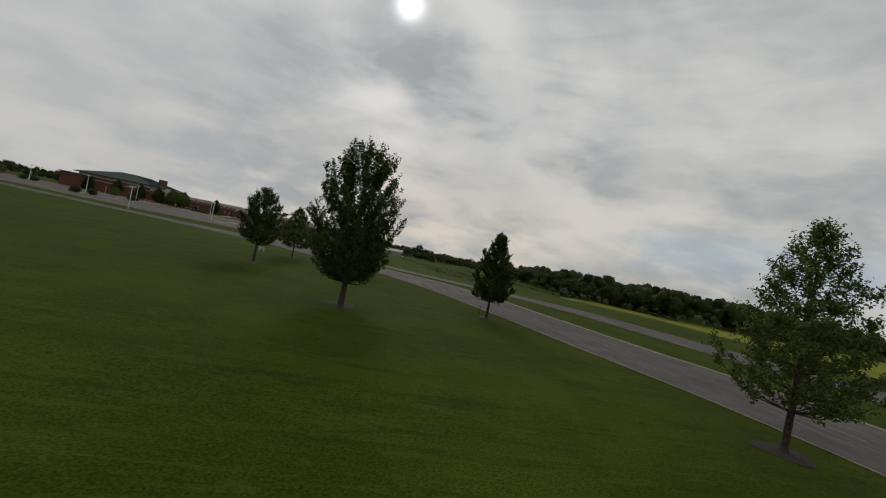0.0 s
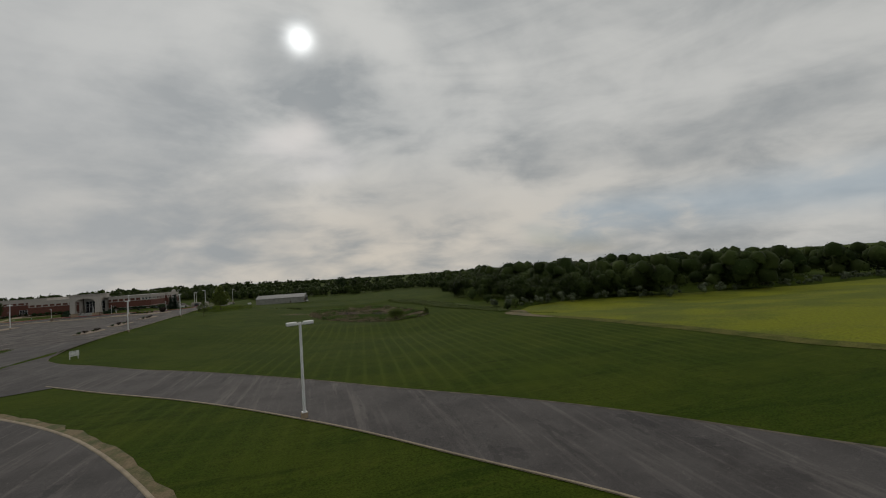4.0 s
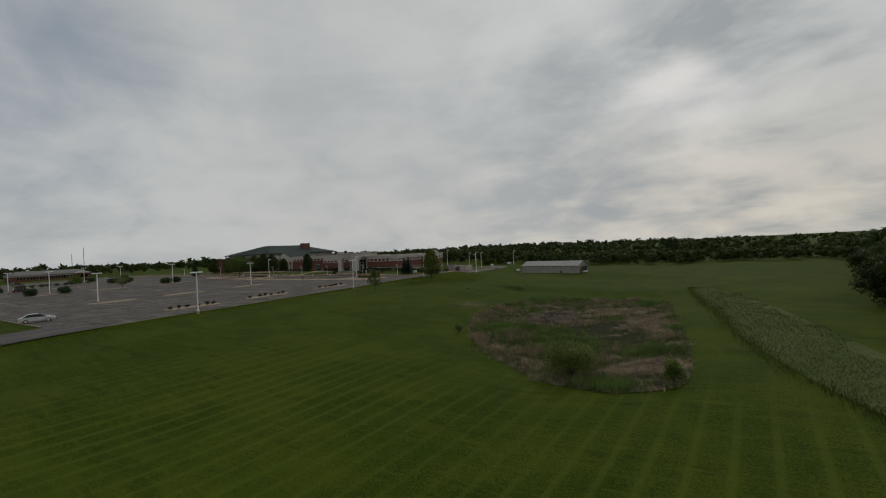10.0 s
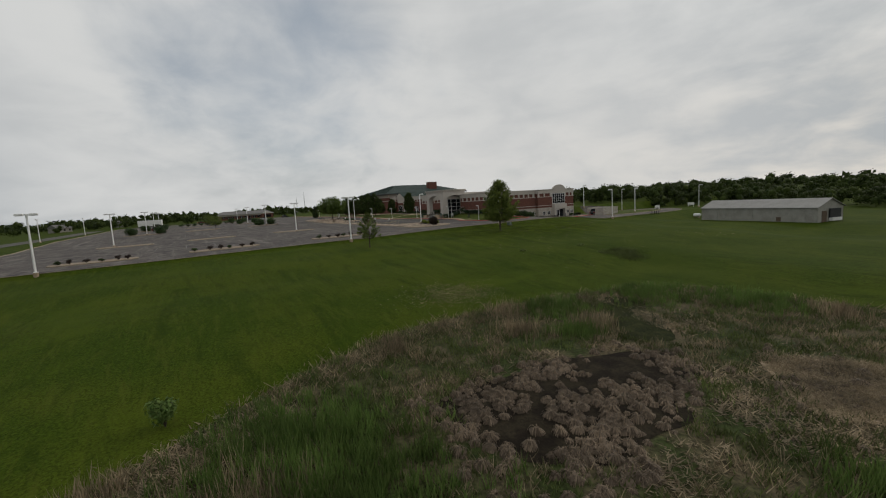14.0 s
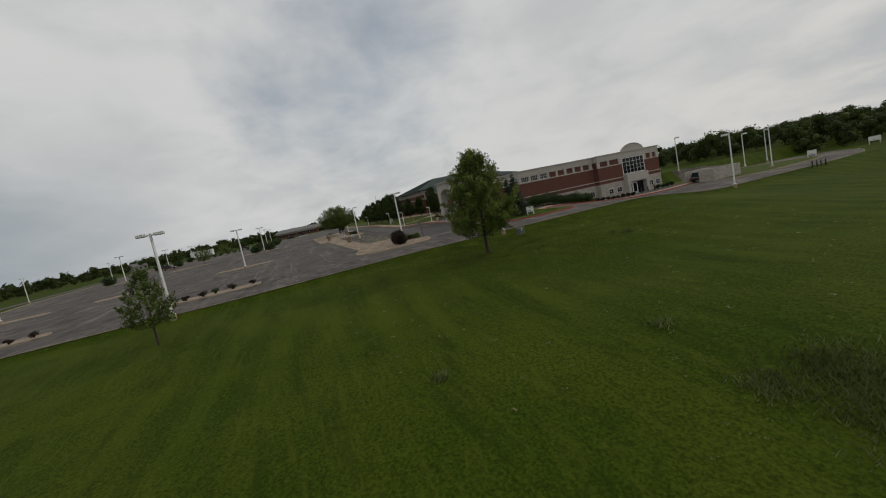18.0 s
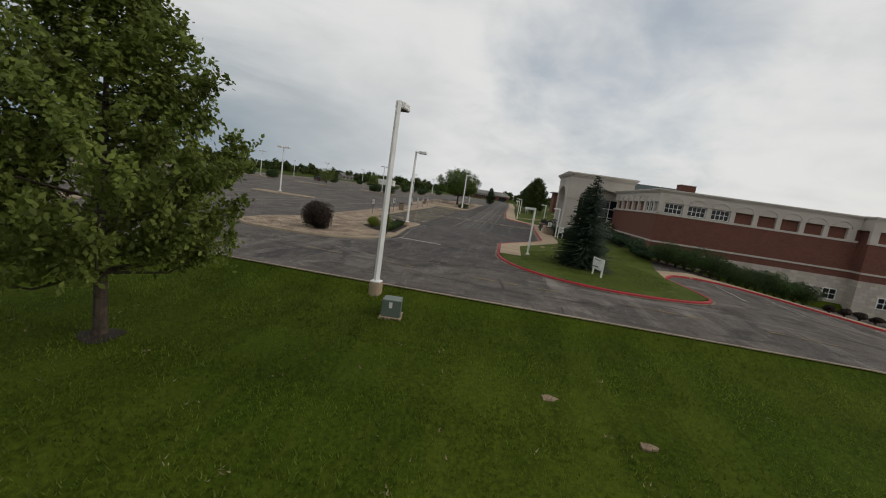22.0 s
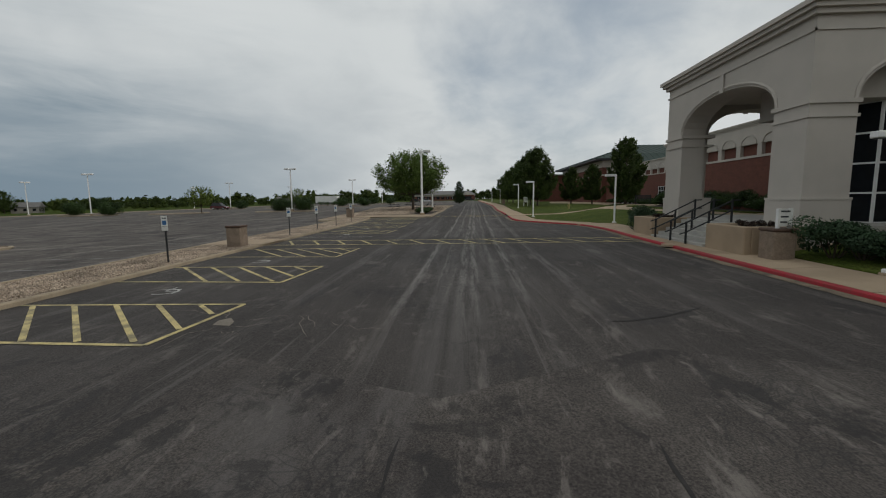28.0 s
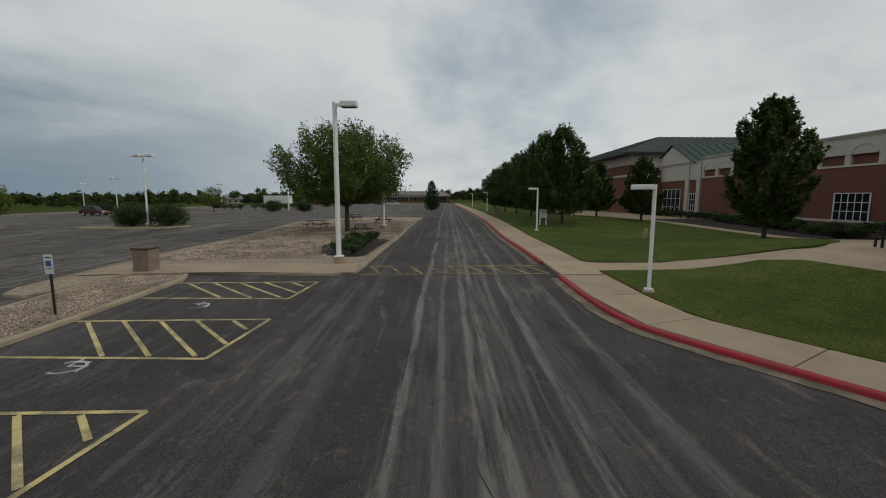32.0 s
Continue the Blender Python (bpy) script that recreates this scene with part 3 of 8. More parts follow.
M["leaf_mid"] = leaf_material("mid_green_leaf", (0.050, 0.074, 0.016), (0.13, 0.168, 0.042), 0.42)
M["leaf_oak"] = leaf_material("pin_oak_leaf", (0.074, 0.102, 0.019), (0.185, 0.228, 0.052), 0.42)
M["leaf_light"] = leaf_material("light_leaf", (0.055, 0.085, 0.018), (0.14, 0.18, 0.045), 0.4)
M["locust"] = leaf_material("locust_leaf", (0.052, 0.088, 0.017), (0.13, 0.185, 0.042), 0.42)
M["leaf_dark"] = leaf_material("dark_leaf", (0.016, 0.032, 0.010), (0.042, 0.072, 0.020))
M["needle"] = leaf_material("spruce_needle", (0.018, 0.033, 0.021), (0.062, 0.088, 0.060), 0.15)
M["woods"] = leaf_material("wood_leaf", (0.022, 0.036, 0.010), (0.052, 0.070, 0.019), 0.15, 0.13, 0.04)
M["woods_pale"] = leaf_material("olive_bush_leaf", (0.055, 0.072, 0.036), (0.10, 0.12, 0.065), 0.15, 0.2)
M["willow"] = leaf_material("willow_leaf", (0.06, 0.09, 0.016), (0.14, 0.18, 0.035), 0.3)
M["spirea"] = leaf_material("spirea_leaf", (0.085, 0.112, 0.016), (0.20, 0.24, 0.04), 0.35)
M["hedge"] = leaf_material("hedge_leaf", (0.016, 0.034, 0.010), (0.050, 0.085, 0.022), 0.15)
M["juniper"] = leaf_material("juniper_leaf", (0.016, 0.036, 0.016), (0.045, 0.080, 0.038), 0.1)

# ---- building blocks ----


def part(name, bm, mat, parent=None, label=""):
    me = bpy.data.meshes.new(name)
    bm.to_mesh(me)
    bm.free()
    ob = new(name, me)
    for m in (mat if isinstance(mat, (list, tuple)) else (mat,)):
        me.materials.append(M[m] if isinstance(m, str) else m)
    if parent is not None:
        ob.parent = parent
    if label:
        ob["label"] = label
    return ob


def mesh_part(name, verts, faces, mat, parent=None, smooth=False):
    me = bpy.data.meshes.new(name)
    me.from_pydata(verts, [], faces)
    me.update()
    me.materials.append(M[mat] if isinstance(mat, str) else mat)
    if smooth:
        me.polygons.foreach_set("use_smooth", [True] * len(me.polygons))
    ob = new(name, me)
    if parent is not None:
        ob.parent = parent
    return ob


def empty(name, m, label="", category="", group="", kind=""):
    ob = new(name)
    ob.matrix_basis = m
    return tagged(ob, label, category, group, kind)


def add_box(bm, x0, y0, z0, x1, y1, z1, bevel=0.0):
    vs = [bm.verts.new((x, y, z)) for z in (z0, z1) for y in (y0, y1) for x in (x0, x1)]
    fs = [bm.faces.new([vs[i] for i in f]) for f in ((0, 2, 3, 1), (4, 5, 7, 6), (0, 1, 5, 4), (2, 6, 7, 3), (0, 4, 6, 2), (1, 3, 7, 5))]
    if bevel:
        es = list({e for f in fs for e in f.edges})
        bmesh.ops.bevel(bm, geom=es, offset=bevel, segments=1, affect='EDGES')
    return vs


def box(x0, y0, z0, x1, y1, z1, bevel=0.0):
    bm = bmesh.new()
    add_box(bm, min(x0, x1), min(y0, y1), min(z0, z1), max(x0, x1), max(y0, y1), max(z0, z1), bevel)
    return bm


def tube(points, radii, sides=8, bm=None, cap=True):
    """A tapered tube along points."""
    bm = bm or bmesh.new()
    rings = []
    for i, p in enumerate(points):
        p = Vector(p)
        d = (Vector(points[min(i + 1, len(points) - 1)]) - Vector(points[max(i - 1, 0)])).normalized()
        s = d.cross(Vector((0, 0, 1)) if abs(d.z) < 0.95 else Vector((1, 0, 0))).normalized()
        u = s.cross(d)
        rings.append([bm.verts.new(p + (s * math.cos(a) + u * math.sin(a)) * radii[i]) for a in (2 * math.pi * k / sides for k in range(sides))])
    for a, b in zip(rings, rings[1:]):
        for k in range(sides):
            bm.faces.new((a[k], a[(k + 1) % sides], b[(k + 1) % sides], b[k]))
    if cap:
        bm.faces.new(rings[0][::-1])
        bm.faces.new(rings[-1])
    bmesh.ops.recalc_face_normals(bm, faces=bm.faces)
    return bm


def lerp_table(v, table):
    if v <= table[0][0]:
        return table[0][1]
    for (a, p), (b, q) in zip(table, table[1:]):
        if v <= b:
            f = (v - a) / (b - a)
            f = f * f * (3 - 2 * f)
            return p + (q - p) * f
    return table[-1][1]


def sstep(v, a, b):
    f = min(1.0, max(0.0, (v - a) / (b - a)))
    return f * f * (3 - 2 * f)


# ---- the ground ----
SOUTH = [(-420, -5.0), (-260, -3.8), (-211, -3.4), (-168, -2.4), (-118, -1.5), (-83, -0.9), (-46, -0.5), (-22, -0.1), (0, 0.0), (400, 0.0), (2500, 6.0)]
EAST = [(68.3, 0.0), (69.0, -0.35), (70.4, -0.5), (75, -0.85), (77, -0.95), (92, -1.9), (112, -3.1), (130, -3.6), (152, -2.3), (240, -4.0), (600, -6.0)]
POND = (125.5, -55.0)
WEST = [(-40, 0.0), (-10, 0.12), (10, 0.5), (30, 0.9), (300, 1.6)]


def height(x, y):
    z = lerp_table(y, SOUTH)
    z += lerp_table(x, EAST) * sstep(y, -165, -105)
    z -= 1.4 * sstep(y, 2, 20) * sstep(x, 42.5, 44.4)
    z += 0.95 * sstep(y, -5.5, 2.0) * (1 - sstep(x, 43.5, 50)) * sstep(x, -14, 0) * (1 - sstep(y, 2.5, 10) * sstep(x, 42.5, 44.2))
    z += lerp_table(-x, WEST)
    r = math.hypot((x - POND[0]) / 17.0, (y - POND[1]) / 33.0)
    z -= 0.55 * (1 - sstep(r, 0.75, 1.15))
    z -= 0.7 * (1 - sstep(y, -24.5, -18.5)) * sstep(y, -60, -25) * sstep(x, 92, 108) * (1 - sstep(x, 138, 150))
    w = sstep(y, 24, 39) * sstep(x, 69.5, 77) * (1 - sstep(x, 106, 150))
    z += (-3.35 - z) * w
    if x > 80 and y < 10:
        z += 0.10 * noise.noise((x * 0.05, y * 0.05, 0)) * sstep(x, 80, 95)
    return z


def axis_steps(lo, hi, fine_lo, fine_hi, fine):
    out = [float(v) for v in np.arange(fine_lo, fine_hi + 0.01, fine)]
    s, v = fine, fine_hi
    while v < hi:
        s *= 1.3
        v += s
        out.append(v)
    s, v = fine, fine_lo
    while v > lo:
        s *= 1.3
        v -= s
        out.insert(0, v)
    return out


GX = axis_steps(-3500, 3500, -70, 260, 2.5)
GY = axis_steps(-3500, 3500, -290, 80, 2.5)
GX = sorted(set(GX + [68.3, 69.0, 69.6, 70.4]))
gv = [(x, y, height(x, y)) for y in GY for x in GX]
nx = len(GX)
gf = [(j * nx + i, j * nx + i + 1, (j + 1) * nx + i + 1, (j + 1) * nx + i) for j in range(len(GY) - 1) for i in range(nx - 1)]
ground = mesh_part("ground", gv, gf, "grass", smooth=True)
tagged(ground, "rolling mown green grass with faint mower stripes", "grass", kind="structure")


def sheet(name, pts, mat, lift, step=2.5, label="", category="", parent=None, kind="structure", drop=0.0):
    """A flat-lying polygon that follows the ground, lift above it; drop > 0 gives it a skirt down."""
    bm = bmesh.new()
    vs = [bm.verts.new((x, y, 0)) for x, y in pts]
    f = bm.faces.new(vs)
    if f.normal.z < 0 or sum(a[0] * b[1] - b[0] * a[1] for a, b in zip(pts, pts[1:] + pts[:1])) < 0:
        f.normal_flip()
    xs, ys = [p[0] for p in pts], [p[1] for p in pts]
    for lo, hi, nrm in ((min(xs), max(xs), Vector((1, 0, 0))), (min(ys), max(ys), Vector((0, 1, 0)))):
        v = math.ceil(lo / step) * step
        while v < hi:
            bmesh.ops.bisect_plane(bm, geom=bm.verts[:] + bm.edges[:] + bm.faces[:], plane_co=nrm * v, plane_no=nrm)
            v += step
    if drop:
        edge = [e for e in bm.edges if e.is_boundary]
        ex = bmesh.ops.extrude_edge_only(bm, edges=edge)["geom"]
        low = {g for g in ex if isinstance(g, bmesh.types.BMVert)}
    else:
        low = set()
    for v in bm.verts:
        v.co.z = height(v.co.x, v.co.y) + (lift - drop if v in low else lift)
    bmesh.ops.triangulate(bm, faces=[f for f in bm.faces if len(f.verts) > 4])
    ob = part(name, bm, mat, parent)
    if parent is None:
        tagged(ob, label, category, kind=kind)
    elif label:
        ob["label"] = label
    return ob


def smooth_line(pts, step=1.5):
    """A Catmull-Rom line through pts, resampled."""
    out = []
    q = [pts[0]] + list(pts) + [pts[-1]]
    for p0, p1, p2, p3 in zip(q, q[1:], q[2:], q[3:]):
        n = max(2, int(math.dist(p1, p2) / step))
        for k in range(n):
            t = k / n
            out.append(tuple(0.5 * (2 * b + (c - a) * t + (2 * a - 5 * b + 4 * c - d) * t * t + (3 * b - a - 3 * c + d) * t ** 3) for a, b, c, d in zip(p0, p1, p2, p3)))
    out.append(tuple(pts[-1]))
    return out


def offset_line(pts, d):
    out = []
    for i, p in enumerate(pts):
        a, b = pts[max(i - 1, 0)], pts[min(i + 1, len(pts) - 1)]
        tx, ty = b[0] - a[0], b[1] - a[1]
        n = math.hypot(tx, ty) or 1
        out.append((p[0] - ty / n * d, p[1] + tx / n * d))
    return out


def strip(name, left, right, mat, lift, label="", category="", cols=4, parent=None, kind="structure"):
    """A ribbon between two lines with as many points."""
    verts, faces = [], []
    for a, b in zip(left, right):
        for k in range(cols + 1):
            f = k / cols
            x, y = a[0] + (b[0] - a[0]) * f, a[1] + (b[1] - a[1]) * f
            verts.append((x, y, height(x, y) + lift))
    c = cols + 1
    for i in range(len(left) - 1):
        for k in range(cols):
            faces.append((i * c + k, i * c + k + 1, (i + 1) * c + k + 1, (i + 1) * c + k))
    ob = mesh_part(name, verts, faces, mat, parent)
    ob.data.update()
    bm = bmesh.new()
    bm.from_mesh(ob.data)
    bmesh.ops.recalc_face_normals(bm, faces=bm.faces)
    if bm.faces[0].normal.z < 0:
        bmesh.ops.reverse_faces(bm, faces=bm.faces)
    bm.to_mesh(ob.data)
    bm.free()
    if parent is None:
        tagged(ob, label, category, kind=kind)
    return ob

# ---- roads, car park, kerbs ----
KERB_E = 68.2
sheet("car_park", [(-170, -101), (58, -101), (KERB_E, -99), (KERB_E, 44), (66.5, 55), (61, 65), (55, 69), (48, 67), (43.5, 59), (42.5, 40), (46.2, 34.5), (46, 33.5), (46, 0.5), (46, -12), (-170, -12)], "asphalt", 0.04, 2.5,
      "wide worn grey asphalt car park and perimeter road", "car park")
RED_LINE = smooth_line([(48.0, -10.75), (44.2, -8.8), (40.0, -6.65), (36, -6.45), (30, -6.35), (22, -6.2), (16.8, -5.95), (12.8, -6.35), (10.8, -7.4), (9.0, -8.45), (7.0, -9.7), (5.0, -10.35), (0.4, -10.4)])
RED_WEST = [(-2.6, -10.4), (-14, -10.45), (-30, -10.1), (-70, -9.4), (-150, -9.0)]
drive = [(58, -18.3), (58, -10.4), (56, -10.5), (48.0, -10.55)] + [(x, y + 0.2) for x, y in RED_LINE[::2]] + [(x, y + 0.2) for x, y in RED_WEST] + [(-150, -17.5), (-36, -17.2), (-1.6, -18.6), (-0.6, -25.2), (41, -25.2), (41.4, -19.2)]
sheet("drive", drive, "sealed", 0.052, 2.5, "dark sealed asphalt drive with pale tyre streaks", "road")
sheet("drive_mouth", [(61.8, -18.4), (62.6, -16.0), (62.3, -14.2), (61.9, -13), (61.2, -12.2), (61.0, -11.4), (61.4, -10.4), (60.0, -9.0), (56, -10.5), (48.0, -10.55)] + [(x, y + 0.2) for x, y in RED_LINE if x > 40] + [(38.5, -9.5), (37.6, -12.0), (39.2, -15.0), (38.0, -18.0), (41.2, -18.6), (55, -18.1), (58.6, -18.9)], "sealed_dark", 0.056, 1.5, "dark crazed asphalt at the mouth of the drive", "road")
sheet("worn_patch", [(61.3, -12.3), (61.1, -11.4), (61.6, -10.2), (62.2, -9.4), (62.9, -8.9), (64.5, -8.3), (66.8, -8.6), (67.1, -11), (66.7, -13.7), (65, -13.3), (64, -12.2), (62.3, -12.1)], "bare", 0.048, 1.0, "pale bare asphalt worn free of sealer", "road")


def resample(line, n):
    d = [0.0]
    for a, b in zip(line, line[1:]):
        d.append(d[-1] + math.dist(a, b))
    out, i = [], 0
    for k in range(n):
        s = d[-1] * k / (n - 1)
        while i < len(line) - 2 and d[i + 1] < s:
            i += 1
        f = (s - d[i]) / max(1e-9, d[i + 1] - d[i])
        out.append(tuple(p + (q - p) * f for p, q in zip(line[i], line[i + 1])))
    return out


EAST_EDGE = smooth_line([(196, -290), (176, -252), (163, -220), (154, -203.5), (146.8, -193), (138.6, -183.4), (132, -175.5), (125, -168.2), (118.3, -161.5), (108, -150), (97, -139.8), (82.6, -128.5), (74.5, -122.6), (70.4, -118), (68.7, -111), (68.2, -97)])
FAR_W = smooth_line([(186, -296), (166, -262), (150, -234), (142, -213), (135.5, -200.5), (128, -187), (119.5, -176.5), (112.4, -168), (101.5, -156.5), (90, -146.5), (76, -135), (66, -127), (59, -114), (57, -101)])
strip("road_outbound", resample(FAR_W, 70), resample(EAST_EDGE, 70), "road", 0.045, "grey asphalt entrance road curving past the mown field", "road", cols=6)
NEAR_L = smooth_line([(117, -285), (115, -262), (112.5, -240), (110, -226), (106.4, -214.8), (102.8, -203.5), (98.4, -193), (92.6, -182.5), (82.0, -168), (66, -152.5), (40, -138), (0, -125), (-60, -118), (-170, -116)])
NEAR_R = smooth_line([(128, -285), (126, -262), (126.2, -240), (124.6, -220), (120.2, -207), (113.7, -193.2), (105.8, -178), (92.6, -160.3), (75, -146), (48, -130), (2, -115.5), (-58, -109), (-170, -107)])
strip("road_inbound", resample(NEAR_L, 120), resample(NEAR_R, 120), "road", 0.05, "grey asphalt entrance road beside a row of trees", "road", cols=4)
sheet("road_junction", [(84, -140.5), (82.5, -129), (74.4, -123), (70.2, -118), (68.4, -110), (68, -100), (58, -100.5), (56.6, -110), (52.5, -121), (47, -129), (72, -147), (79, -143.5)], "road", 0.056, 2.5, "grey asphalt junction of the entrance roads and car park", "road")


def kerb_line(pts, mat, parent, width=0.16, rise=0.15, seg=3.0, closed=False, side=1):
    """Kerb stones along a line, each a piece of its own."""
    line = list(pts) + ([pts[0]] if closed else [])
    n = max(1, round(sum(math.dist(a, b) for a, b in zip(line, line[1:])) / seg))
    ks = resample(line, n * 3 + 1)
    inner = offset_line(ks, width * side)
    for i in range(n):
        verts, faces = [], []
        for (x, y), (u, v) in zip(ks[i * 3:i * 3 + 4], inner[i * 3:i * 3 + 4]):
            z = height(x, y) + 0.02
            verts += [(x, y, z), (x + (u - x) * 0.08, y + (v - y) * 0.08, z + rise - 0.03), (x + (u - x) * 0.28, y + (v - y) * 0.28, z + rise), (u, v, z + rise), (u, v, z)]
        for k in range(3):
            for e in range(4):
                faces.append((k * 5 + e, k * 5 + e + 1, (k + 1) * 5 + e + 1, (k + 1) * 5 + e))
        faces += [(4, 3, 2, 1, 0), (15, 16, 17, 18, 19)]
        mesh_part("kerb_stone", verts, faces if side < 0 else [f[::-1] for f in faces], mat, parent)


def kerb_run(name, pts, label, mat="kerb", side=1, seg=3.0, apron=0.0, rise=0.15, width=0.16):
    root = empty(name, Matrix(), label, "kerb", kind="structure")
    kerb_line(pts, mat, root, side=side, seg=seg, rise=rise, width=width)
    if apron:
        n = max(4, int(len(pts)))
        a = resample(pts, n * 6)
        strip("gutter", a, [(x + 0.05 * noise.noise((x * 1.9, y * 1.9, 3.0)), y + 0.07 * noise.noise((x * 1.7, y * 1.7, 8.0))) for x, y in offset_line(a, -apron * side)], "gutter", 0.066, parent=root, cols=1)
    return root


def smooth_ring(pts, r=0.9):
    """Rounds the corners of a closed polygon."""
    out = []
    n = len(pts)
    for i in range(n):
        a, b, c = Vector(pts[i - 1]), Vector(pts[i]), Vector(pts[(i + 1) % n])
        d = min(r, (a - b).length * 0.45, (c - b).length * 0.45)
        p, q = b + (a - b).normalized() * d, b + (c - b).normalized() * d
        for t in (0, 0.34, 0.67, 1):
            v = p * (1 - t) ** 2 + b * 2 * t * (1 - t) + q * t * t
            out.append((v.x, v.y))
    return out


def offset_ring(pts, d):
    out = []
    n = len(pts)
    for i in range(n):
        a, b = pts[i - 1], pts[(i + 1) % n]
        tx, ty = b[0] - a[0], b[1] - a[1]
        k = math.hypot(tx, ty) or 1
        out.append((pts[i][0] - ty / k * d, pts[i][1] + tx / k * d))
    return out


def island(name, pts, label, fill="gravel", mat="kerb", lift=0.13, seg=3.0):
    root = empty(name, Matrix(), label, "traffic island", kind="structure")
    ring = pts if sum(a[0] * b[1] - b[0] * a[1] for a, b in zip(pts, pts[1:] + pts[:1])) > 0 else pts[::-1]
    line = smooth_ring(ring)
    kerb_line(line, mat, root, closed=True, seg=seg)
    sheet("bed", offset_ring(line, 0.14), fill, lift, 2.5, parent=root)
    return root


island("gravel_island", [(40.9, -19.0), (46.5, -19.2), (54, -18.4), (57.2, -19.4), (58.9, -21.2), (59.6, -24), (59.2, -27.2), (57.4, -29), (54, -28.8), (50, -27.7), (-0.3, -27.8), (-0.5, -24.6), (40.6, -24.6)], "long kerbed strip of pale gravel beside the drive")
island("tree_island", [(-0.2, -18.3), (-22, -17.5), (-36, -16.9), (-38, -19), (-37, -25), (-30, -29.8), (2.5, -29.8), (3, -28.0), (-0.5, -27.95), (-0.7, -24.7)], "kerbed gravel island under a spreading tree")
for ix in (59.3, 22.6, -25.5, -68, -108):
    for iy in (-80, -63.7, -45.0):
        w = 1.6
        island("parking_island", [(ix - w, iy - 5.0), (ix + w, iy - 5.0), (ix + w, iy + 5.0), (ix - w, iy + 5.0)], "small kerbed gravel island between parking bays", seg=4.0)
island("north_island", [(57.5, 32.5), (60.5, 32.8), (62.3, 37), (62, 50), (60, 57), (56, 59), (50, 57), (46, 55), (46.5, 42), (51, 40.5)], "kerbed grass island in the north car park", "lawn")
island("entrance_island", [(45.6, 34.6), (50.6, 33.6), (50.6, 39.6), (44.6, 40.6)], "small kerbed lawn beside the lower entrance", "lawn")

joint = resample(smooth_line([(57.9, -19.3), (57.2, -18.95), (54, -17.95), (46.5, -18.75), (41.2, -18.55)]), 60)
strip("gutter_joint", joint, offset_line(joint, 0.035), "white_line", 0.062, "thin pale joint line of the gutter beside the gravel island", "road marking", cols=1)

# kerbs of the perimeter road and the entrance roads
kerb_run("kerb_east", [(KERB_E, -97), (KERB_E, -60), (KERB_E, -20), (KERB_E, 30), (KERB_E, 44), (67.5, 50), (66.5, 55), (64, 60), (61, 65)], "low pale concrete kerb along the perimeter road", side=-1, seg=3.0, rise=0.035, width=0.15)
kerb_run("kerb_outbound", EAST_EDGE, "low weathered concrete edge of the entrance road", "grimy", side=-1, seg=6.0, rise=0.05, width=0.22)
kerb_run("kerb_median", [(x, y) for x, y in FAR_W if y < -139], "low pale concrete kerb of the grass median", side=1, seg=5.0, rise=0.07, width=0.22)
kerb_run("kerb_inbound", [(x, y) for x, y in NEAR_R if y < -146 and y > -262], "low tan concrete kerb of the entrance road", side=-1, seg=5.0, rise=0.07, width=0.25)
kerb_run("kerb_verge", [(x, y) for x, y in NEAR_L if -262 < y < -150], "low tan concrete kerb beside the tree lawn", side=1, seg=5.0, rise=0.06, width=0.2)
kerb_run("kerb_lot_south", [(56, -101), (20, -101), (-60, -101), (-165, -101)], "low yellowed concrete kerb along the car park", side=1, seg=6.0)

verge = [p for p in resample(NEAR_R, 240) if -262 < p[1] < -146]
strip("verge_soil", offset_line(verge, -0.2), offset_line([(x + 0.2 * math.sin(x * 3.1) + 0.15 * math.sin(x * 7.3), y) for x, y in verge], -1.0), "soil", 0.06, "strip of bare tan soil behind the road kerb", "soil", cols=1)

# red fire-lane kerbs
NORTH_KERB = smooth_line([(53.8, 0.95), (51.2, 2.4), (49.9, 6), (50.6, 11.5), (52.8, 15.6), (54.0, 19.5), (54.2, 26), (53.0, 33)])
NOSE = smooth_line([(53.8, 0.9), (56.8, 1.2), (59.8, 1.2), (61.3, -0.3), (62.05, -3.0), (61.8, -6.0), (60.4, -8.4), (58.3, -9.95), (56.2, -10.6), (54.0, -10.8), (48.0, -10.75)])
kerb_run("kerb_red", NOSE, "red painted kerb round the grass corner", "red", -1, 2.5, apron=0.15)
kerb_run("kerb_red_drive", RED_LINE, "red painted kerb along the drive", "red", -1, 2.5, apron=0.33)
kerb_run("kerb_red_west", RED_WEST, "red painted kerb along the west drive", "red", -1, 4.0, apron=0.33)
kerb_run("kerb_red_north", NORTH_KERB, "red painted kerb beside the lower entrance walk", "red", 1, 3.0)

# lawns and walks
sheet("lawn_corner", [(54.3, -10.6), (56.2, -10.4), (58.2, -9.75), (60.25, -8.3), (61.6, -5.9), (61.85, -3.0), (61.1, -0.4), (59.7, 1.0), (56.8, 1.0), (53.6, 0.8), (46, 2.2), (29.3, 2.6), (29.2, -4.3), (34.5, -4.5), (39.9, -4.7), (44.0, -6.9), (48.0, -9.0), (54.25, -9.1)], "lawn", 0.17, 1.5, "close-cut green lawn in front of the brick wing", "lawn", drop=0.1)
sheet("lawn_west", [(20.0, -4.3), (14.2, -4.1), (12.2, -4.5), (9.8, -5.7), (8.0, -6.8), (6.2, -7.9), (4.6, -8.4), (-0.5, -8.45), (-0.6, -5.0), (-0.4, -2.0), (0.6, -1.1), (5.0, -0.4), (12, 0.3), (20.0, 0.5)], "lawn", 0.17, 1.5, "close-cut green lawn beside the walk", "lawn", drop=0.1)
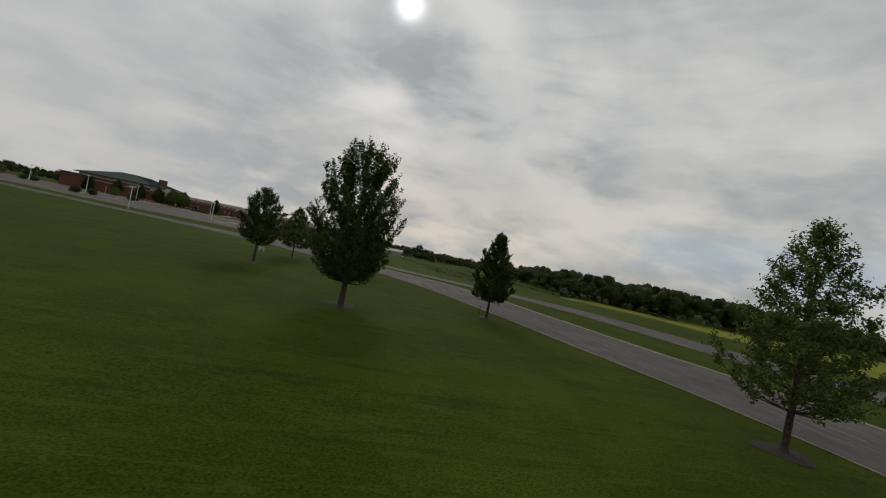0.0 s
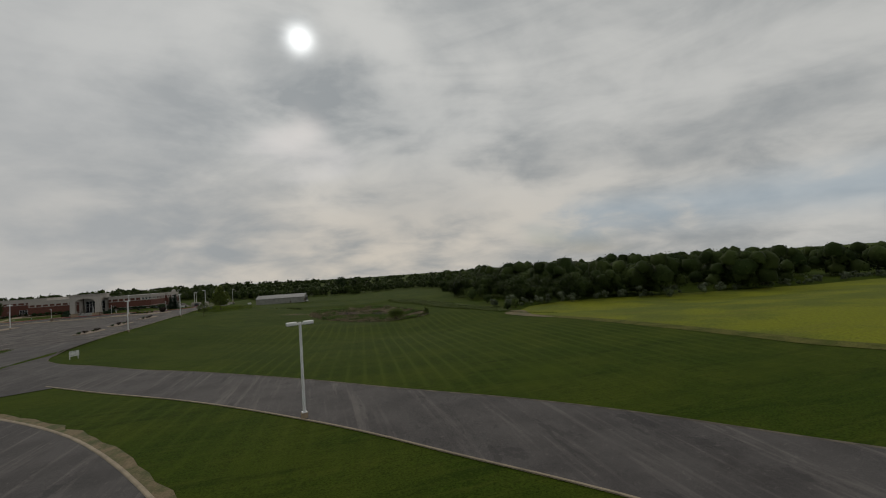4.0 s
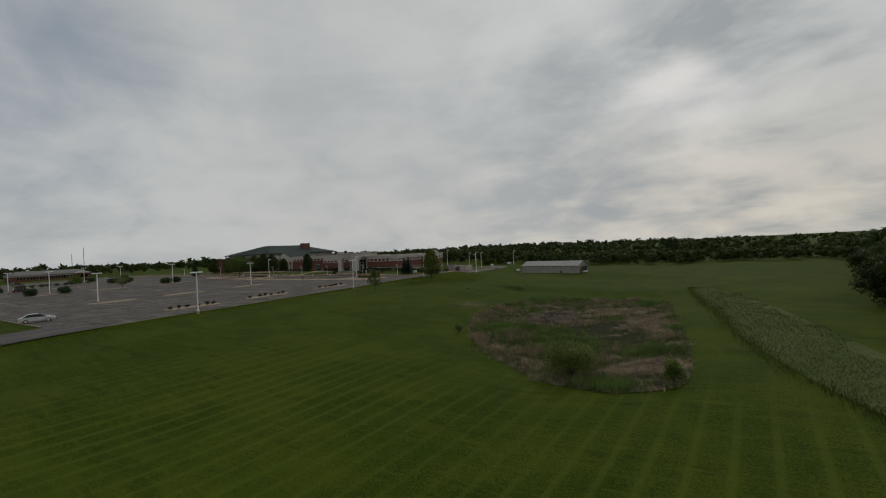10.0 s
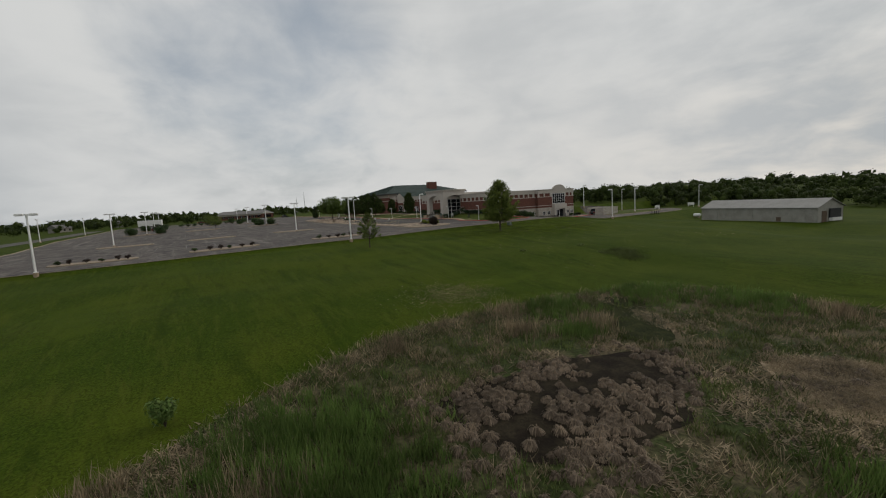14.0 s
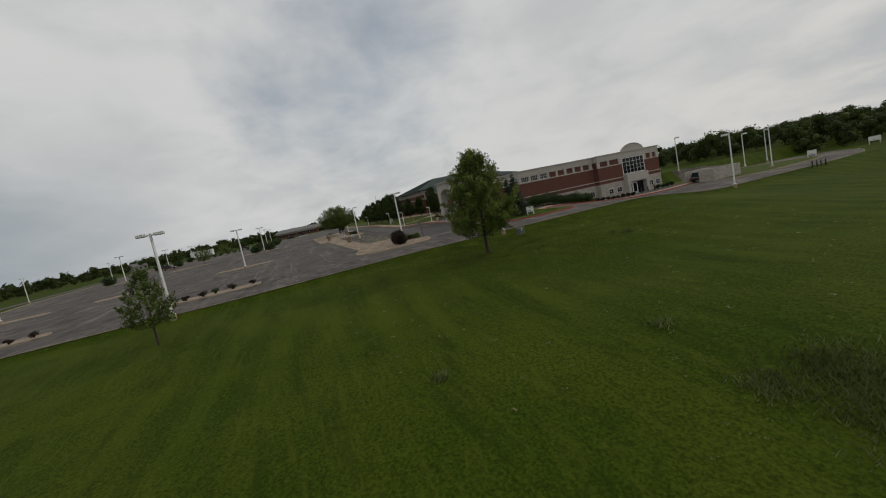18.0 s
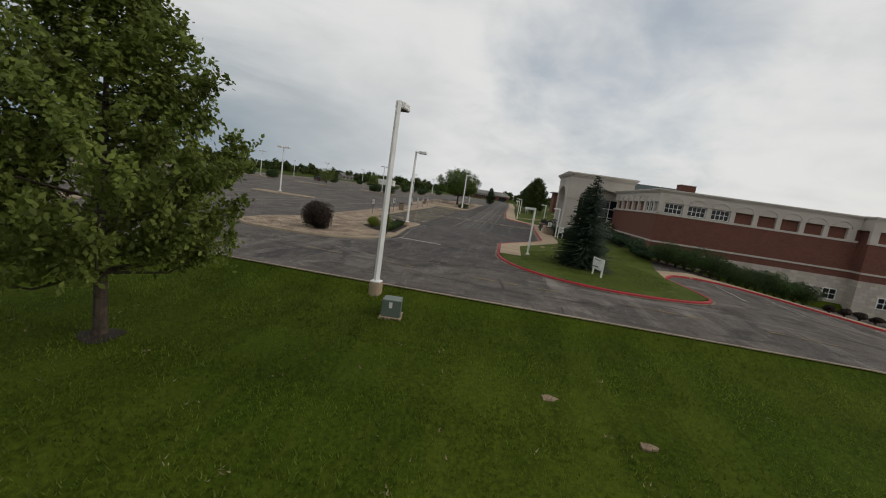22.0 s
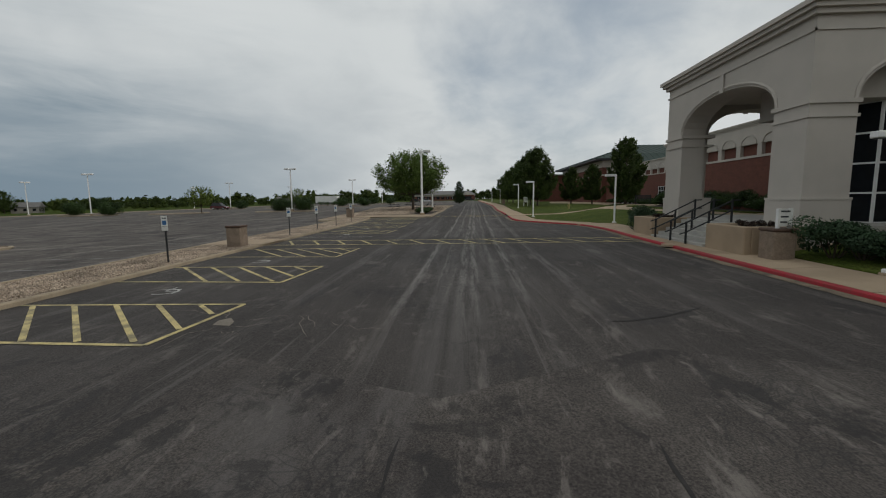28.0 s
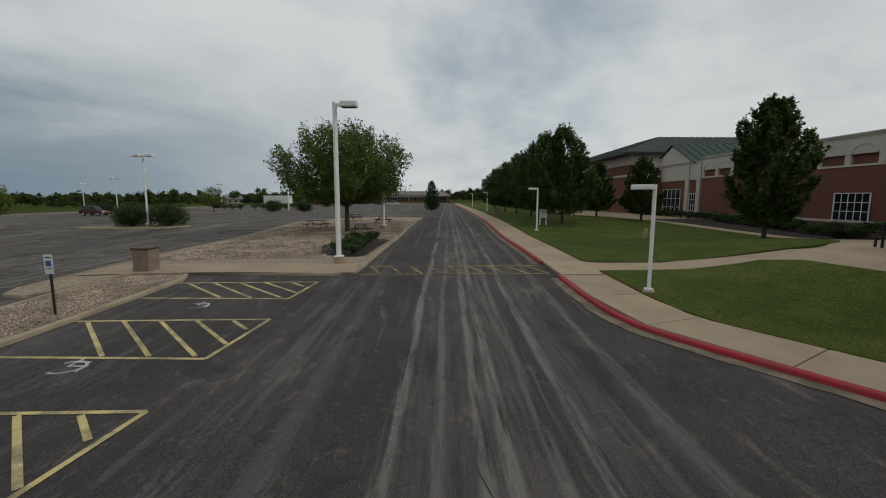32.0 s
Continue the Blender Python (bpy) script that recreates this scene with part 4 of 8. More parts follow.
OVAL = smooth_ring([(-2.5, -8.4), (-2.3, -4.6), (-1.6, -1.0), (-1.2, 1.0), (-3.2, 4.0), (-7, 7.0), (-13.5, 8.3), (-22, 7.5), (-34, 6.5), (-42, 4), (-52, -1), (-52, -7.6), (-30, -8.2)], 0.7)
sheet("lawn_oval", OVAL, "lawn", 0.17, 1.5, "close-cut green lawn with a curved edge", "lawn", drop=0.1)
sheet("lawn_far", [(-54, -7.4), (-150, -7.0), (-150, 12), (-90, 12), (-46, 3), (-54, -3)], "lawn", 0.17, 3.0, "green lawn under street trees", "lawn", drop=0.1)
WALK_BASE = [(54.3, -10.6), (48.0, -10.5)] + [(x, y + 0.2) for x, y in RED_LINE[3::3]] + [(-2.6, -10.2), (-60, -9.3), (-150, -8.8), (-150, 13), (-30, 16), (6, 14), (20.0, 3), (30, 3), (30, -4), (40, -4), (47, -7.4), (54.2, -9.1)]
sheet("walk_base", WALK_BASE, "concrete", 0.125, 2.5, "tan concrete pavement under the slabs", "pavement", drop=0.1)


def slabs(name, line, width, label, step=3.0):
    """Walk slabs along the kerb, each a piece with its own edges and a joint between."""
    root = empty(name, Matrix(), label, "pavement", kind="structure")
    n = max(1, round(sum(math.dist(a, b) for a, b in zip(line, line[1:])) / step))
    ks = resample(line, n + 1)
    ins = offset_line(ks, -width)
    for i in range(n):
        q = [Vector(ks[i]), Vector(ks[i + 1]), Vector(ins[i + 1]), Vector(ins[i])]
        c = sum(q, Vector((0, 0))) / 4
        q = [c + (p - c) * (1 - 0.02 / max(0.3, (p - c).length)) for p in q]
        bm = bmesh.new()
        lo = [bm.verts.new((p.x, p.y, height(p.x, p.y) + 0.10)) for p in q]
        hi = [bm.verts.new((p.x, p.y, height(p.x, p.y) + 0.165)) for p in q]
        bm.faces.new(hi)
        for k in range(4):
            bm.faces.new((lo[k], lo[(k + 1) % 4], hi[(k + 1) % 4], hi[k]))
        bmesh.ops.recalc_face_normals(bm, faces=bm.faces)
        part("slab", bm, "concrete", root)
    return root


sheet("lawn_strip", [(1.5, 1.1), (9.8, 1.8), (18.4, 2.1), (18.4, 2.9), (1.0, 2.2)], "lawn", 0.17, 1.5, "narrow green lawn before the wall bed", "lawn", drop=0.1)
sheet("bed_mid", [(2.7, 2.15), (19.8, 2.85), (19.8, 4.6), (2.6, 4.6)], "mulch", 0.17, 1.5, "dark mulch bed below the brick wall", "flower bed", drop=0.1)
sheet("bed_west", [(1.8, 3.8), (-1.4, 6.6), (-6, 9.5), (-13.5, 10.1), (-22, 9.4), (-31, 8.8), (-31, 16), (1.8, 16)], "mulch", 0.17, 1.5, "dark mulch bed below the west wing", "flower bed", drop=0.1)
slabs("walk_drive", [(54.2, -10.6)] + offset_line(RED_LINE, -0.18), 1.7, "tan concrete slab walk behind the red kerb")
slabs("walk_north", offset_line(NORTH_KERB[::-1], -0.18), 1.5, "tan concrete slab walk along the lower entrance")
slabs("walk_west", offset_line([(0.2, -10.4)] + RED_WEST, -0.18), 1.7, "long tan concrete slab walk behind the red kerb")

# ---- paint on the asphalt ----


def paint(name, segs, mat, label, width=0.1, lift=0.062):
    """Painted stripes, each a thin piece."""
    root = empty(name, Matrix(), label, "road marking", kind="structure")
    for (ax, ay), (bx, by) in segs:
        d = Vector((bx - ax, by - ay)).normalized()
        s = Vector((-d.y, d.x)) * width / 2
        n = max(1, int(math.dist((ax, ay), (bx, by)) / 2.4))
        a = [(ax + (bx - ax) * k / n, ay + (by - ay) * k / n) for k in range(n + 1)]
        strip("stripe", [(x + s.x, y + s.y) for x, y in a], [(x - s.x, y - s.y) for x, y in a], mat, lift, cols=1, parent=root)
    return root


def aisle(x0, x1, y0=-24.55, y1=-19.75):
    segs = [((x0, y0), (x0 - 0.1, y1 + 0.25)), ((x1, y0), (x1 + 0.15, y1)), ((x0 - 0.1, y1 + 0.25), (x1 + 0.15, y1))]
    n = 5
    for k in range(n):
        ya = y0 + (y1 - y0) * (k + 0.3) / n
        yb = min(y1, ya + 2.3)
        segs.append(((x0, min(ya, y1 + 0.1)), (x0 + (x1 - x0) * min(1, (yb - ya) / 2.3), yb)))
    return segs


for a0, a1 in ((0.9, 3.0), (5.35, 7.75), (10.1, 12.4), (14.85, 17.25), (25.2, 27.65), (30.1, 32.5), (35.1, 37.4)):
    paint("parking_aisle", aisle(a0, a1), "yellow", "faded yellow hatched aisle beside an accessible bay")
paint("bay_line", [((19.5, -24.5), (19.6, -20.1))], "white_line", "thin worn white bay line")


def crossing(x0, x1, y0, y1, mat, n):
    segs = [((x0, y0), (x0, y1)), ((x1, y0), (x1, y1))]
    for k in range(n):
        y = y0 + (y1 - y0) * (k + 0.25) / n
        segs.append(((x0, y), (x1, min(y1, y + (y1 - y0) / n * 0.75))))
    paint("crosswalk", segs, mat, "faded yellow hatched crosswalk over the drive", 0.13, 0.066)


crossing(21.65, 23.6, -24.5, -6.3, "yellow", 14)
crossing(-2.2, -0.5, -18.2, -10.5, "faint_yellow", 9)
paint("stop_line", [((53.9, -18.1), (54.2, -14.9))], "white_line", "worn white stop line across the lane", 0.25)
paint("lane_dashes", [((63.4, -20.7), (63.6, -18.6)), ((63.75, -16.8), (64.0, -14.7)), ((64.1, -11.8), (64.2, -9.4)), ((64.2, -8.7), (64.25, -7.6)), ((64.5, -4.6), (64.8, -1.5)), ((65, 1), (65.3, 3.5)), ((63, -27), (63.2, -24)), ((62.6, -34), (62.8, -31)), ((66, 6), (66, 9)), ((66, 14), (66, 17))], "faint_yellow", "broken yellow centre line, mostly worn off", 0.085, 0.064)
paint("bay_lines", [((52.0 + 0.5 * min(k, 5), 5.0 + 3.1 * k), (57.2, 4.4 + 3.1 * k)) for k in range(9)], "white_line", "worn white bay lines below the brick wing", 0.1, 0.047)
lotlines = []
for bx in (44, -2, -47):
    for k in range(14):
        yy = -92 + k * 4.6
        lotlines.append(((bx - 5, yy), (bx, yy)))
        lotlines.append(((bx, yy), (bx + 5, yy)))
for k in range(17):
    lotlines.append(((1 + k * 2.9, -32.4), (1 + k * 2.9, -27.7)))
paint("lot_lines", lotlines, "faint_white", "faint white bay lines over the car park", 0.1, 0.047)
cd = [Vector(p) for p in resample([((a[0] + b[0]) / 2, (a[1] + b[1]) / 2) for a, b in zip(resample(NEAR_L, 60), resample(NEAR_R, 60))], 120)]
paint("road_dashes", [((cd[i].x, cd[i].y), (cd[i].x + (cd[i + 1].x - cd[i].x) * 0.75, cd[i].y + (cd[i + 1].y - cd[i].y) * 0.75)) for i in range(4, 56, 2)], "faint_white", "broken pale lane line on the entrance road", 0.12, 0.06)


def wheelchair_mark(x, y, turn=0.0):
    root = empty("accessible_mark", pose(x, y, height(x, y) + 0.064, 0, 0, turn), "worn white wheelchair symbol painted on the asphalt", "road marking", "wheelchair symbols", "structure")
    bm = bmesh.new()
    ring_i, ring_o = [], []
    for k in range(14):
        a = math.radians(-120 + k * 20)
        ring_i.append(bm.verts.new((0.27 * math.cos(a), 0.27 * math.sin(a), 0)))
        ring_o.append(bm.verts.new((0.33 * math.cos(a), 0.33 * math.sin(a), 0)))
    for k in range(13):
        bm.faces.new((ring_i[k], ring_o[k], ring_o[k + 1], ring_i[k + 1]))
    for x0, y0, x1, y1 in ((-0.06, 0.05, 0.0, 0.5), (0.0, 0.22, 0.26, 0.28), (-0.02, 0.02, 0.3, 0.08), (0.3, -0.22, 0.36, 0.08)):
        bm.faces.new([bm.verts.new(p) for p in ((x0, y0, 0.001), (x1, y0, 0.001), (x1, y1, 0.001), (x0, y1, 0.001))])
    part("symbol", bm, "white_line", root)


for mx in (3.9, 8.3, 13.2, 18.3, 28.9, 33.8):
    wheelchair_mark(mx, -22.2, 90)

# ---- meadow, marsh, rough ground ----
sheet("meadow", [(157.2, -106), (160.4, -119), (161, -133), (161.4, -150), (163, -168), (176, -200), (190, -222), (330, -222), (330, -104), (272, -100), (225, -90), (184, -88), (168, -95)], "meadow", 0.035, 5.0, "unmown yellow-green meadow east of the mown field", "meadow")
sheet("meadow_edge", smooth_ring([(155.8, -105), (159.2, -119), (159.7, -134), (160.0, -150), (161.6, -168), (174.5, -199), (178.0, -198), (165, -168), (163.2, -149), (162.8, -133), (162.2, -119), (160.8, -108), (162, -101), (159, -100)], 2.0), "meadow_edge", 0.05, 3.0, "pale rough grass strip along the meadow's edge", "grass")
sheet("meadow_corner", smooth_ring([(155.6, -104.4), (157.4, -112), (159.3, -121), (160.9, -120), (160.2, -110), (163, -102), (160, -100)], 2.0), "soil", 0.075, 2.5, "bare tan soil at the meadow's corner", "soil")
MARSH = smooth_ring([(109.0, -46), (108.8, -57), (111.6, -65), (115.6, -71.6), (120.4, -77.6), (126.5, -82.4), (131, -86.4), (137, -88.2), (142, -85.8), (142.2, -78), (140.8, -62), (138.8, -45), (137.5, -31), (131, -26.6), (124, -27.4), (117, -29.2), (112, -33.5), (109.6, -39)], 2.5)
sheet("marsh", MARSH, "marsh", 0.06, 2.5, "overgrown dry pond bed of reeds and rough grass", "marsh")
sheet("ditch_bank", smooth_ring([(140.5, -18), (144, -45), (147, -70), (150.5, -85), (157, -100), (163, -97), (158.5, -84), (155.5, -68), (151.5, -45), (144.5, -19)], 3.0), "rough", 0.04, 3.0, "rough unmown bank beyond a shallow ditch", "grass")
sheet("mud_pool", smooth_ring([(117.8, -59.4), (119.4, -61.2), (121.8, -60.2), (123.6, -59.8), (125.8, -57.2), (125.2, -54.6), (125.9, -52.2), (123.6, -50.6), (123.9, -47.8), (121.6, -46.2), (119.8, -47.6), (119.2, -50.4), (117.9, -52.6), (118.4, -55.6)], 1.2), "mud", 0.085, 1.5, "dark wet mud among the reeds", "mud")

# ---- cracks and sealed patches in the asphalt ----
RC = random.Random(17)


def crack(pts, width, mat, lift, wobble=0.09):
    """A wandering dark crack of uneven width."""
    line = resample(smooth_line(pts), max(6, int(sum(math.dist(a, b) for a, b in zip(pts, pts[1:])) / 0.3)))
    lf, rt = [], []
    for i, (x, y) in enumerate(line):
        a, b = line[max(0, i - 1)], line[min(len(line) - 1, i + 1)]
        d = Vector((b[0] - a[0], b[1] - a[1])).normalized()
        k = RC.uniform(-wobble, wobble)
        w = width * RC.uniform(0.35, 1.2) * (0.25 if i in (0, len(line) - 1) else 1)
        x, y = x - d.y * k, y + d.x * k
        lf.append((x - d.y * w, y + d.x * w))
        rt.append((x + d.y * w, y - d.x * w))
    strip("crack", lf, rt, mat, lift, cols=1, parent=crack_root)


crack_root = empty("asphalt_cracks", Matrix(), "dark wandering cracks in the worn asphalt", "crack", kind="structure")
for pts in ([(61.7, -13.1), (61.56, -12.3), (61.46, -11.4)], [(62.9, -13.1), (63.05, -12.2), (62.94, -11.35), (62.6, -10.1), (62.2, -9.2), (62.0, -7.9)], [(67.0, -7.9), (67.7, -7.9), (68.2, -7.9)], [(66.2, -7.6), (65.8, -6.8), (66.0, -5.9), (66.3, -2.0)],
            [(67.2, -30), (66.9, -24), (67.0, -19), (66.7, -15.2)], [(58, -15.5), (52, -15.2), (46, -15.6), (40, -15.3)], [(49, -12.9), (44, -13.3), (40, -13.0)], [(65.3, -8.7), (64.9, -8.4), (64.2, -8.3)]):
    crack(pts, 0.018, "tar", 0.060, 0.04)
# broad sealed joint, and a cut patch beside it
crack([(65.3, -14.2), (65.37, -13.65), (65.41, -12.6), (65.62, -11.63), (65.69, -11.05), (65.69, -10.4), (65.78, -9.9), (65.9, -8.8)], 0.05, "tar", 0.061, 0.02)
crack([(65.66, -11.66), (65.98, -11.62), (66.3, -11.58)], 0.014, "tar", 0.063, 0.005)
crack([(66.3, -11.58), (66.29, -11.2), (66.27, -10.7), (66.25, -10.2)], 0.014, "tar", 0.063, 0.005)
sheet("cut_patch", [(65.72, -11.58), (66.26, -11.53), (66.22, -10.3), (65.78, -10.35)], "scuff", 0.057, 0.4, "dark rectangular patch cut into the asphalt", "road")
# tyre scuffs
for pts in ([(63.35, -10.5), (64.31, -10.31), (65.0, -10.23), (65.66, -10.17)], [(63.36, -10.62), (64.44, -10.38), (65.55, -10.25)], [(65.09, -12.95), (64.55, -12.67), (63.71, -12.41), (63.05, -12.17)], [(60.3, -7.95), (62.3, -8.1), (63.4, -8.11), (64.2, -8.09)], [(60.6, -8.15), (62.3, -8.28), (63.4, -8.3)]):
    crack(pts, 0.03, "scuff", 0.059, 0.012)
# pale open cracks spreading from the kerb
for k in range(11):
    a = RC.uniform(0, 2 * math.pi)
    x, y = 53.65 + RC.gauss(0, 0.25), -12.1 + RC.gauss(0, 0.2)
    ln = RC.uniform(0.4, 1.1)
    crack([(x, y), (x + ln * 0.5 * math.cos(a), y + ln * 0.4 * math.sin(a)), (x + ln * math.cos(a + 0.5), y + ln * 0.7 * math.sin(a + 0.5))], 0.008, "pale_crack", 0.063, 0.06)
for pts in ([(36.13, -19.27), (35.59, -19.52), (35.31, -19.4)], [(36.52, -18.9), (36.52, -18.46), (36.23, -18.19)], [(36.86, -19.0), (36.99, -18.54)], [(35.92, -19.38), (35.57, -20.06), (35.54, -20.56)], [(35.86, -17.95), (36.29, -17.75), (36.78, -17.48), (37.1, -17.3)], [(35.86, -17.95), (36.07, -17.67), (36.65, -17.33)],
            [(36.27, -17.18), (36.65, -16.7), (36.65, -16.45), (36.72, -16.09)], [(36.3, -19.0), (36.0, -18.6), (35.9, -18.1)], [(36.5, -19.1), (37.2, -19.5), (37.8, -19.4)]):
    crack(pts, 0.009, "pale_crack", 0.063, 0.09)
sheet("worn_hole", [(36.5, -19.3), (36.2, -19.35), (36.05, -19.2), (36.3, -19.0), (36.55, -18.95)], "pale_crack", 0.0635, 0.3, "small pale hole worn through the sealed asphalt", "road")
crack([(35.4, -10.1), (35.6, -10.5), (35.98, -11.11), (36.2, -11.66), (36.25, -12.15)], 0.04, "tar", 0.061, 0.03)
# network of fine cracks round the storm drain and down the worn lane


def crazing(x0, x1, y0, y1, n, width=0.0045):
    """Blocky fine cracks: jittered cells whose edges are drawn as thin dark lines."""
    step = 0.17
    nx_, ny_ = int((x1 - x0) / step), int((y1 - y0) / step)
    node = {(i, j): (x0 + (i + 0.5 * (j % 2) + RC.uniform(-0.3, 0.3)) * step, y0 + (j + RC.uniform(-0.3, 0.3)) * step) for i in range(nx_ + 1) for j in range(ny_ + 1)}
    verts, faces = [], []
    for (i, j), p in node.items():
        for q in ((i + 1, j), (i, j + 1)):
            if q not in node:
                continue
            u, v = (p[0] - (x0 + x1) / 2) / (x1 - x0) * 2, (p[1] - (y0 + y1) / 2) / (y1 - y0) * 2
            if u * u + v * v > 1.0 + RC.uniform(-0.6, 0.1) or RC.random() < 0.3 or noise.noise((p[0] * 0.9, p[1] * 0.9, 4.0)) < -0.12:
                continue
            d = Vector((node[q][0] - p[0], node[q][1] - p[1]))
            w = width * RC.uniform(0.4, 1.3)
            sx, sy = -d.y / d.length * w, d.x / d.length * w
            b = len(verts)
            for e, g in ((p, 1), (p, -1), (node[q], -1), (node[q], 1)):
                verts.append((e[0] + sx * g, e[1] + sy * g, height(e[0], e[1]) + n))
            faces.append((b, b + 1, b + 2, b + 3))
    mesh_part("crazing", verts, faces, "tar", crack_root)


crazing(61.4, 64.2, -17.2, -12.6, 0.0605)
crazing(44.0, 57.5, -14.9, -12.9, 0.0605)
# flat dark patch just north of the drain grate
sheet("tar_patch", [(61.3, -13.75), (61.18, -13.45), (61.5, -13.35), (61.95, -13.45), (61.92, -13.72)], "tar", 0.0635, 0.3, "small dark patch beside the storm drain", "road")
sheet("pothole_patch", smooth_ring([(59.5, -13.1), (59.52, -12.85), (59.62, -12.6), (59.7, -12.66), (59.82, -12.95), (59.66, -13.02)], 0.12), "tar", 0.0635, 0.3, "small dark tar patch in the drive's mouth", "road")
for k in range(14):
    x, y = RC.uniform(62, 68), RC.uniform(-60, 10)
    a = RC.choice((0.0, 1.57)) + RC.uniform(-0.35, 0.35)
    ln = RC.uniform(1.0, 4.5)
    pts = [(x, y), (x + ln * 0.5 * math.cos(a), y + ln * 0.5 * math.sin(a)), (x + ln * math.cos(a + 0.2), y + ln * math.sin(a + 0.2))]
    if max(p[0] for p in pts) < KERB_E - 0.4:
        crack(pts, 0.010, "tar", 0.054)
for k in range(16):
    x, y = RC.uniform(-12, 42), RC.uniform(-17.6, -11.5)
    a = RC.choice((0.0, 0.0, 1.57)) + RC.uniform(-0.3, 0.3)
    ln = RC.uniform(0.8, 3.2)
    crack([(x, y), (x + ln * 0.5 * math.cos(a), y + ln * 0.5 * math.sin(a)), (x + ln * math.cos(a - 0.25), y + ln * math.sin(a - 0.25))], 0.008, "tar", 0.06)
for k in range(60):
    x, y = RC.uniform(-30, 60), RC.uniform(-92, -32)
    ln = RC.uniform(4, 14)
    a = RC.choice((0.0, 1.57)) + RC.uniform(-0.2, 0.2)
    crack([(x, y), (x + ln * 0.5 * math.cos(a), y + ln * 0.5 * math.sin(a)), (x + ln * math.cos(a + 0.1), y + ln * math.sin(a + 0.1))], 0.04, "tar", 0.054, 0.2)
for i in range(6, 70, 4):
    a, b = resample(NEAR_L, 120)[i], resample(NEAR_R, 120)[i + RC.randint(0, 2)]
    f0, f1 = RC.uniform(0.03, 0.3), RC.uniform(0.5, 0.97)
    crack([(a[0] + (b[0] - a[0]) * f, a[1] + (b[1] - a[1]) * f) for f in (f0, (f0 + f1) / 2, f1)], 0.03, "tar", 0.06, 0.25)

# ---- light poles ----


def lamp_pole(x, y, heads=1, h=7.0, turn=0.0, base_r=0.12):
    z = height(x, y)
    root = empty("parking_lot_lamp", pose(x, y, z, 0, 0, turn), "tall square white steel parking lot lamp on a concrete base", "street lamp", "parking lot lamps")
    part("footing", tube([(0, 0, -0.3), (0, 0, 0.42)], [0.26, 0.26], 16), "concrete", root)
    part("base_plate", box(-0.2, -0.2, 0.42, 0.2, 0.2, 0.5, 0.03), "white", root)
    part("pole", tube([(0, 0, 0.5), (0, 0, h)], [base_r, base_r * 0.82], 4), "white", root)
    for k in range(heads):
        s = 1 if k == 0 else -1
        part("arm", box(0.02 * s, -0.05, h - 0.2, 0.28 * s, 0.05, h - 0.06), "white", root)
        bm = box(0.25 * s, -0.2, h - 0.22, 1.0 * s, 0.2, h + 0.04, 0.04)
        head = part("lamp_head", bm, "white", root)
        part("lens", box(0.34 * s, -0.15, h - 0.235, 0.92 * s, 0.15, h - 0.222), "darkmetal", head)
    return root


def walk_lamp(x, y, h=3.5, turn=270.0):
    root = empty("path_lamp", pose(x, y, height(x, y) + 0.1, 0, 0, turn), "slim white square path lamp with a flat side arm head", "street lamp", "path lamps")
    part("footing", tube([(0, 0, -0.3), (0, 0, 0.1)], [0.2, 0.2], 14), "concrete", root)
    part("base_plate", box(-0.12, -0.12, 0.1, 0.12, 0.12, 0.2, 0.02), "white", root)
    part("pole", tube([(0, 0, 0.2), (0, 0, h)], [0.066, 0.066], 4), "white", root)
    head = part("lamp_head", box(0.04, -0.12, h - 0.16, 0.72, 0.12, h, 0.02), "white", root)
    part("lens", box(0.16, -0.09, h - 0.175, 0.67, 0.09, h - 0.162), "darkmetal", head)
    return root


for px, py, hd, tn in ((68.7, -84.0, 2, 90), (68.8, -46.2, 2, 90), (68.75, -15.13, 1, 180), (68.7, 20.5, 1, 180), (44.6, -19.8, 1, 90),
                       (24.1, -44.8, 2, 90), (20.6, -82.2, 2, 90), (-2.6, -19.5, 1, 90), (-19.7, -19.7, 1, 90), (-25.8, -44.0, 2, 90), (-25, -79, 2, 90),
                       (-68, -45, 2, 90), (-68, -79, 2, 90), (-108, -45, 2, 90), (-108, -79, 2, 90), (141.3, -222.9, 2, 15), (111.2, -166.4, 2, 15), (63.5, -121.4, 2, 0),
                       (58.5, 45, 1, 0), (46.5, 56, 1, 0), (45, 65.5, 1, 0), (43, 41.3, 1, 0), (62, 74, 1, 0), (8, -113.5, 2, 0), (-40, -107, 2, 0), (-90, -104, 2, 0)):
    lamp_pole(px, py, hd, 7.2, tn)
for px, py in ((53.1, -8.6), (33.0, -4.35), (13.5, -4.2), (3.0, -8.2), (-17.3, -7.1), (-60, -6.2), (-95, -6.0)):
    walk_lamp(px, py)

# ---- trees ----


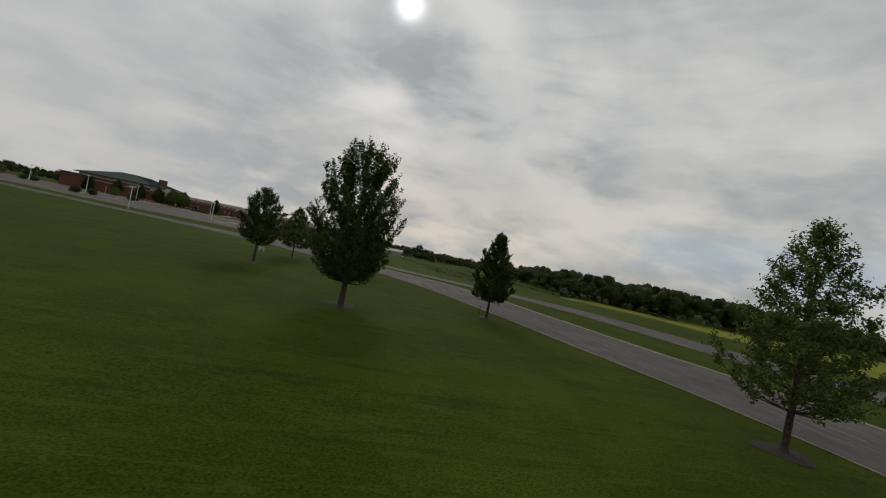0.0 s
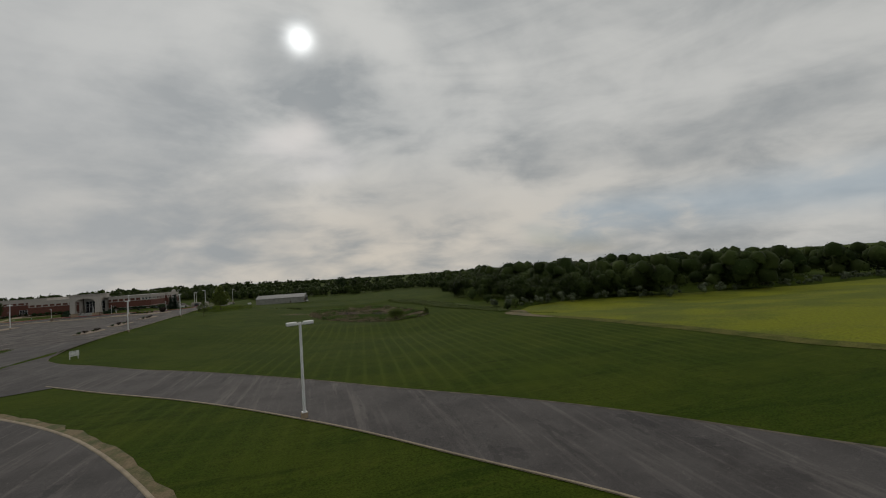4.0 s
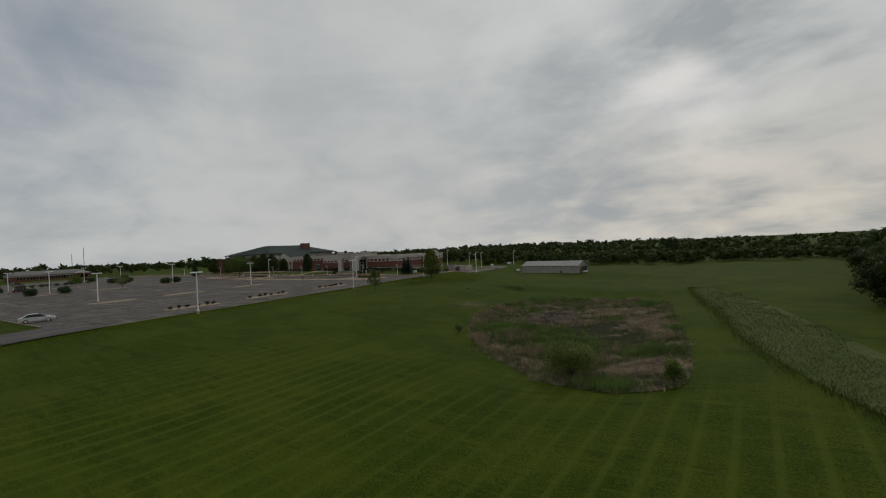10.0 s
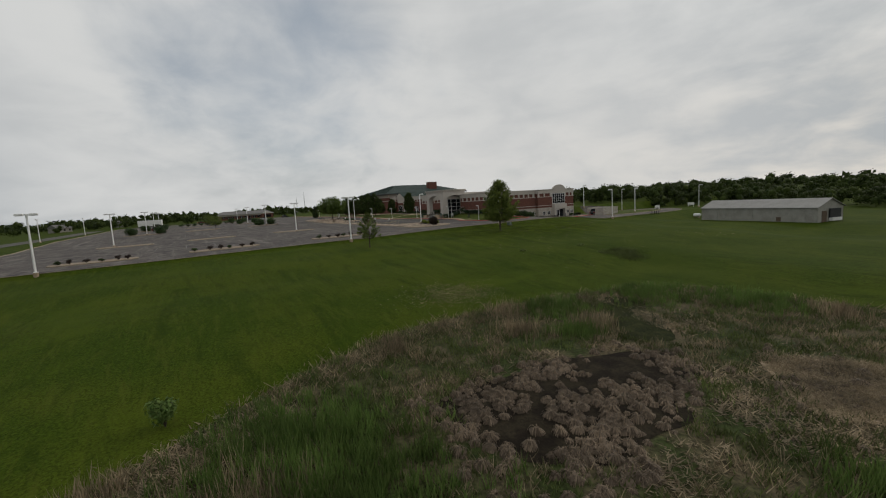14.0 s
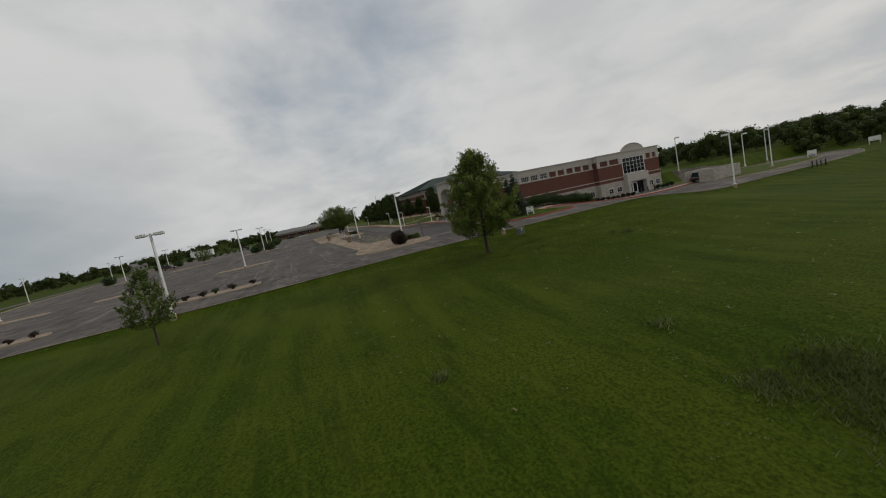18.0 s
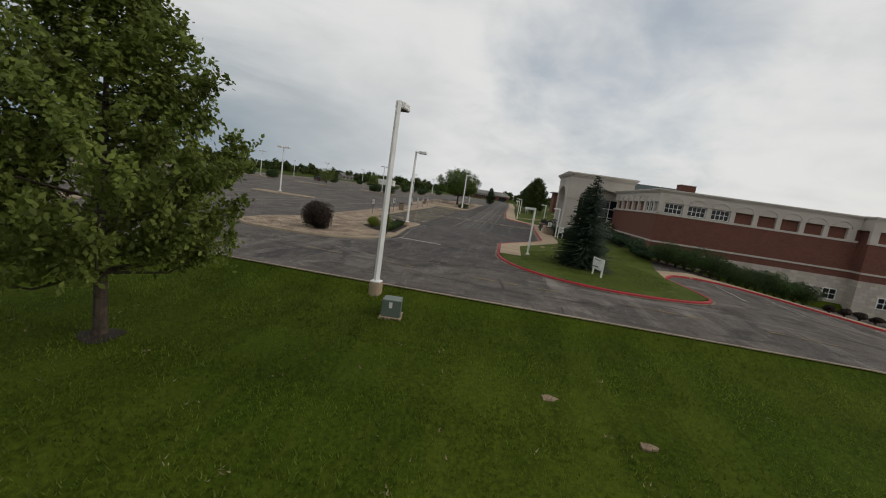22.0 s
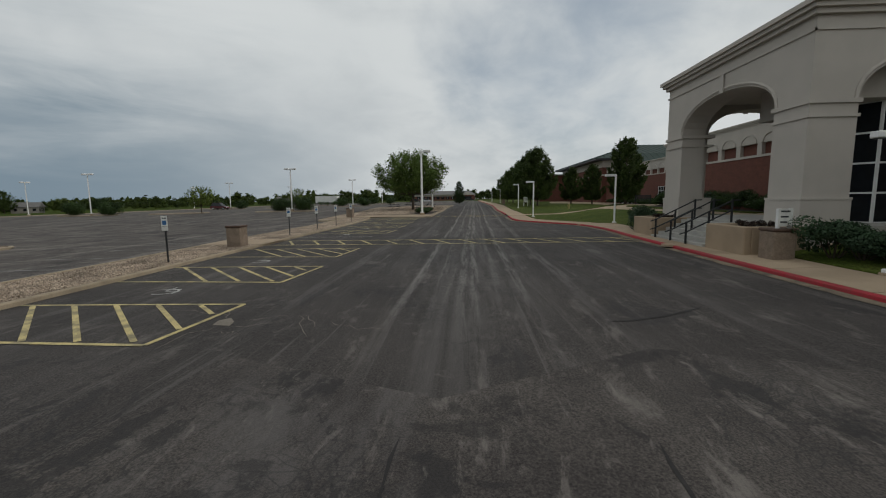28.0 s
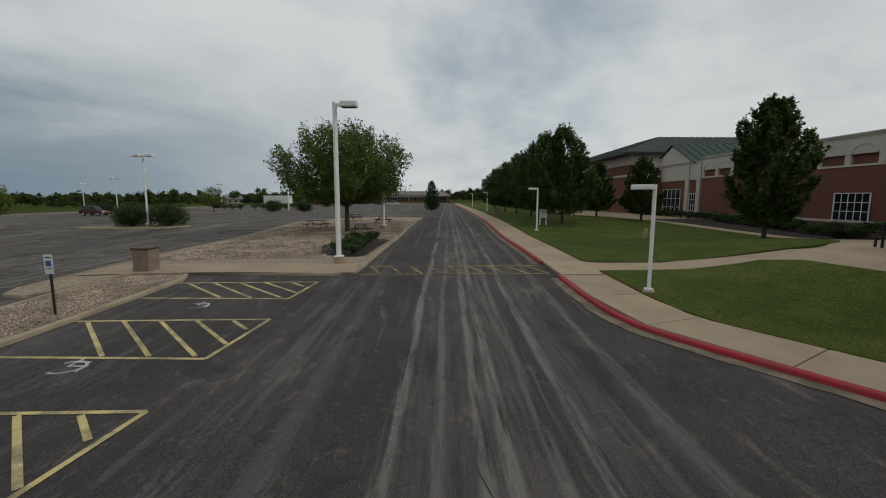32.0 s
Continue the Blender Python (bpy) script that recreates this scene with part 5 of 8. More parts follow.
def leaf_cloud(centers, radii, count, size, rng, squash=1.0, up=0.3):
    """Small leaves, each a bent quad, scattered through clumps. Returns verts and faces."""
    centers = np.array(centers)
    radii = np.array(radii)
    k = rng.choice(len(centers), count, p=radii ** 2 / (radii ** 2).sum())
    d = rng.normal(size=(count, 3))
    d /= np.linalg.norm(d, axis=1)[:, None]
    p = centers[k] + d * (radii[k] * rng.uniform(0.35, 1.0, count) ** 0.5)[:, None] * np.array([1, 1, squash])
    n = d + rng.normal(size=(count, 3)) * 0.7 + np.array([0, 0, up])
    n /= np.linalg.norm(n, axis=1)[:, None]
    a = np.cross(n, rng.normal(size=(count, 3)))
    a /= np.linalg.norm(a, axis=1)[:, None] + 1e-9
    b = np.cross(n, a)
    s = size * rng.uniform(0.6, 1.35, count)[:, None]
    v = np.stack([p - a * s, p - b * s * 0.55, p + a * s, p + b * s * 0.55], 1).reshape(-1, 3)
    f = np.arange(count * 4).reshape(-1, 4)
    return v, f


def fast_mesh(name, v, f, mat, parent=None):
    me = bpy.data.meshes.new(name)
    me.vertices.add(len(v))
    me.vertices.foreach_set("co", np.asarray(v, dtype=np.float32).ravel())
    k = f.shape[1]
    me.loops.add(f.size)
    me.loops.foreach_set("vertex_index", f.ravel().astype(np.int32))
    me.polygons.add(len(f))
    me.polygons.foreach_set("loop_start", np.arange(0, f.size, k, dtype=np.int32))
    me.update()
    me.materials.append(M[mat])
    ob = new(name, me)
    if parent is not None:
        ob.parent = parent
    return ob


PROFILES = {
    "egg": ((0, 0.45), (0.12, 0.72), (0.3, 0.96), (0.45, 1.0), (0.65, 0.92), (0.82, 0.76), (0.93, 0.6), (1, 0.25)),
    "oval": ((0, 0.5), (0.2, 0.9), (0.4, 1.0), (0.65, 0.85), (0.85, 0.55), (1, 0.15)),
    "flame": ((0, 0.55), (0.14, 1.0), (0.4, 0.95), (0.7, 0.66), (0.88, 0.38), (1, 0.1)),
    "cone": ((0, 0.62), (0.14, 0.95), (0.25, 1.0), (0.5, 0.8), (0.72, 0.52), (0.9, 0.26), (1, 0.06)),
    "plume": ((0, 0.5), (0.08, 0.82), (0.25, 1.0), (0.42, 0.9), (0.56, 0.7), (0.72, 0.52), (0.88, 0.34), (1, 0.1)),
    "dome": ((0, 0.72), (0.1, 0.96), (0.25, 1.0), (0.45, 0.88), (0.65, 0.68), (0.82, 0.5), (0.93, 0.38), (1, 0.15)),
    "pear": ((0, 0.62), (0.14, 0.92), (0.34, 1.0), (0.58, 0.86), (0.78, 0.58), (0.92, 0.3), (1, 0.08)),
    "round": ((0, 0.55), (0.2, 0.9), (0.42, 1.0), (0.65, 0.92), (0.85, 0.68), (1, 0.3)),
}


def tree(x, y, h, width, seed, mat="leaf", bole=0.18, profile="oval", leaves=9000, size=0.13, label="", trunk=0.16, rise=0.9, branches=90, tight=1.0):
    """A broad-leaved tree: tapered trunk, ascending limbs out to an uneven envelope, leaves along each limb."""
    rng = np.random.default_rng(seed)
    root = empty("tree", pose(x, y, height(x, y), 0, 0, 0), label, "tree")
    line = [(0, 0, -0.2), (0.02, 0, 0.25), (0.05, 0, h * bole), (0.1, 0.05, h * 0.45), (0.05, 0, h * 0.7), (0.1, 0, h * 0.9)]
    part("trunk", tube(line, [trunk * 1.45, trunk * 1.05, trunk * 0.9, trunk * 0.62, trunk * 0.35, 0.02], 9), "bark", root)
    table = PROFILES[profile]
    gs, ws = [p[0] for p in table], [p[1] for p in table]
    z0 = h * bole
    reach = 0.10 * width
    g = (np.arange(branches) + rng.uniform(0, 1, branches)) / branches
    g = g ** 0.85
    ang = np.arange(branches) * 2.39996 + rng.uniform(-0.4, 0.4, branches)
    rad = (width / 2 - reach * 0.45) * np.interp(g, gs, ws) * rng.choice([1.06, 1.0, 0.86, 0.62], branches) * rng.uniform(0.86, 1.12, branches)
    end = np.stack([np.cos(ang) * rad, np.sin(ang) * rad, z0 + (h - z0 - reach * 0.6) * g * rng.uniform(0.985, 1.01, branches)], 1)
    start = np.stack([0.04 * np.ones(branches), np.zeros(branches), np.clip(end[:, 2] - rad * rise * rng.uniform(0.7, 1.2, branches), z0 * 0.92, h * 0.88)], 1)
    mid = start * 0.45 + end * 0.55 + np.stack([np.cos(ang) * rad * 0.12, np.sin(ang) * rad * 0.12, -rad * 0.10 * np.ones(branches)], 1)
    for k in range(0, branches, 2):
        r0 = trunk * 0.30 * (1 - 0.6 * g[k])
        part("limb", tube([tuple(start[k]), tuple(mid[k]), tuple(end[k])], [r0, r0 * 0.55, 0.01], 4, None, False), "bark", root)
    # each limb carries upswept twigs, and the leaves sit along the twigs
    ln = np.linalg.norm(end - start, axis=1) + 0.6
    k = rng.choice(branches, leaves, p=ln / ln.sum())
    nt = 12
    tt = (0.25 + 0.78 * rng.uniform(0, 1, (branches, nt)) ** 0.7)[..., None]
    base = start[:, None] * (1 - tt) ** 2 + mid[:, None] * 2 * tt * (1 - tt) + end[:, None] * tt ** 2
    way = (end - mid) / (np.linalg.norm(end - mid, axis=1)[:, None] + 1e-6)
    sweep = way[:, None] * 0.6 + np.array([0, 0, 0.25 + 0.3 * rise]) + rng.normal(size=(branches, nt, 3)) * 0.42
    sweep /= np.linalg.norm(sweep, axis=2)[..., None]
    sweep *= (reach * rng.uniform(0.5, 1.35, (branches, nt)) * (1.25 - 0.35 * tt[..., 0]))[..., None]
    j = rng.integers(0, nt, leaves)
    along = rng.uniform(0, 1, leaves)[:, None] ** 0.8
    spread = 0.024 * width * tight * (1.25 - 0.75 * along)
    p = base[k, j] + sweep[k, j] * along + rng.normal(size=(leaves, 3)) * spread
    p = p[p[:, 2] > z0 * rng.uniform(0.82, 1.05, leaves)]
    leaves = len(p)
    out = p - np.array([0, 0, h * 0.5])
    out /= np.linalg.norm(out, axis=1)[:, None] + 1e-6
    n = out * 0.6 + rng.normal(size=(leaves, 3)) * 0.7 + np.array([0, 0, 0.35])
    n /= np.linalg.norm(n, axis=1)[:, None]
    a = np.cross(n, rng.normal(size=(leaves, 3)))
    a /= np.linalg.norm(a, axis=1)[:, None] + 1e-9
    b = np.cross(n, a)
    s = size * rng.uniform(0.6, 1.3, leaves)[:, None]
    v = np.stack([p - a * s, p - b * s * 0.6, p + a * s, p + b * s * 0.6], 1).reshape(-1, 3)
    v[:, 2] = np.maximum(v[:, 2], 0.3)
    fast_mesh("crown", v, np.arange(leaves * 4).reshape(-1, 4), mat, root)
    return root


MAPLE = "tall dark green maple tree in full leaf on mown grass"
tree(79.9, -211.0, 17.2, 9.9, 1, "leaf", 0.15, "egg", 60000, 0.115, MAPLE, 0.3, 1.3, 210, 0.62)
tree(64.8, -187.6, 11.5, 7.2, 2, "leaf", 0.24, "oval", 22000, 0.12, "young dark green maple tree on the mown slope", 0.2)
tree(98.2, -202.7, 11.25, 6.5, 3, "leaf", 0.21, "plume", 42000, 0.11, "slender young maple tree with a mulch ring by the road", 0.17, 1.4, 130, 0.62)
tree(106.9, -235.4, 13.6, 8.2, 4, "leaf_mid", 0.19, "cone", 27000, 0.095, "oak tree with a loose conical crown by the road", 0.2, 0.5, 150, 0.65)
tree(67.5, -171.4, 9.8, 7.4, 9, "leaf_mid", 0.22, "cone", 24000, 0.10, "young oak with an open conical crown on the slope", 0.13, 0.5, 100, 0.7)
tree(80.9, -174.5, 10.2, 7.0, 5, "leaf_mid", 0.2, "cone", 21000, 0.10, "young light green tree beside the entrance road", 0.14, 0.9, 90, 0.62)
tree(75.4, -45.7, 5.2, 4.0, 6, "leaf_light", 0.27, "cone", 5200, 0.08, "small pin oak with a sparse conical crown", 0.08, 0.5, 70, 0.7)
tree(75.1, -20.3, 9.1, 6.7, 7, "leaf_oak", 0.2, "pear", 50000, 0.078, "pin oak with a broad conical crown on the grass bank", 0.15, 0.5, 170, 0.7)
tree(-17.8, -22.4, 8.6, 11.0, 8, "locust", 0.3, "round", 46000, 0.095, "spreading honey locust tree in a gravel island", 0.18, 0.9, 150, 0.85)
for k, (tx, ty, th, tw) in enumerate(((-9.1, 4.9, 8.6, 5.2), (-23.0, -3.4, 9.2, 6.4), (-29, -3.6, 9.4, 6.6), (-36, -3.4, 9.0, 6.8), (-45, -3.6, 8.8, 6.8), (-56, -3.5, 8.6, 6.6), (-28, 6.5, 6.8, 4.2), (-38, 5.5, 7.0, 4.6), (-70, -3.5, 8.4, 6.2))):
    tree(tx, ty, th, tw, 20 + k, "leaf", 0.13, "oval" if k == 0 else "pear", 36000, 0.1, "dense dark green callery pear tree on the lawn", 0.13, 1.2, 110, 0.7)
tree(127.8, 143.5, 13.0, 9.0, 43, "leaf_dark", 0.3, "round", 5000, 0.3, "lone broad tree standing above the northern woods", 0.25)
tree(-26.0, -60.0, 4.6, 4.8, 41, "willow", 0.28, "round", 3200, 0.11, "small light green tree in a parking island", 0.08)
tree(-68.0, -60.0, 5.2, 5.0, 42, "willow", 0.28, "round", 3200, 0.11, "small light green tree in a parking island", 0.08)


for k, (tx, ty, th, tw) in enumerate(((5.2, -215.2, 9.7, 8.9), (-6.2, -221.9, 8.2, 8.1), (-14.4, -208, 10.2, 10.8), (-36.8, -225.2, 6.6, 5.7), (-31.7, -199.7, 4.9, 4.3), (-39.4, -195.4, 12.2, 9.5), (-73.7, -227, 11, 9.5), (-90, -215.3, 10.5, 8.6), (-100, -245.4, 9.8, 9.5), (-118.7, -230.6, 6.5, 10), (-137.9, -226.8, 10.6, 8.9), (-151.6, -212.7, 7, 10.5), (-176.3, -214.9, 7, 11))):
    tree(tx, ty, th, tw, 60 + k, ("leaf_dark", "leaf", "leaf_mid")[k % 3], 0.14, ("round", "oval", "egg")[k % 3], 6000, 0.24, "full green tree among far houses beyond the car park", 0.22, 0.9, 70, 1.2)


def mulch_ring(x, y, r):
    bm = bmesh.new()
    n = 18
    c = bm.verts.new((0, 0, 0.12))
    ring = []
    for k in range(n):
        a = 2 * math.pi * k / n
        rr = r * (1 + 0.12 * math.sin(3 * a + x))
        ring.append(bm.verts.new((rr * math.cos(a), rr * math.sin(a), height(x + rr * math.cos(a), y + rr * math.sin(a)) - height(x, y) + 0.02)))
    for k in range(n):
        bm.faces.new((c, ring[k], ring[(k + 1) % n]))
    ob = part("mulch_ring", bm, "mulch")
    ob.matrix_basis = pose(x, y, height(x, y))
    tagged(ob, "low ring of dark brown mulch round a trunk", "mulch")


for mx, my, mr in ((79.9, -211, 1.6), (98.2, -202.7, 1.2), (106.9, -235.4, 1.5), (64.8, -187.6, 1.1), (67.5, -171.4, 1.0), (80.9, -174.5, 1.1), (75.1, -20.3, 0.5), (-9.1, 4.9, 1.2)):
    mulch_ring(mx, my, mr)
# stake beside the slender maple
stake = empty("tree_stake", pose(97.1, -203.0, height(97.1, -203.0)), "thin dark metal stake beside a young maple", "stake")
part("post", tube([(0, 0, -0.1), (0, 0, 1.5)], [0.03, 0.03], 6), "darkmetal", stake)


def spruce(x, y, h, r, seed, label="dense blue-green spruce with drooping tiers on the lawn"):
    rng = np.random.default_rng(seed)
    root = empty("spruce", pose(x, y, height(x, y) + 0.12), label, "tree")
    part("trunk", tube([(0, 0, -0.2), (0, 0, h * 0.5), (0, 0, h)], [0.14, 0.08, 0.015], 8), "bark", root)
    vs = []
    tiers = int(h / 0.16)
    for i in range(tiers):
        f = i / tiers
        z = 0.25 + (h - 0.3) * f
        rr = r * (1 - f) ** 0.72 + 0.06
        nb = max(6, int(24 * (1 - f) + 6))
        for k in range(nb):
            a = 2 * math.pi * (k + rng.uniform(-0.5, 0.5)) / nb + i * 0.7
            ln = rr * rng.uniform(0.62, 1.12)
            zb = z + rng.uniform(-0.16, 0.16)
            m = max(4, int(ln * 13))
            for q in range(m):
                g = (q + rng.uniform(0, 1)) / m
                p = np.array([math.cos(a) * ln * g, math.sin(a) * ln * g, zb - ln * 0.34 * g + ln * 0.16 * g * g])
                for s in (-1, 1):
                    d = np.array([math.cos(a + s * 0.8), math.sin(a + s * 0.8), rng.uniform(-0.45, 0.35)])
                    w = 0.036 * np.array([-math.sin(a), math.cos(a), 0.5])
                    L = 0.17 * rng.uniform(0.6, 1.2) * (1.2 - g * 0.5)
                    vs += [p - w, p + w, p + d * L + w * 0.4, p + d * L - w * 0.4]
    v = np.array(vs)
    fast_mesh("needles", v, np.arange(len(v)).reshape(-1, 4), "needle", root)
    return root


spruce(55.4, -5.1, 6.2, 2.0, 51)
spruce(53.7, -5.2, 5.7, 1.8, 52)
tree(-64, -16.3, 5.8, 3.3, 53, "leaf_dark", 0.05, "flame", 16000, 0.075, "dense clipped dark evergreen cone at the end of the drive", 0.1, 1.3, 110, 0.9)


def bush(x, y, w, h, seed, mat, label, name="shrub", count=1500, size=0.06, group="", lumps=9, z=None, square=0.0):
    """A leafy shrub: stems and clumps with an uneven outline."""
    rng = np.random.default_rng(seed)
    root = empty(name, pose(x, y, (height(x, y) + 0.14) if z is None else z), label, "shrub", group)
    stems = bmesh.new()
    cs, rs = [], []
    for k in range(lumps):
        a = 2.4 * k
        rad = w / 2 * 0.6 * math.sqrt((k + 0.3) / lumps)
        c = (math.cos(a) * rad, math.sin(a) * rad, h * rng.uniform(0.32, 0.72))
        if square:
            c = (rng.uniform(-0.5, 0.5) * w * square, rng.uniform(-0.5, 0.5) * w * square, h * rng.uniform(0.25, 0.68))
        cs.append(c)
        rs.append(min(w, h * 1.2) * rng.uniform(0.24, 0.34))
        tube([(0, 0, -0.15), (c[0] * 0.5, c[1] * 0.5, c[2] * 0.55), c], [0.025, 0.018, 0.008], 4, stems)
    part("stem_bundle", stems, "bark", root)
    v, f = leaf_cloud(cs, rs, count, size, rng, min(1.0, h / w * 1.15), 0.4)
    v[:, 2] = np.maximum(v[:, 2], 0.02)
    fast_mesh("foliage", v, f, mat, root)
    return root


bush(56.6, -23.4, 2.0, 1.75, 60, "redleaf", "large round dark barberry shrub in gravel", count=34000, size=0.036, lumps=24)
sheet("mulch_bed", smooth_ring([(45.0, -19.5), (52.3, -18.95), (52.6, -20.2), (50.5, -22.3), (47.5, -21.8), (45.2, -21.0)], 0.8), "mulch", 0.17, 1.5, "dark mulch bed within the gravel island", "mulch")
for k, (bx, by, bw, bh) in enumerate(((52.0, -19.8, 1.0, 0.8), (50.9, -21.2, 1.1, 0.9), (49.6, -21.5, 1.05, 0.9), (47.9, -20.9, 1.0, 0.9))):
    bush(bx, by, bw, bh, 61 + k, "spirea", "yellow-green spirea shrub in dark mulch", count=4200, size=0.032, group="island shrubs")
for k, (bx, by) in enumerate(((50.8, -19.7), (49.9, -20.2), (49.0, -19.7), (48.2, -20.0), (47.3, -19.9), (46.4, -20.1), (51.6, -19.5), (50.2, -19.6), (48.9, -20.3), (47.4, -20.2), (45.9, -20.1))):
    bush(bx, by, 1.0, 0.58, 70 + k, "hedge", "low dark green mounded shrub in mulch", count=3000, size=0.028, group="low shrubs")
sheet("mulch_bed_west", smooth_ring([(-4.2, -18.7), (-12, -18.2), (-13, -20.5), (-9, -22), (-5, -21)], 0.8), "mulch", 0.17, 1.5, "dark mulch bed beside the drive", "mulch")
for k in range(9):
    bush(-5 - k * 0.85, -19.4 - 0.9 * (k % 2), 1.1, 0.7, 80 + k, "hedge", "low green shrub in a mulch bed", count=900, size=0.05, group="low shrubs")
rng0 = random.Random(3)
for iy in (-80, -63.7, -45.0):
    for k in range(6):
        bush(59.3 + rng0.uniform(-0.6, 0.6), iy - 4.0 + k * 1.6 + rng0.uniform(-0.3, 0.3), rng0.uniform(0.7, 1.2), rng0.uniform(0.45, 0.75), 100 + k + int(iy), "redleaf" if k % 3 else "hedge", "small dark shrub on a gravel parking island", count=500, size=0.06, group="parking shrubs")
for bx, by in ((-26.6, -46.2), (-26.8, -42.4), (-68, -48), (-68, -42), (-68, -82), (-68, -76), (-26, -83), (-25, -75.5), (-108, -48), (-108, -42), (-108, -80)):
    bush(bx, by, 3.2, 2.5, int(abs(bx * by)) % 997, "hedge", "large clipped boxy green shrub on a parking island", count=12000, size=0.065, group="clipped shrubs", lumps=40, square=0.66)
for k in range(9):
    bush(-92 + 1.2 * (k % 3), -70 + 2.6 * k, 3.0, 1.6, 300 + k, "hedge", "clipped round shrub far across the car park", count=500, size=0.12, group="far shrubs")

# hedges and junipers by the building


def hedge(x0, y0, x1, y1, w, h, seed, mat, label, n=None, name="hedge"):
    rng = np.random.default_rng(seed)
    ln = math.dist((x0, y0), (x1, y1))
    n = n or max(2, int(ln / 0.9))
    for k in range(n):
        f = (k + 0.5) / n
        x, y = x0 + (x1 - x0) * f, y0 + (y1 - y0) * f
        bush(x, y, w * rng.uniform(0.9, 1.15), h * rng.uniform(0.88, 1.12), seed * 31 + k, mat, label, name, count=5200, size=0.045, group=label[:24], lumps=9)


hedge(47.0, 2.2, 48.0, 13.8, 2.4, 1.85, 5, "hedge", "clipped dark green shrub of the hedge below the brick wing", 17, "hedge_shrub")
hedge(48.6, 14.4, 50.6, 21.5, 0.8, 0.6, 6, "redleaf", "low dark shrub against the stone wall", 8, "wall_shrub")
hedge(48.4, 28.6, 48.6, 33.0, 1.0, 0.7, 7, "hedge", "low dark green shrub beside the lower entrance", 4, "wall_shrub")
hedge(44.5, 0.8, 47.0, 1.6, 2.5, 1.25, 8, "juniper", "spreading dark juniper at the corner of the brick wing", 3, "juniper")
hedge(43.0, 0.6, 33.0, 1.2, 2.6, 1.3, 9, "juniper", "spreading dark juniper along the brick wall", 8, "juniper")
hedge(33.0, -2.9, 30.4, -3.9, 2.4, 1.3, 10, "juniper", "spreading blue-green juniper by the steps", 4, "juniper")
hedge(32.0, -2.0, 30.8, 0.2, 2.4, 1.3, 11, "juniper", "spreading blue-green juniper by the portico", 3, "juniper")
hedge(19.6, -4.6, 16.6, -3.6, 1.7, 1.3, 12, "juniper", "rounded dark juniper beside the planter", 3, "juniper")
hedge(18.4, -1.8, 15.2, 1.0, 2.0, 1.3, 13, "juniper", "rounded dark juniper west of the portico", 3, "juniper")
hedge(17.5, 3.7, 3.0, 3.4, 2.0, 1.4, 14, "hedge", "clipped green shrub below the brick wall", 7, "hedge_shrub")
hedge(1.0, 12.6, -27, 13.6, 1.8, 1.1, 15, "hedge", "clipped green shrub below the west wing", 15, "hedge_shrub")
hedge(-29, 14.6, -46, 15.2, 1.6, 0.9, 16, "hedge", "clipped green shrub before the gabled entrance", 10, "hedge_shrub")
wb = bush(31.4, 1.5, 2.0, 2.2, 90, "hedge", "rounded shrub covered in white blossom by the portico", count=1800, size=0.06)
rngw = np.random.default_rng(4)
v, f = leaf_cloud([(0, 0, 1.1)], [1.0], 420, 0.055, rngw)
fast_mesh("blossom", v, f, "petal", wb)
for k, (bx, by) in enumerate(((-5.5, 9.5), (-6.6, 9.9), (-7.6, 9.2), (-8.6, 9.0), (-9.2, 10.2))):
    bush(bx, by, 1.2, 0.9, 400 + k, "redleaf" if k % 2 else "hedge", "low mixed shrub under the pear tree", count=900, size=0.06, group="bed shrubs")

# ---- the college building ----
college = empty("college_building", Matrix(), "long red brick college building with pale stone bands and a portico", "building")


def arch_relief(y0, y1, z0, x, parent, axis="y"):
    """A half-round moulding on the frieze."""
    bm = bmesh.new()
    c, r = (y0 + y1) / 2, (y1 - y0) / 2
    rings = []
    for k in range(9):
        a = math.pi * k / 8
        ring = []
        for rr, d in ((r, 0.0), (r, 0.05), (r - 0.1, 0.05), (r - 0.1, 0.0)):
            p = (c + rr * math.cos(a), z0 + rr * math.sin(a) * 0.72)
            ring.append(bm.verts.new((x + d, p[0], p[1]) if axis == "y" else (p[0], x - d, p[1])))
        rings.append(ring)
    for a, b in zip(rings, rings[1:]):
        for k in range(3):
            bm.faces.new((a[k], b[k], b[k + 1], a[k + 1]))
    bmesh.ops.recalc_face_normals(bm, faces=bm.faces)
    part("arch_moulding", bm, "stucco", parent)


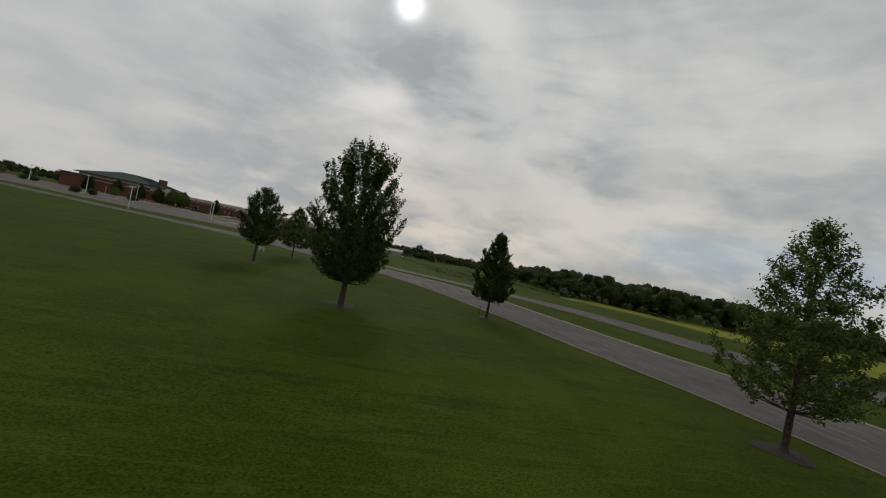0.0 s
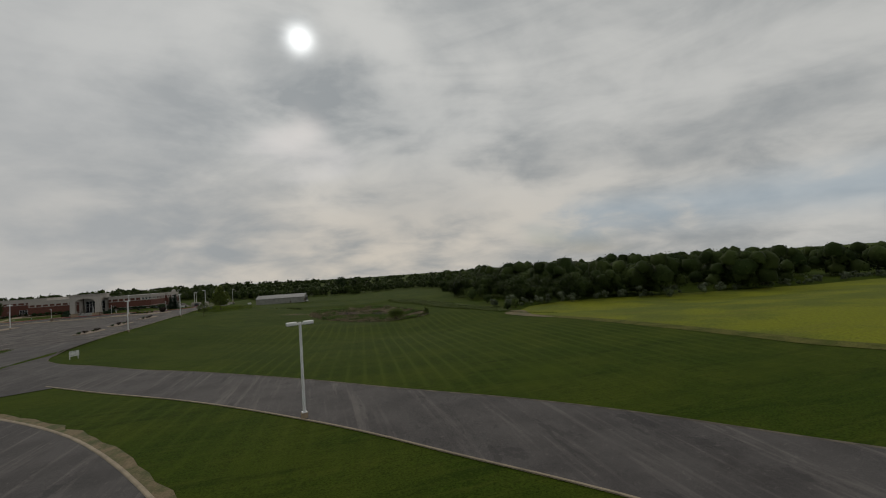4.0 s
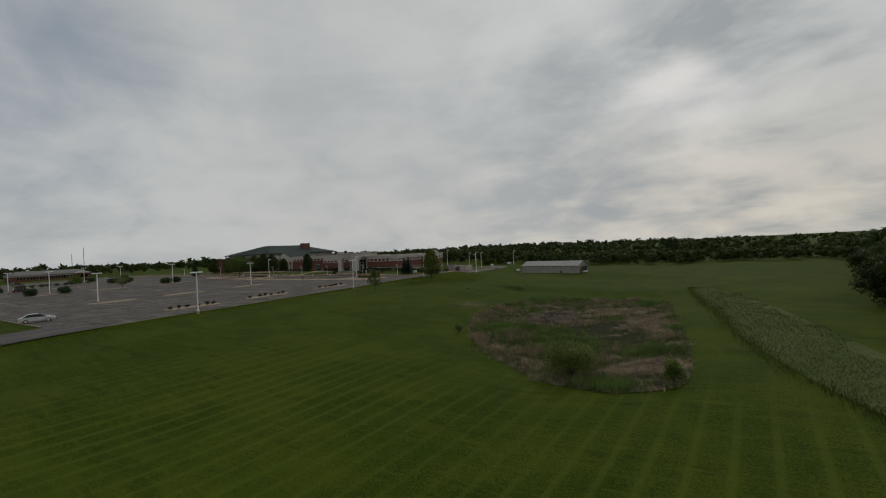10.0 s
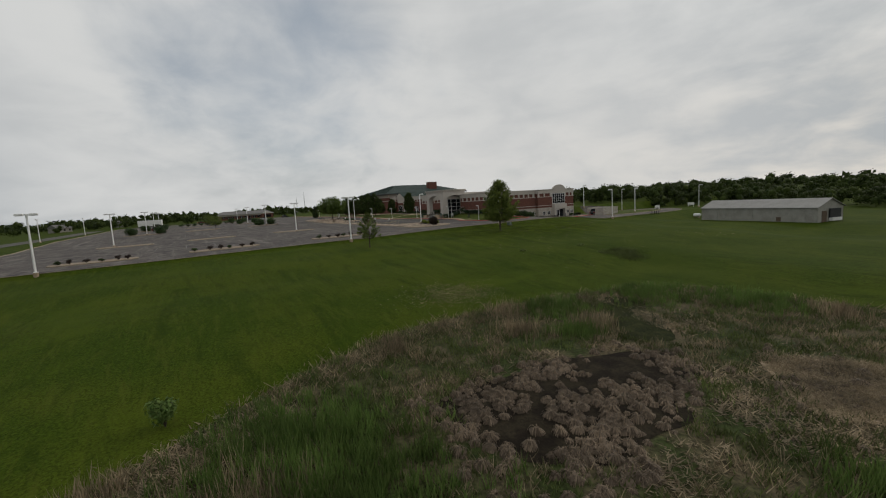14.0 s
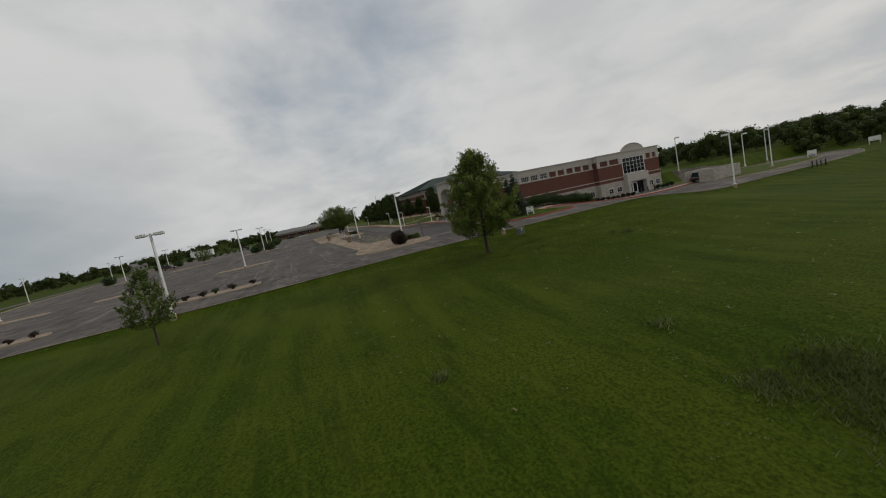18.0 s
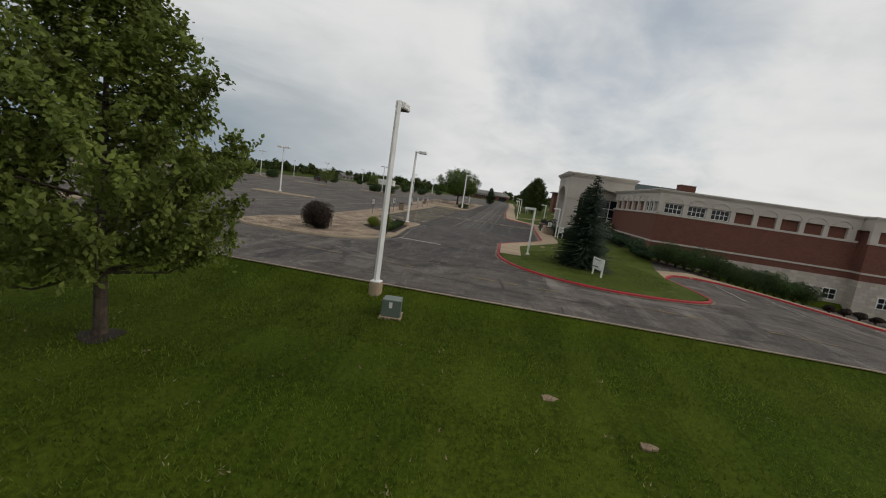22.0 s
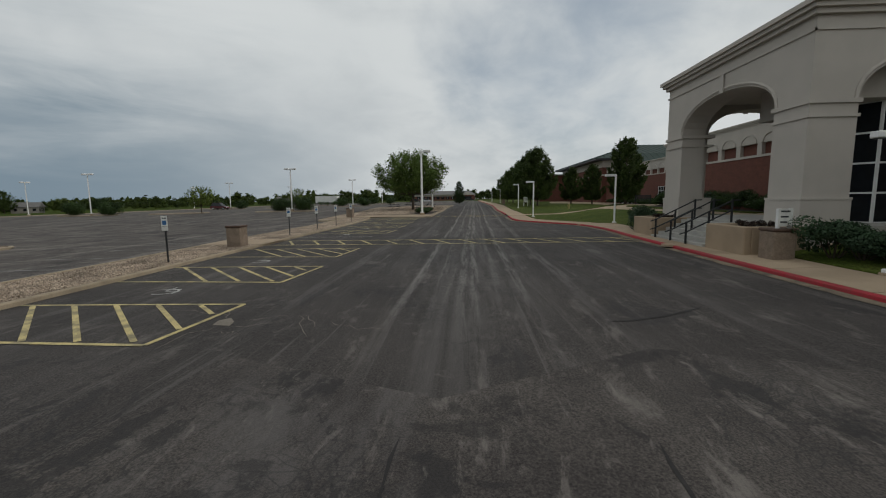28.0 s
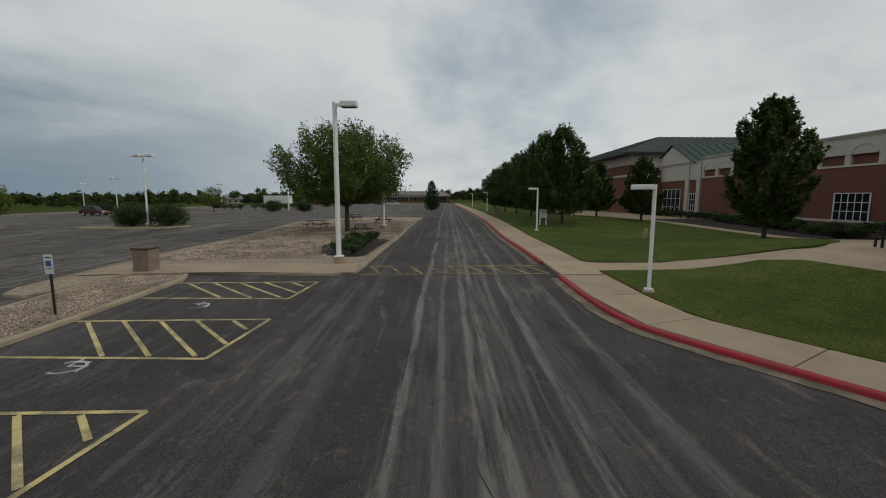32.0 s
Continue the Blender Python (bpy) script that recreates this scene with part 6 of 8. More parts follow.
def window(face, a0, a1, z0, z1, parent, cols, rows, depth=0.14, frame=0.05, name="window"):
    """A window in a wall. face: ('x', X, out) or ('y', Y, out): the plane, and which way is outside."""
    ax, pos, out = face

    def bx(u0, w0, u1, w1, d0, d1):
        d0, d1 = pos + d0 * out, pos + d1 * out
        return box(d0, u0, w0, d1, u1, w1) if ax == "x" else box(u0, d0, w0, u1, d1, w1)
    # the frame is one closed ring
    bm = bmesh.new()
    loops = []
    for d in (pos, pos + 0.09 * out):
        for m in (0.0, frame):
            pts = ((a0 + m, z0 + m), (a1 - m, z0 + m), (a1 - m, z1 - m), (a0 + m, z1 - m))
            loops.append([bm.verts.new((d, u, w) if ax == "x" else (u, d, w)) for u, w in pts])
    for p, q in ((0, 1), (1, 3), (3, 2), (2, 0)):
        for k in range(4):
            bm.faces.new((loops[p][k], loops[p][(k + 1) % 4], loops[q][(k + 1) % 4], loops[q][k]))
    bmesh.ops.recalc_face_normals(bm, faces=bm.faces)
    win = part(name, bm, "white", parent)
    iw, ih = (a1 - a0 - 2 * frame) / cols, (z1 - z0 - 2 * frame) / rows
    for k in range(1, cols):
        u = a0 + frame + iw * k
        part("mullion", bx(u - 0.02, z0 + frame, u + 0.02, z1 - frame, 0.005, 0.06), "white", win)
    for k in range(1, rows):
        w = z0 + frame + ih * k
        part("glazing_bar", bx(a0 + frame, w - 0.02, a1 - frame, w + 0.02, 0.008, 0.056), "white", win)
    for c in range(cols):
        for r in range(rows):
            u, w = a0 + frame + iw * c, z0 + frame + ih * r
            part("pane", bx(u + 0.015, w + 0.015, u + iw - 0.015, w + ih - 0.015, 0.01, 0.03), "glass", win)
    return win


E_X = 44.3
# east wing: stone base, brick middle, piers, frieze, cornice
part("stone_base", box(29.2, 2.5, -2.2, E_X + 0.06, 18.7, 1.5), "stone", college, "pale limestone block base wall")
part("stone_base", box(29.2, 18.7, -2.2, 45.46, 33.6, 1.5), "stone", college, "pale limestone block base wall")
part("brick_strip", box(29.2, 2.52, 1.5, E_X + 0.02, 18.7, 2.06), "brick", college)
part("brick_strip", box(29.2, 18.7, 1.5, 45.42, 33.58, 2.06), "brick", college)
part("stone_band", box(29.2, 2.46, 2.06, E_X + 0.1, 18.7, 2.2), "stucco", college, "thin pale stone band")
part("stone_band", box(29.2, 18.7, 2.06, 45.5, 33.64, 2.2), "stucco", college, "thin pale stone band")
part("brick_wall", box(29.2, 2.55, 2.2, E_X, 18.7, 4.55), "brick", college)
part("brick_wall", box(29.2, 18.7, 2.2, 45.4, 33.55, 4.55), "brick", college)
part("upper_wall", box(29.2, 2.75, 4.55, E_X - 0.2, 18.9, 5.65), "brick", college)
part("upper_wall", box(29.2, 18.9, 4.55, 45.2, 33.35, 5.65), "brick", college)
part("frieze", box(29.2, 2.5, 5.65, E_X + 0.05, 18.7, 6.55), "stucco", college, "pale stucco frieze")
part("frieze", box(29.2, 18.7, 5.65, 45.45, 33.6, 6.55), "stucco", college, "pale stucco frieze")


def cornice(x0, y0, x1, y1, z, parent, out=0.22, h=0.3):
    bm = bmesh.new()
    add_box(bm, x0 - out * 0.4, y0 - out * 0.4, z, x1 + out * 0.4, y1 + out * 0.4, z + h * 0.35)
    add_box(bm, x0 - out * 0.75, y0 - out * 0.75, z + h * 0.35, x1 + out * 0.75, y1 + out * 0.75, z + h * 0.65)
    add_box(bm, x0 - out, y0 - out, z + h * 0.65, x1 + out, y1 + out, z + h)
    return part("cornice", bm, "stucco", parent, "moulded pale cornice")


cornice(29.2, 2.5, E_X, 18.4, 6.5, college)
cornice(29.2, 18.8, 45.4, 33.6, 6.52, college)
for k, (a, b) in enumerate(((3.1, 4.6), (5.05, 6.55), (7.0, 8.5))):
    window(("x", E_X - 0.2, 1), a, b, 4.75, 5.62, college, 4, 2)
PIERS = [(2.5, 3.08), (4.62, 5.03), (6.57, 6.98), (8.52, 8.9), (10.35, 10.75), (12.2, 12.6), (14.05, 14.45), (15.9, 16.3), (17.75, 18.4)]
for a, b in PIERS:
    part("pier", box(E_X - 0.2, a, 4.72, E_X + 0.04, b, 5.65), "stucco", college)
for a, b in ((18.7, 19.3), (21.1, 21.5), (23.7, 24.35), (29.85, 30.4), (31.6, 32.0), (32.95, 33.55)):
    part("pier", box(45.2, a, 4.72, 45.44, b, 5.65), "stucco", college)
part("sill_band", box(E_X - 0.2, 2.5, 4.55, E_X + 0.05, 18.7, 4.72), "stucco", college)
part("sill_band", box(45.2, 18.7, 4.55, 45.46, 24.35, 4.72), "stucco", college)
part("sill_band", box(45.2, 29.85, 4.55, 45.46, 33.6, 4.72), "stucco", college)
for k in range(8):
    arch_relief(3.05 + k * 1.92, 4.62 + k * 1.92, 5.68, E_X + 0.05, college)
for a in (19.4, 21.8, 30.4, 32.0):
    arch_relief(a, a + 1.5, 5.68, 45.45, college)
# the big window, its arched gable, and the lower entrance
window(("x", 45.4, 1), 24.4, 29.8, 2.5, 5.6, college, 6, 4, frame=0.12)
bm = bmesh.new()
prof = [(24.5, 6.5)] + [(27.3 - 2.55 * math.cos(math.pi * k / 14), 6.65 + 1.35 * math.sin(math.pi * k / 14)) for k in range(15)] + [(30.1, 6.5)]
fr = [bm.verts.new((45.5, y, z)) for y, z in prof]
bk = [bm.verts.new((45.0, y, z)) for y, z in prof]
bm.faces.new(fr)
bm.faces.new(bk[::-1])
for i in range(len(prof)):
    j = (i + 1) % len(prof)
    bm.faces.new((fr[i], bk[i], bk[j], fr[j]))
bmesh.ops.recalc_face_normals(bm, faces=bm.faces)
part("arched_gable", bm, "stucco", college, "pale half-round gable over the big window")
tube_pts = [(45.5, 27.3 - 2.62 * math.cos(math.pi * k / 14), 6.65 + 1.4 * math.sin(math.pi * k / 14)) for k in range(15)]
part("gable_moulding", tube(tube_pts, [0.1] * 15, 6), "stucco", college)
for a, b in ((15.0, 16.1), (17.0, 18.1)):
    window(("x", E_X + 0.06, 1), a, b, -0.5, 0.45, college, 2, 2)
for a, b in ((20.4, 21.5), (22.3, 23.5), (30.3, 31.3), (32.0, 33.1)):
    window(("x", 45.46, 1), a, b, -0.55, 0.4, college, 2, 2)
part("entrance_bay", box(45.46, 24.25, 0.95, 46.5, 29.4, 2.45), "stucco", college, "pale stone lower entrance bay")
for a, b in ((24.25, 24.9), (28.7, 29.4)):
    part("bay_pier", box(45.46, a, -2.0, 46.5, b, 0.95), "stucco", college)
dl = part("entrance_door", box(45.5, 24.9, -1.45, 45.62, 27.2, 0.75), "white", college, "white double door with dark glass")
for k in range(2):
    part("door_glass", box(45.62, 25.1 + k * 1.1, -1.1, 45.64, 25.9 + k * 1.1, 0.55), "glass", dl)
part("entrance_glass", box(45.5, 27.3, -1.45, 45.58, 28.7, 0.75), "glass", college)
for k in range(3):
    b = empty("bollard", pose(48.6, 24.9 + 1.6 * k, height(48.6, 24)), "dark round bollard before the lower entrance", "bollard", "entrance bollards")
    part("post", tube([(0, 0, -0.1), (0, 0, 0.95), (0, 0, 1.0)], [0.09, 0.09, 0.05], 10), "darkmetal", b)
# south side of the east wing
for a, b in ((43.3, 44.2), (42.1, 43.0), (40.9, 41.8)):
    window(("y", 2.72, -1), a, b, 4.75, 5.62, college, 2, 2)
for a, b in ((44.25, 44.62), (43.02, 43.28), (41.82, 42.08), (40.4, 40.88), (38.4, 38.8), (36.4, 36.8), (34.4, 34.8), (32.4, 32.8), (30.2, 30.6)):
    part("pier", box(a, 2.5, 4.72, b, 2.75, 5.65), "stucco", college)
part("sill_band", box(29.2, 2.48, 4.55, E_X + 0.02, 2.75, 4.72), "stucco", college)
for k in range(6):
    arch_relief(30.7 + k * 2.0, 32.3 + k * 2.0, 5.68, 2.5, college, "x")


def arch_wall(face, a0, a1, z0, z1, o0, o1, spring, crown, thick, parent, label=""):
    """A wall with an arched opening right through it."""
    ax, pos, out = face
    c, r = (o0 + o1) / 2, (o1 - o0) / 2
    arc = [(c - r * math.cos(math.pi * k / 16), spring + (crown - spring) * math.sin(math.pi * k / 16) ** 0.85) for k in range(17)]
    outline = [(a0, z0), (o0, z0)] + arc + [(o1, z0), (a1, z0), (a1, z1), (a0, z1)]
    bm = bmesh.new()

    def at(u, w, d):
        return (pos + d, u, w) if ax == "x" else (u, pos + d, w)
    f = [bm.verts.new(at(u, w, 0)) for u, w in outline]
    b = [bm.verts.new(at(u, w, -thick * out)) for u, w in outline]
    n = len(outline)
    for ring in (f, b):
        mid = len(arc) // 2
        # jambs and spandrels as quads, so that the opening stays open
        left = [ring[0], ring[1]] + ring[2:2 + mid + 1]
        right = ring[2 + mid:2 + len(arc)] + [ring[2 + len(arc)], ring[3 + len(arc)]]
        tl, tr = ring[-1], ring[-2]
        for i in range(len(left) - 1):
            bm.faces.new((tl, left[i], left[i + 1])) if i else bm.faces.new((tl, left[0], left[1]))
        for i in range(len(right) - 1):
            bm.faces.new((tr, right[i], right[i + 1]))
        bm.faces.new((tl, ring[2 + mid], tr))
    for i in range(n):
        j = (i + 1) % n
        bm.faces.new((f[i], f[j], b[j], b[i]))
    bmesh.ops.recalc_face_normals(bm, faces=bm.faces)
    w = part("arch_wall", bm, "stucco", parent, label)
    ring = [at(u, z, 0.0) for u, z in [(c - (r + 0.12) * math.cos(math.pi * k / 16), spring + (crown - spring + 0.12) * math.sin(math.pi * k / 16) ** 0.85) for k in range(17)]]
    part("arch_moulding", tube(ring, [0.07] * 17, 5), "stucco", w)
    part("keystone", box(*at(c - 0.13, crown - 0.05, -0.05), *at(c + 0.13, crown + 0.75, 0.09 * out)), "stucco", w)
    return w


PZ = 1.12
portico = empty("portico", Matrix(), "tall pale stucco entrance portico with three arches and a deep cornice", "portico")
PX0, PX1, PY0, PY1, PT = 18.9, 28.7, -3.3, 4.6, 8.0
arch_wall(("y", PY0, -1), PX0, PX1, PZ, PT, 20.55, 27.1, 5.3, 6.75, 1.15, portico, "pale stucco wall with a wide arch")
arch_wall(("x", PX1, 1), PY0 + 1.15, PY1, PZ, PT, -1.75, 3.5, 5.3, 6.75, 1.15, portico, "pale stucco wall with a wide arch")
arch_wall(("x", PX0, -1), PY0 + 1.15, PY1, PZ, PT, -1.75, 3.5, 5.3, 6.75, 1.15, portico, "pale stucco wall with a wide arch")
part("back_wall", box(PX0 + 1.15, PY1 - 0.3, PZ, PX1 - 1.15, PY1 + 0.2, PT), "stucco", portico)
part("soffit", box(PX0 + 1.0, PY0 + 1.0, 6.95, PX1 - 1.0, PY1 - 0.1, 7.15), "stucco", portico)
part("roof", box(PX0 + 0.1, PY0 + 0.1, PT, PX1 - 0.1, PY1 - 0.1, PT + 0.15), "roofgrey", portico)
cornice(PX0, PY0, PX1, PY1, PT - 0.03, portico, 0.38, 0.48)
for x0, y0, x1, y1 in ((PX0 - 0.05, PY0 - 0.05, PX1 + 0.05, PY0), (PX1, PY0 - 0.05, PX1 + 0.05, PY1), (PX0 - 0.05, PY0 - 0.05, PX0, PY1)):
    part("string_course", box(x0, y0, PT - 0.5, x1, y1, PT - 0.42), "stucco", portico)
for x0, x1, y0, y1 in ((PX1 - 1.6, PX1, PY0, PY0 + 1.55), (PX0, PX0 + 1.65, PY0, PY0 + 1.55), (PX1 - 1.15, PX1, 3.5, PY1), (PX0, PX0 + 1.15, 3.5, PY1)):
    for zz, hh, o in ((PZ, 0.9, 0.05), (2.02, 0.08, 0.07), (4.75, 0.1, 0.05), (5.2, 0.14, 0.07)):
        part("pier_band", box(x0 - o, y0 - o, zz, x1 + o, y1 + o, zz + hh), "stucco", portico)
part("floor", box(PX0 - 0.1, PY0 - 0.4, 0.2, PX1 + 0.1, PY1, PZ), "step", portico, "pale concrete portico floor")
# glass entry inside the portico
def glazing(name, p, q, z0, z1, cols, rows, parent):
    d = Vector((q[0] - p[0], q[1] - p[1], 0))
    ln = d.length
    ang = math.degrees(math.atan2(d.y, d.x))
    bm = bmesh.new()
    for k in range(cols + 1):
        u = ln * k / cols
        add_box(bm, u - 0.04, -0.05, z0, u + 0.04, 0.05, z1)
    for r in range(rows + 1):
        w = z0 + (z1 - z0) * r / rows
        for k in range(cols):
            add_box(bm, ln * k / cols + 0.04, -0.045, w - 0.035, ln * (k + 1) / cols - 0.04, 0.045, w + 0.035)
    ob = part(name, bm, "white", parent)
    ob.matrix_basis = pose(p[0], p[1], 0, 0, 0, ang)
    for k in range(cols):
        for r in range(rows):
            part("pane", box(ln * k / cols + 0.035, -0.01, z0 + (z1 - z0) * r / rows + 0.03, ln * (k + 1) / cols - 0.035, 0.01, z0 + (z1 - z0) * (r + 1) / rows - 0.03), "glass", ob)
    return ob


glazing("glazing", (22.6, 0.2), (22.6, 4.2), PZ, 5.6, 2, 4, portico)
glazing("glazing", (22.6, 0.2), (25.2, -0.6), PZ, 5.6, 2, 4, portico)
glazing("glazing", (25.2, -0.6), (27.0, 0.6), PZ, 5.6, 2, 4, portico)
glazing("glazing", (27.0, 0.6), (27.4, 4.2), PZ, 5.6, 2, 4, portico)
part("canopy", box(22.4, -0.7, 5.6, 27.5, 4.2, 6.95), "stucco", portico)
part("glass_door", box(25.35, -0.62, PZ, 25.45, -0.52, PZ + 2.3), "white", portico)
# steps, planters, rails
steps = empty("entrance_steps", Matrix(), "pale concrete entrance steps between two planter walls", "steps")
for k in range(5):
    part("step", box(22.3, -5.45 + k * 0.36, 0.1, 26.9, -3.65, 0.32 + k * 0.185), "step", steps)
for x0, x1 in ((20.0, 22.25), (26.95, 29.2)):
    pl = empty("planter", Matrix(), "low tan concrete planter wall beside the steps", "planter", "step planters")
    part("wall", box(x0, -5.4, 0.1, x1, -5.15, 1.15, 0.03), "concrete", pl)
    part("wall", box(x0, -5.15, 0.1, x0 + 0.25, -3.4, 1.15, 0.03), "concrete", pl)
    part("wall", box(x1 - 0.25, -5.15, 0.1, x1, -3.4, 1.15, 0.03), "concrete", pl)
    part("soil", box(x0 + 0.25, -5.15, 0.1, x1 - 0.25, -3.4, 1.02), "mulch", pl)
    for k in range(4):
        bush(x0 + 0.5 + k * 0.5, -4.4, 0.5, 0.35, 700 + k + int(x0), "redleaf", "small bedding plant in a concrete planter", "planter_plant", 160, 0.05, "planter plants", 4, z=1.0)
for rx in (22.9, 24.4, 25.7):
    rail = empty("handrail", Matrix(), "dark green steel handrail on the entrance steps", "handrail", "step handrails")
    for yy, zz in ((-5.5, 0.2), (-4.6, 0.6), (-3.7, 1.1)):
        part("post", tube([(rx, yy, zz), (rx, yy, zz + 0.95)], [0.045, 0.045], 8), "darkmetal", rail)
    for dz in (0.9, 0.5):
        part("rail", tube([(rx, -5.75, 0.12 + dz), (rx, -5.5, 0.2 + dz), (rx, -3.7, 1.1 + dz), (rx, -3.4, 1.12 + dz)], [0.03] * 4, 6), "darkmetal", rail)

# ---- middle and west wings ----


def brick_wing(x0, y0, x1, y1, z0, z1, panels, sill=0.62, parent=None):
    """A brick block with a pale frieze, piers between recessed brick panels, and a cornice, seen from the south."""
    s0, s1 = z1 - 2.15, z1 - 1.25
    part("brick_wall", box(x0, y0, z0 - 1, x1, y1, s0), "brick", parent)
    part("stone_band", box(x0 - 0.05, y0 - 0.05, z0 + 0.75, x1 + 0.05, y1, z0 + 0.95), "stucco", parent)
    part("sill_band", box(x0 - 0.05, y0 - 0.05, s0, x1 + 0.05, y1, s0 + 0.15), "stucco", parent)
    part("upper_wall", box(x0 + 0.2, y0 + 0.2, s0 + 0.15, x1 - 0.2, y1, s1), "brick", parent)
    part("frieze", box(x0 - 0.05, y0 - 0.05, s1, x1 + 0.05, y1, z1), "stucco", parent, "pale stucco frieze")
    cornice(x0, y0, x1, y1, z1 - 0.03, parent)
    w = (x1 - x0) / panels
    for k in range(panels + 1):
        c = x0 + w * k
        part("pier", box(max(x0, c - 0.22), y0 - 0.03, s0 + 0.15, min(x1, c + 0.22), y0 + 0.2, s1), "stucco", parent)
    for k in range(panels):
        arch_relief(x0 + w * k + 0.25, x0 + w * (k + 1) - 0.25, s1 + 0.04, y0 - 0.05, parent, "x")


brick_wing(1.8, 4.55, 19.0, 30, 0.8, 6.85, 8, parent=college)
brick_wing(-33.2, 16.0, 1.8, 40, 0.8, 7.9, 14, parent=college)
for a in (-25.0, -16.4, -7.5):
    window(("y", 15.98, -1), a, a + 2.8, 1.7, 3.8, college, 5, 3)
pav = empty("gabled_pavilion", Matrix(), "brick and stone entrance pavilion with a green gabled roof", "building")
part("brick_wall", box(-48.0, 17.0, 0, -33.2, 30, 5.7), "brick", pav)
part("frieze", box(-48.1, 16.9, 5.7, -33.1, 30, 7.7), "stucco", pav)
cornice(-48.0, 17.0, -33.2, 30, 7.6, pav)
bm = bmesh.new()
g = [(-45.9, 16.7, 7.9), (-36.5, 16.7, 7.9), (-41.2, 16.7, 10.3)]
a = [bm.verts.new(p) for p in g]
b = [bm.verts.new((x, 17.3, z)) for x, y, z in g]
bm.faces.new(a)
bm.faces.new(b[::-1])
for i in range(3):
    bm.faces.new((a[i], a[(i + 1) % 3], b[(i + 1) % 3], b[i]))
bmesh.ops.recalc_face_normals(bm, faces=bm.faces)
part("gable", bm, "stucco", pav)
for s in (-1, 1):
    bm = bmesh.new()
    e, r = -41.2 + s * 5.2, -41.2
    vs = [bm.verts.new(p) for p in ((e, 16.5, 7.75), (e, 32, 7.75), (r, 32, 10.45), (r, 16.5, 10.45))]
    vt = [bm.verts.new(v.co + Vector((0, 0, 0.14))) for v in vs]
    bm.faces.new(vs)
    bm.faces.new(vt[::-1])
    for i in range(4):
        bm.faces.new((vs[i], vs[(i + 1) % 4], vt[(i + 1) % 4], vt[i]))
    bmesh.ops.recalc_face_normals(bm, faces=bm.faces)
    part("roof", bm, "roof", pav, "green standing seam metal roof")
    for k in range(12):
        y = 17.5 + k * 1.2
        part("roof_seam", tube([(e, y, 7.92), (r, y, 10.62)], [0.05, 0.05], 4), "roof", pav)
for a0 in (-47.1, -45.1, -37.9, -35.5):
    part("pilaster", box(a0, 16.75, 0.2, a0 + 0.7, 17.0, 7.7), "stucco", pav)
window(("y", 16.98, -1), -43.3, -39.1, 1.0, 4.6, pav, 4, 3)
window(("y", 16.98, -1), -37.1, -35.7, 1.8, 4.0, pav, 3, 3)
brick_wing(-58, 18.0, -48.0, 30, 0.6, 6.6, 5, parent=college)
gym = empty("gymnasium", Matrix(), "large brick gymnasium with a dark green hipped metal roof", "building")
part("brick_wall", box(-87, 15, 0, -50, 58, 8.6), "brick", gym)
part("frieze", box(-87.1, 14.9, 8.6, -49.9, 58.1, 10.4), "stucco", gym)
part("stone_band", box(-87.1, 14.9, 6.8, -49.9, 58.1, 7.1), "stucco", gym)
bm = bmesh.new()
ex0, ex1, ey0, ey1, ez, rz = -89, -48, 13, 60, 10.4, 15.0
v = [bm.verts.new(p) for p in ((ex0, ey0, ez), (ex1, ey0, ez), (ex1, ey1, ez), (ex0, ey1, ez), (-72, 27, rz), (-65, 27, rz), (-65, 47, rz), (-72, 47, rz))]
for q in ((0, 1, 5, 4), (1, 2, 6, 5), (2, 3, 7, 6), (3, 0, 4, 7), (4, 5, 6, 7), (3, 2, 1, 0)):
    bm.faces.new([v[i] for i in q])
part("roof", bm, "roof", gym, "dark green hipped metal roof")
for k in range(34):
    x = ex0 + 1 + k * 1.2
    f = min(1.0, max(0.0, 1 - max(0, -72 - x) / 17.0 - max(0, x + 65) / 17.0))
    if f > 0.05:
        part("roof_seam", tube([(x, ey0, ez + 0.04), (x, ey0 + 14 * f, ez + (rz - ez) * f + 0.04)], [0.05, 0.05], 4), "roof", gym)
for k in range(38):
    y = ey0 + 1 + k * 1.2
    f = min(1.0, max(0.0, 1 - max(0, 27 - y) / 14.0 - max(0, y - 47) / 13.0))
    if f > 0.05:
        part("roof_seam", tube([(ex1, y, ez + 0.04), (ex1 - 17 * f, y, ez + (rz - ez) * f + 0.04)], [0.05, 0.05], 4), "roof", gym)
part("eave", box(ex0, ey0, ez - 0.35, ex1, ey1, ez - 0.02), "darkmetal", gym)
part("tower", box(-58, 41.0, 10, -54.8, 45.4, 15.7), "brick", gym, "square brick roof tower")
part("tower_cap", box(-58.1, 40.9, 15.7, -54.7, 45.5, 15.85), "stucco", gym)
for k in range(6):
    window(("x", -50.0, 1), 17 + k * 6.5, 20 + k * 6.5, 3.0, 6.0, gym, 3, 2)
brick_wing(-50, 16, -44, 40, 0.6, 8.6, 3, parent=gym)
part("link_roof", box(-92, 6, 8.6, -80, 16, 8.9), "roofgrey", gym)
part("link_wall", box(-91, 7, 0, -81, 15, 8.6), "brick", gym)

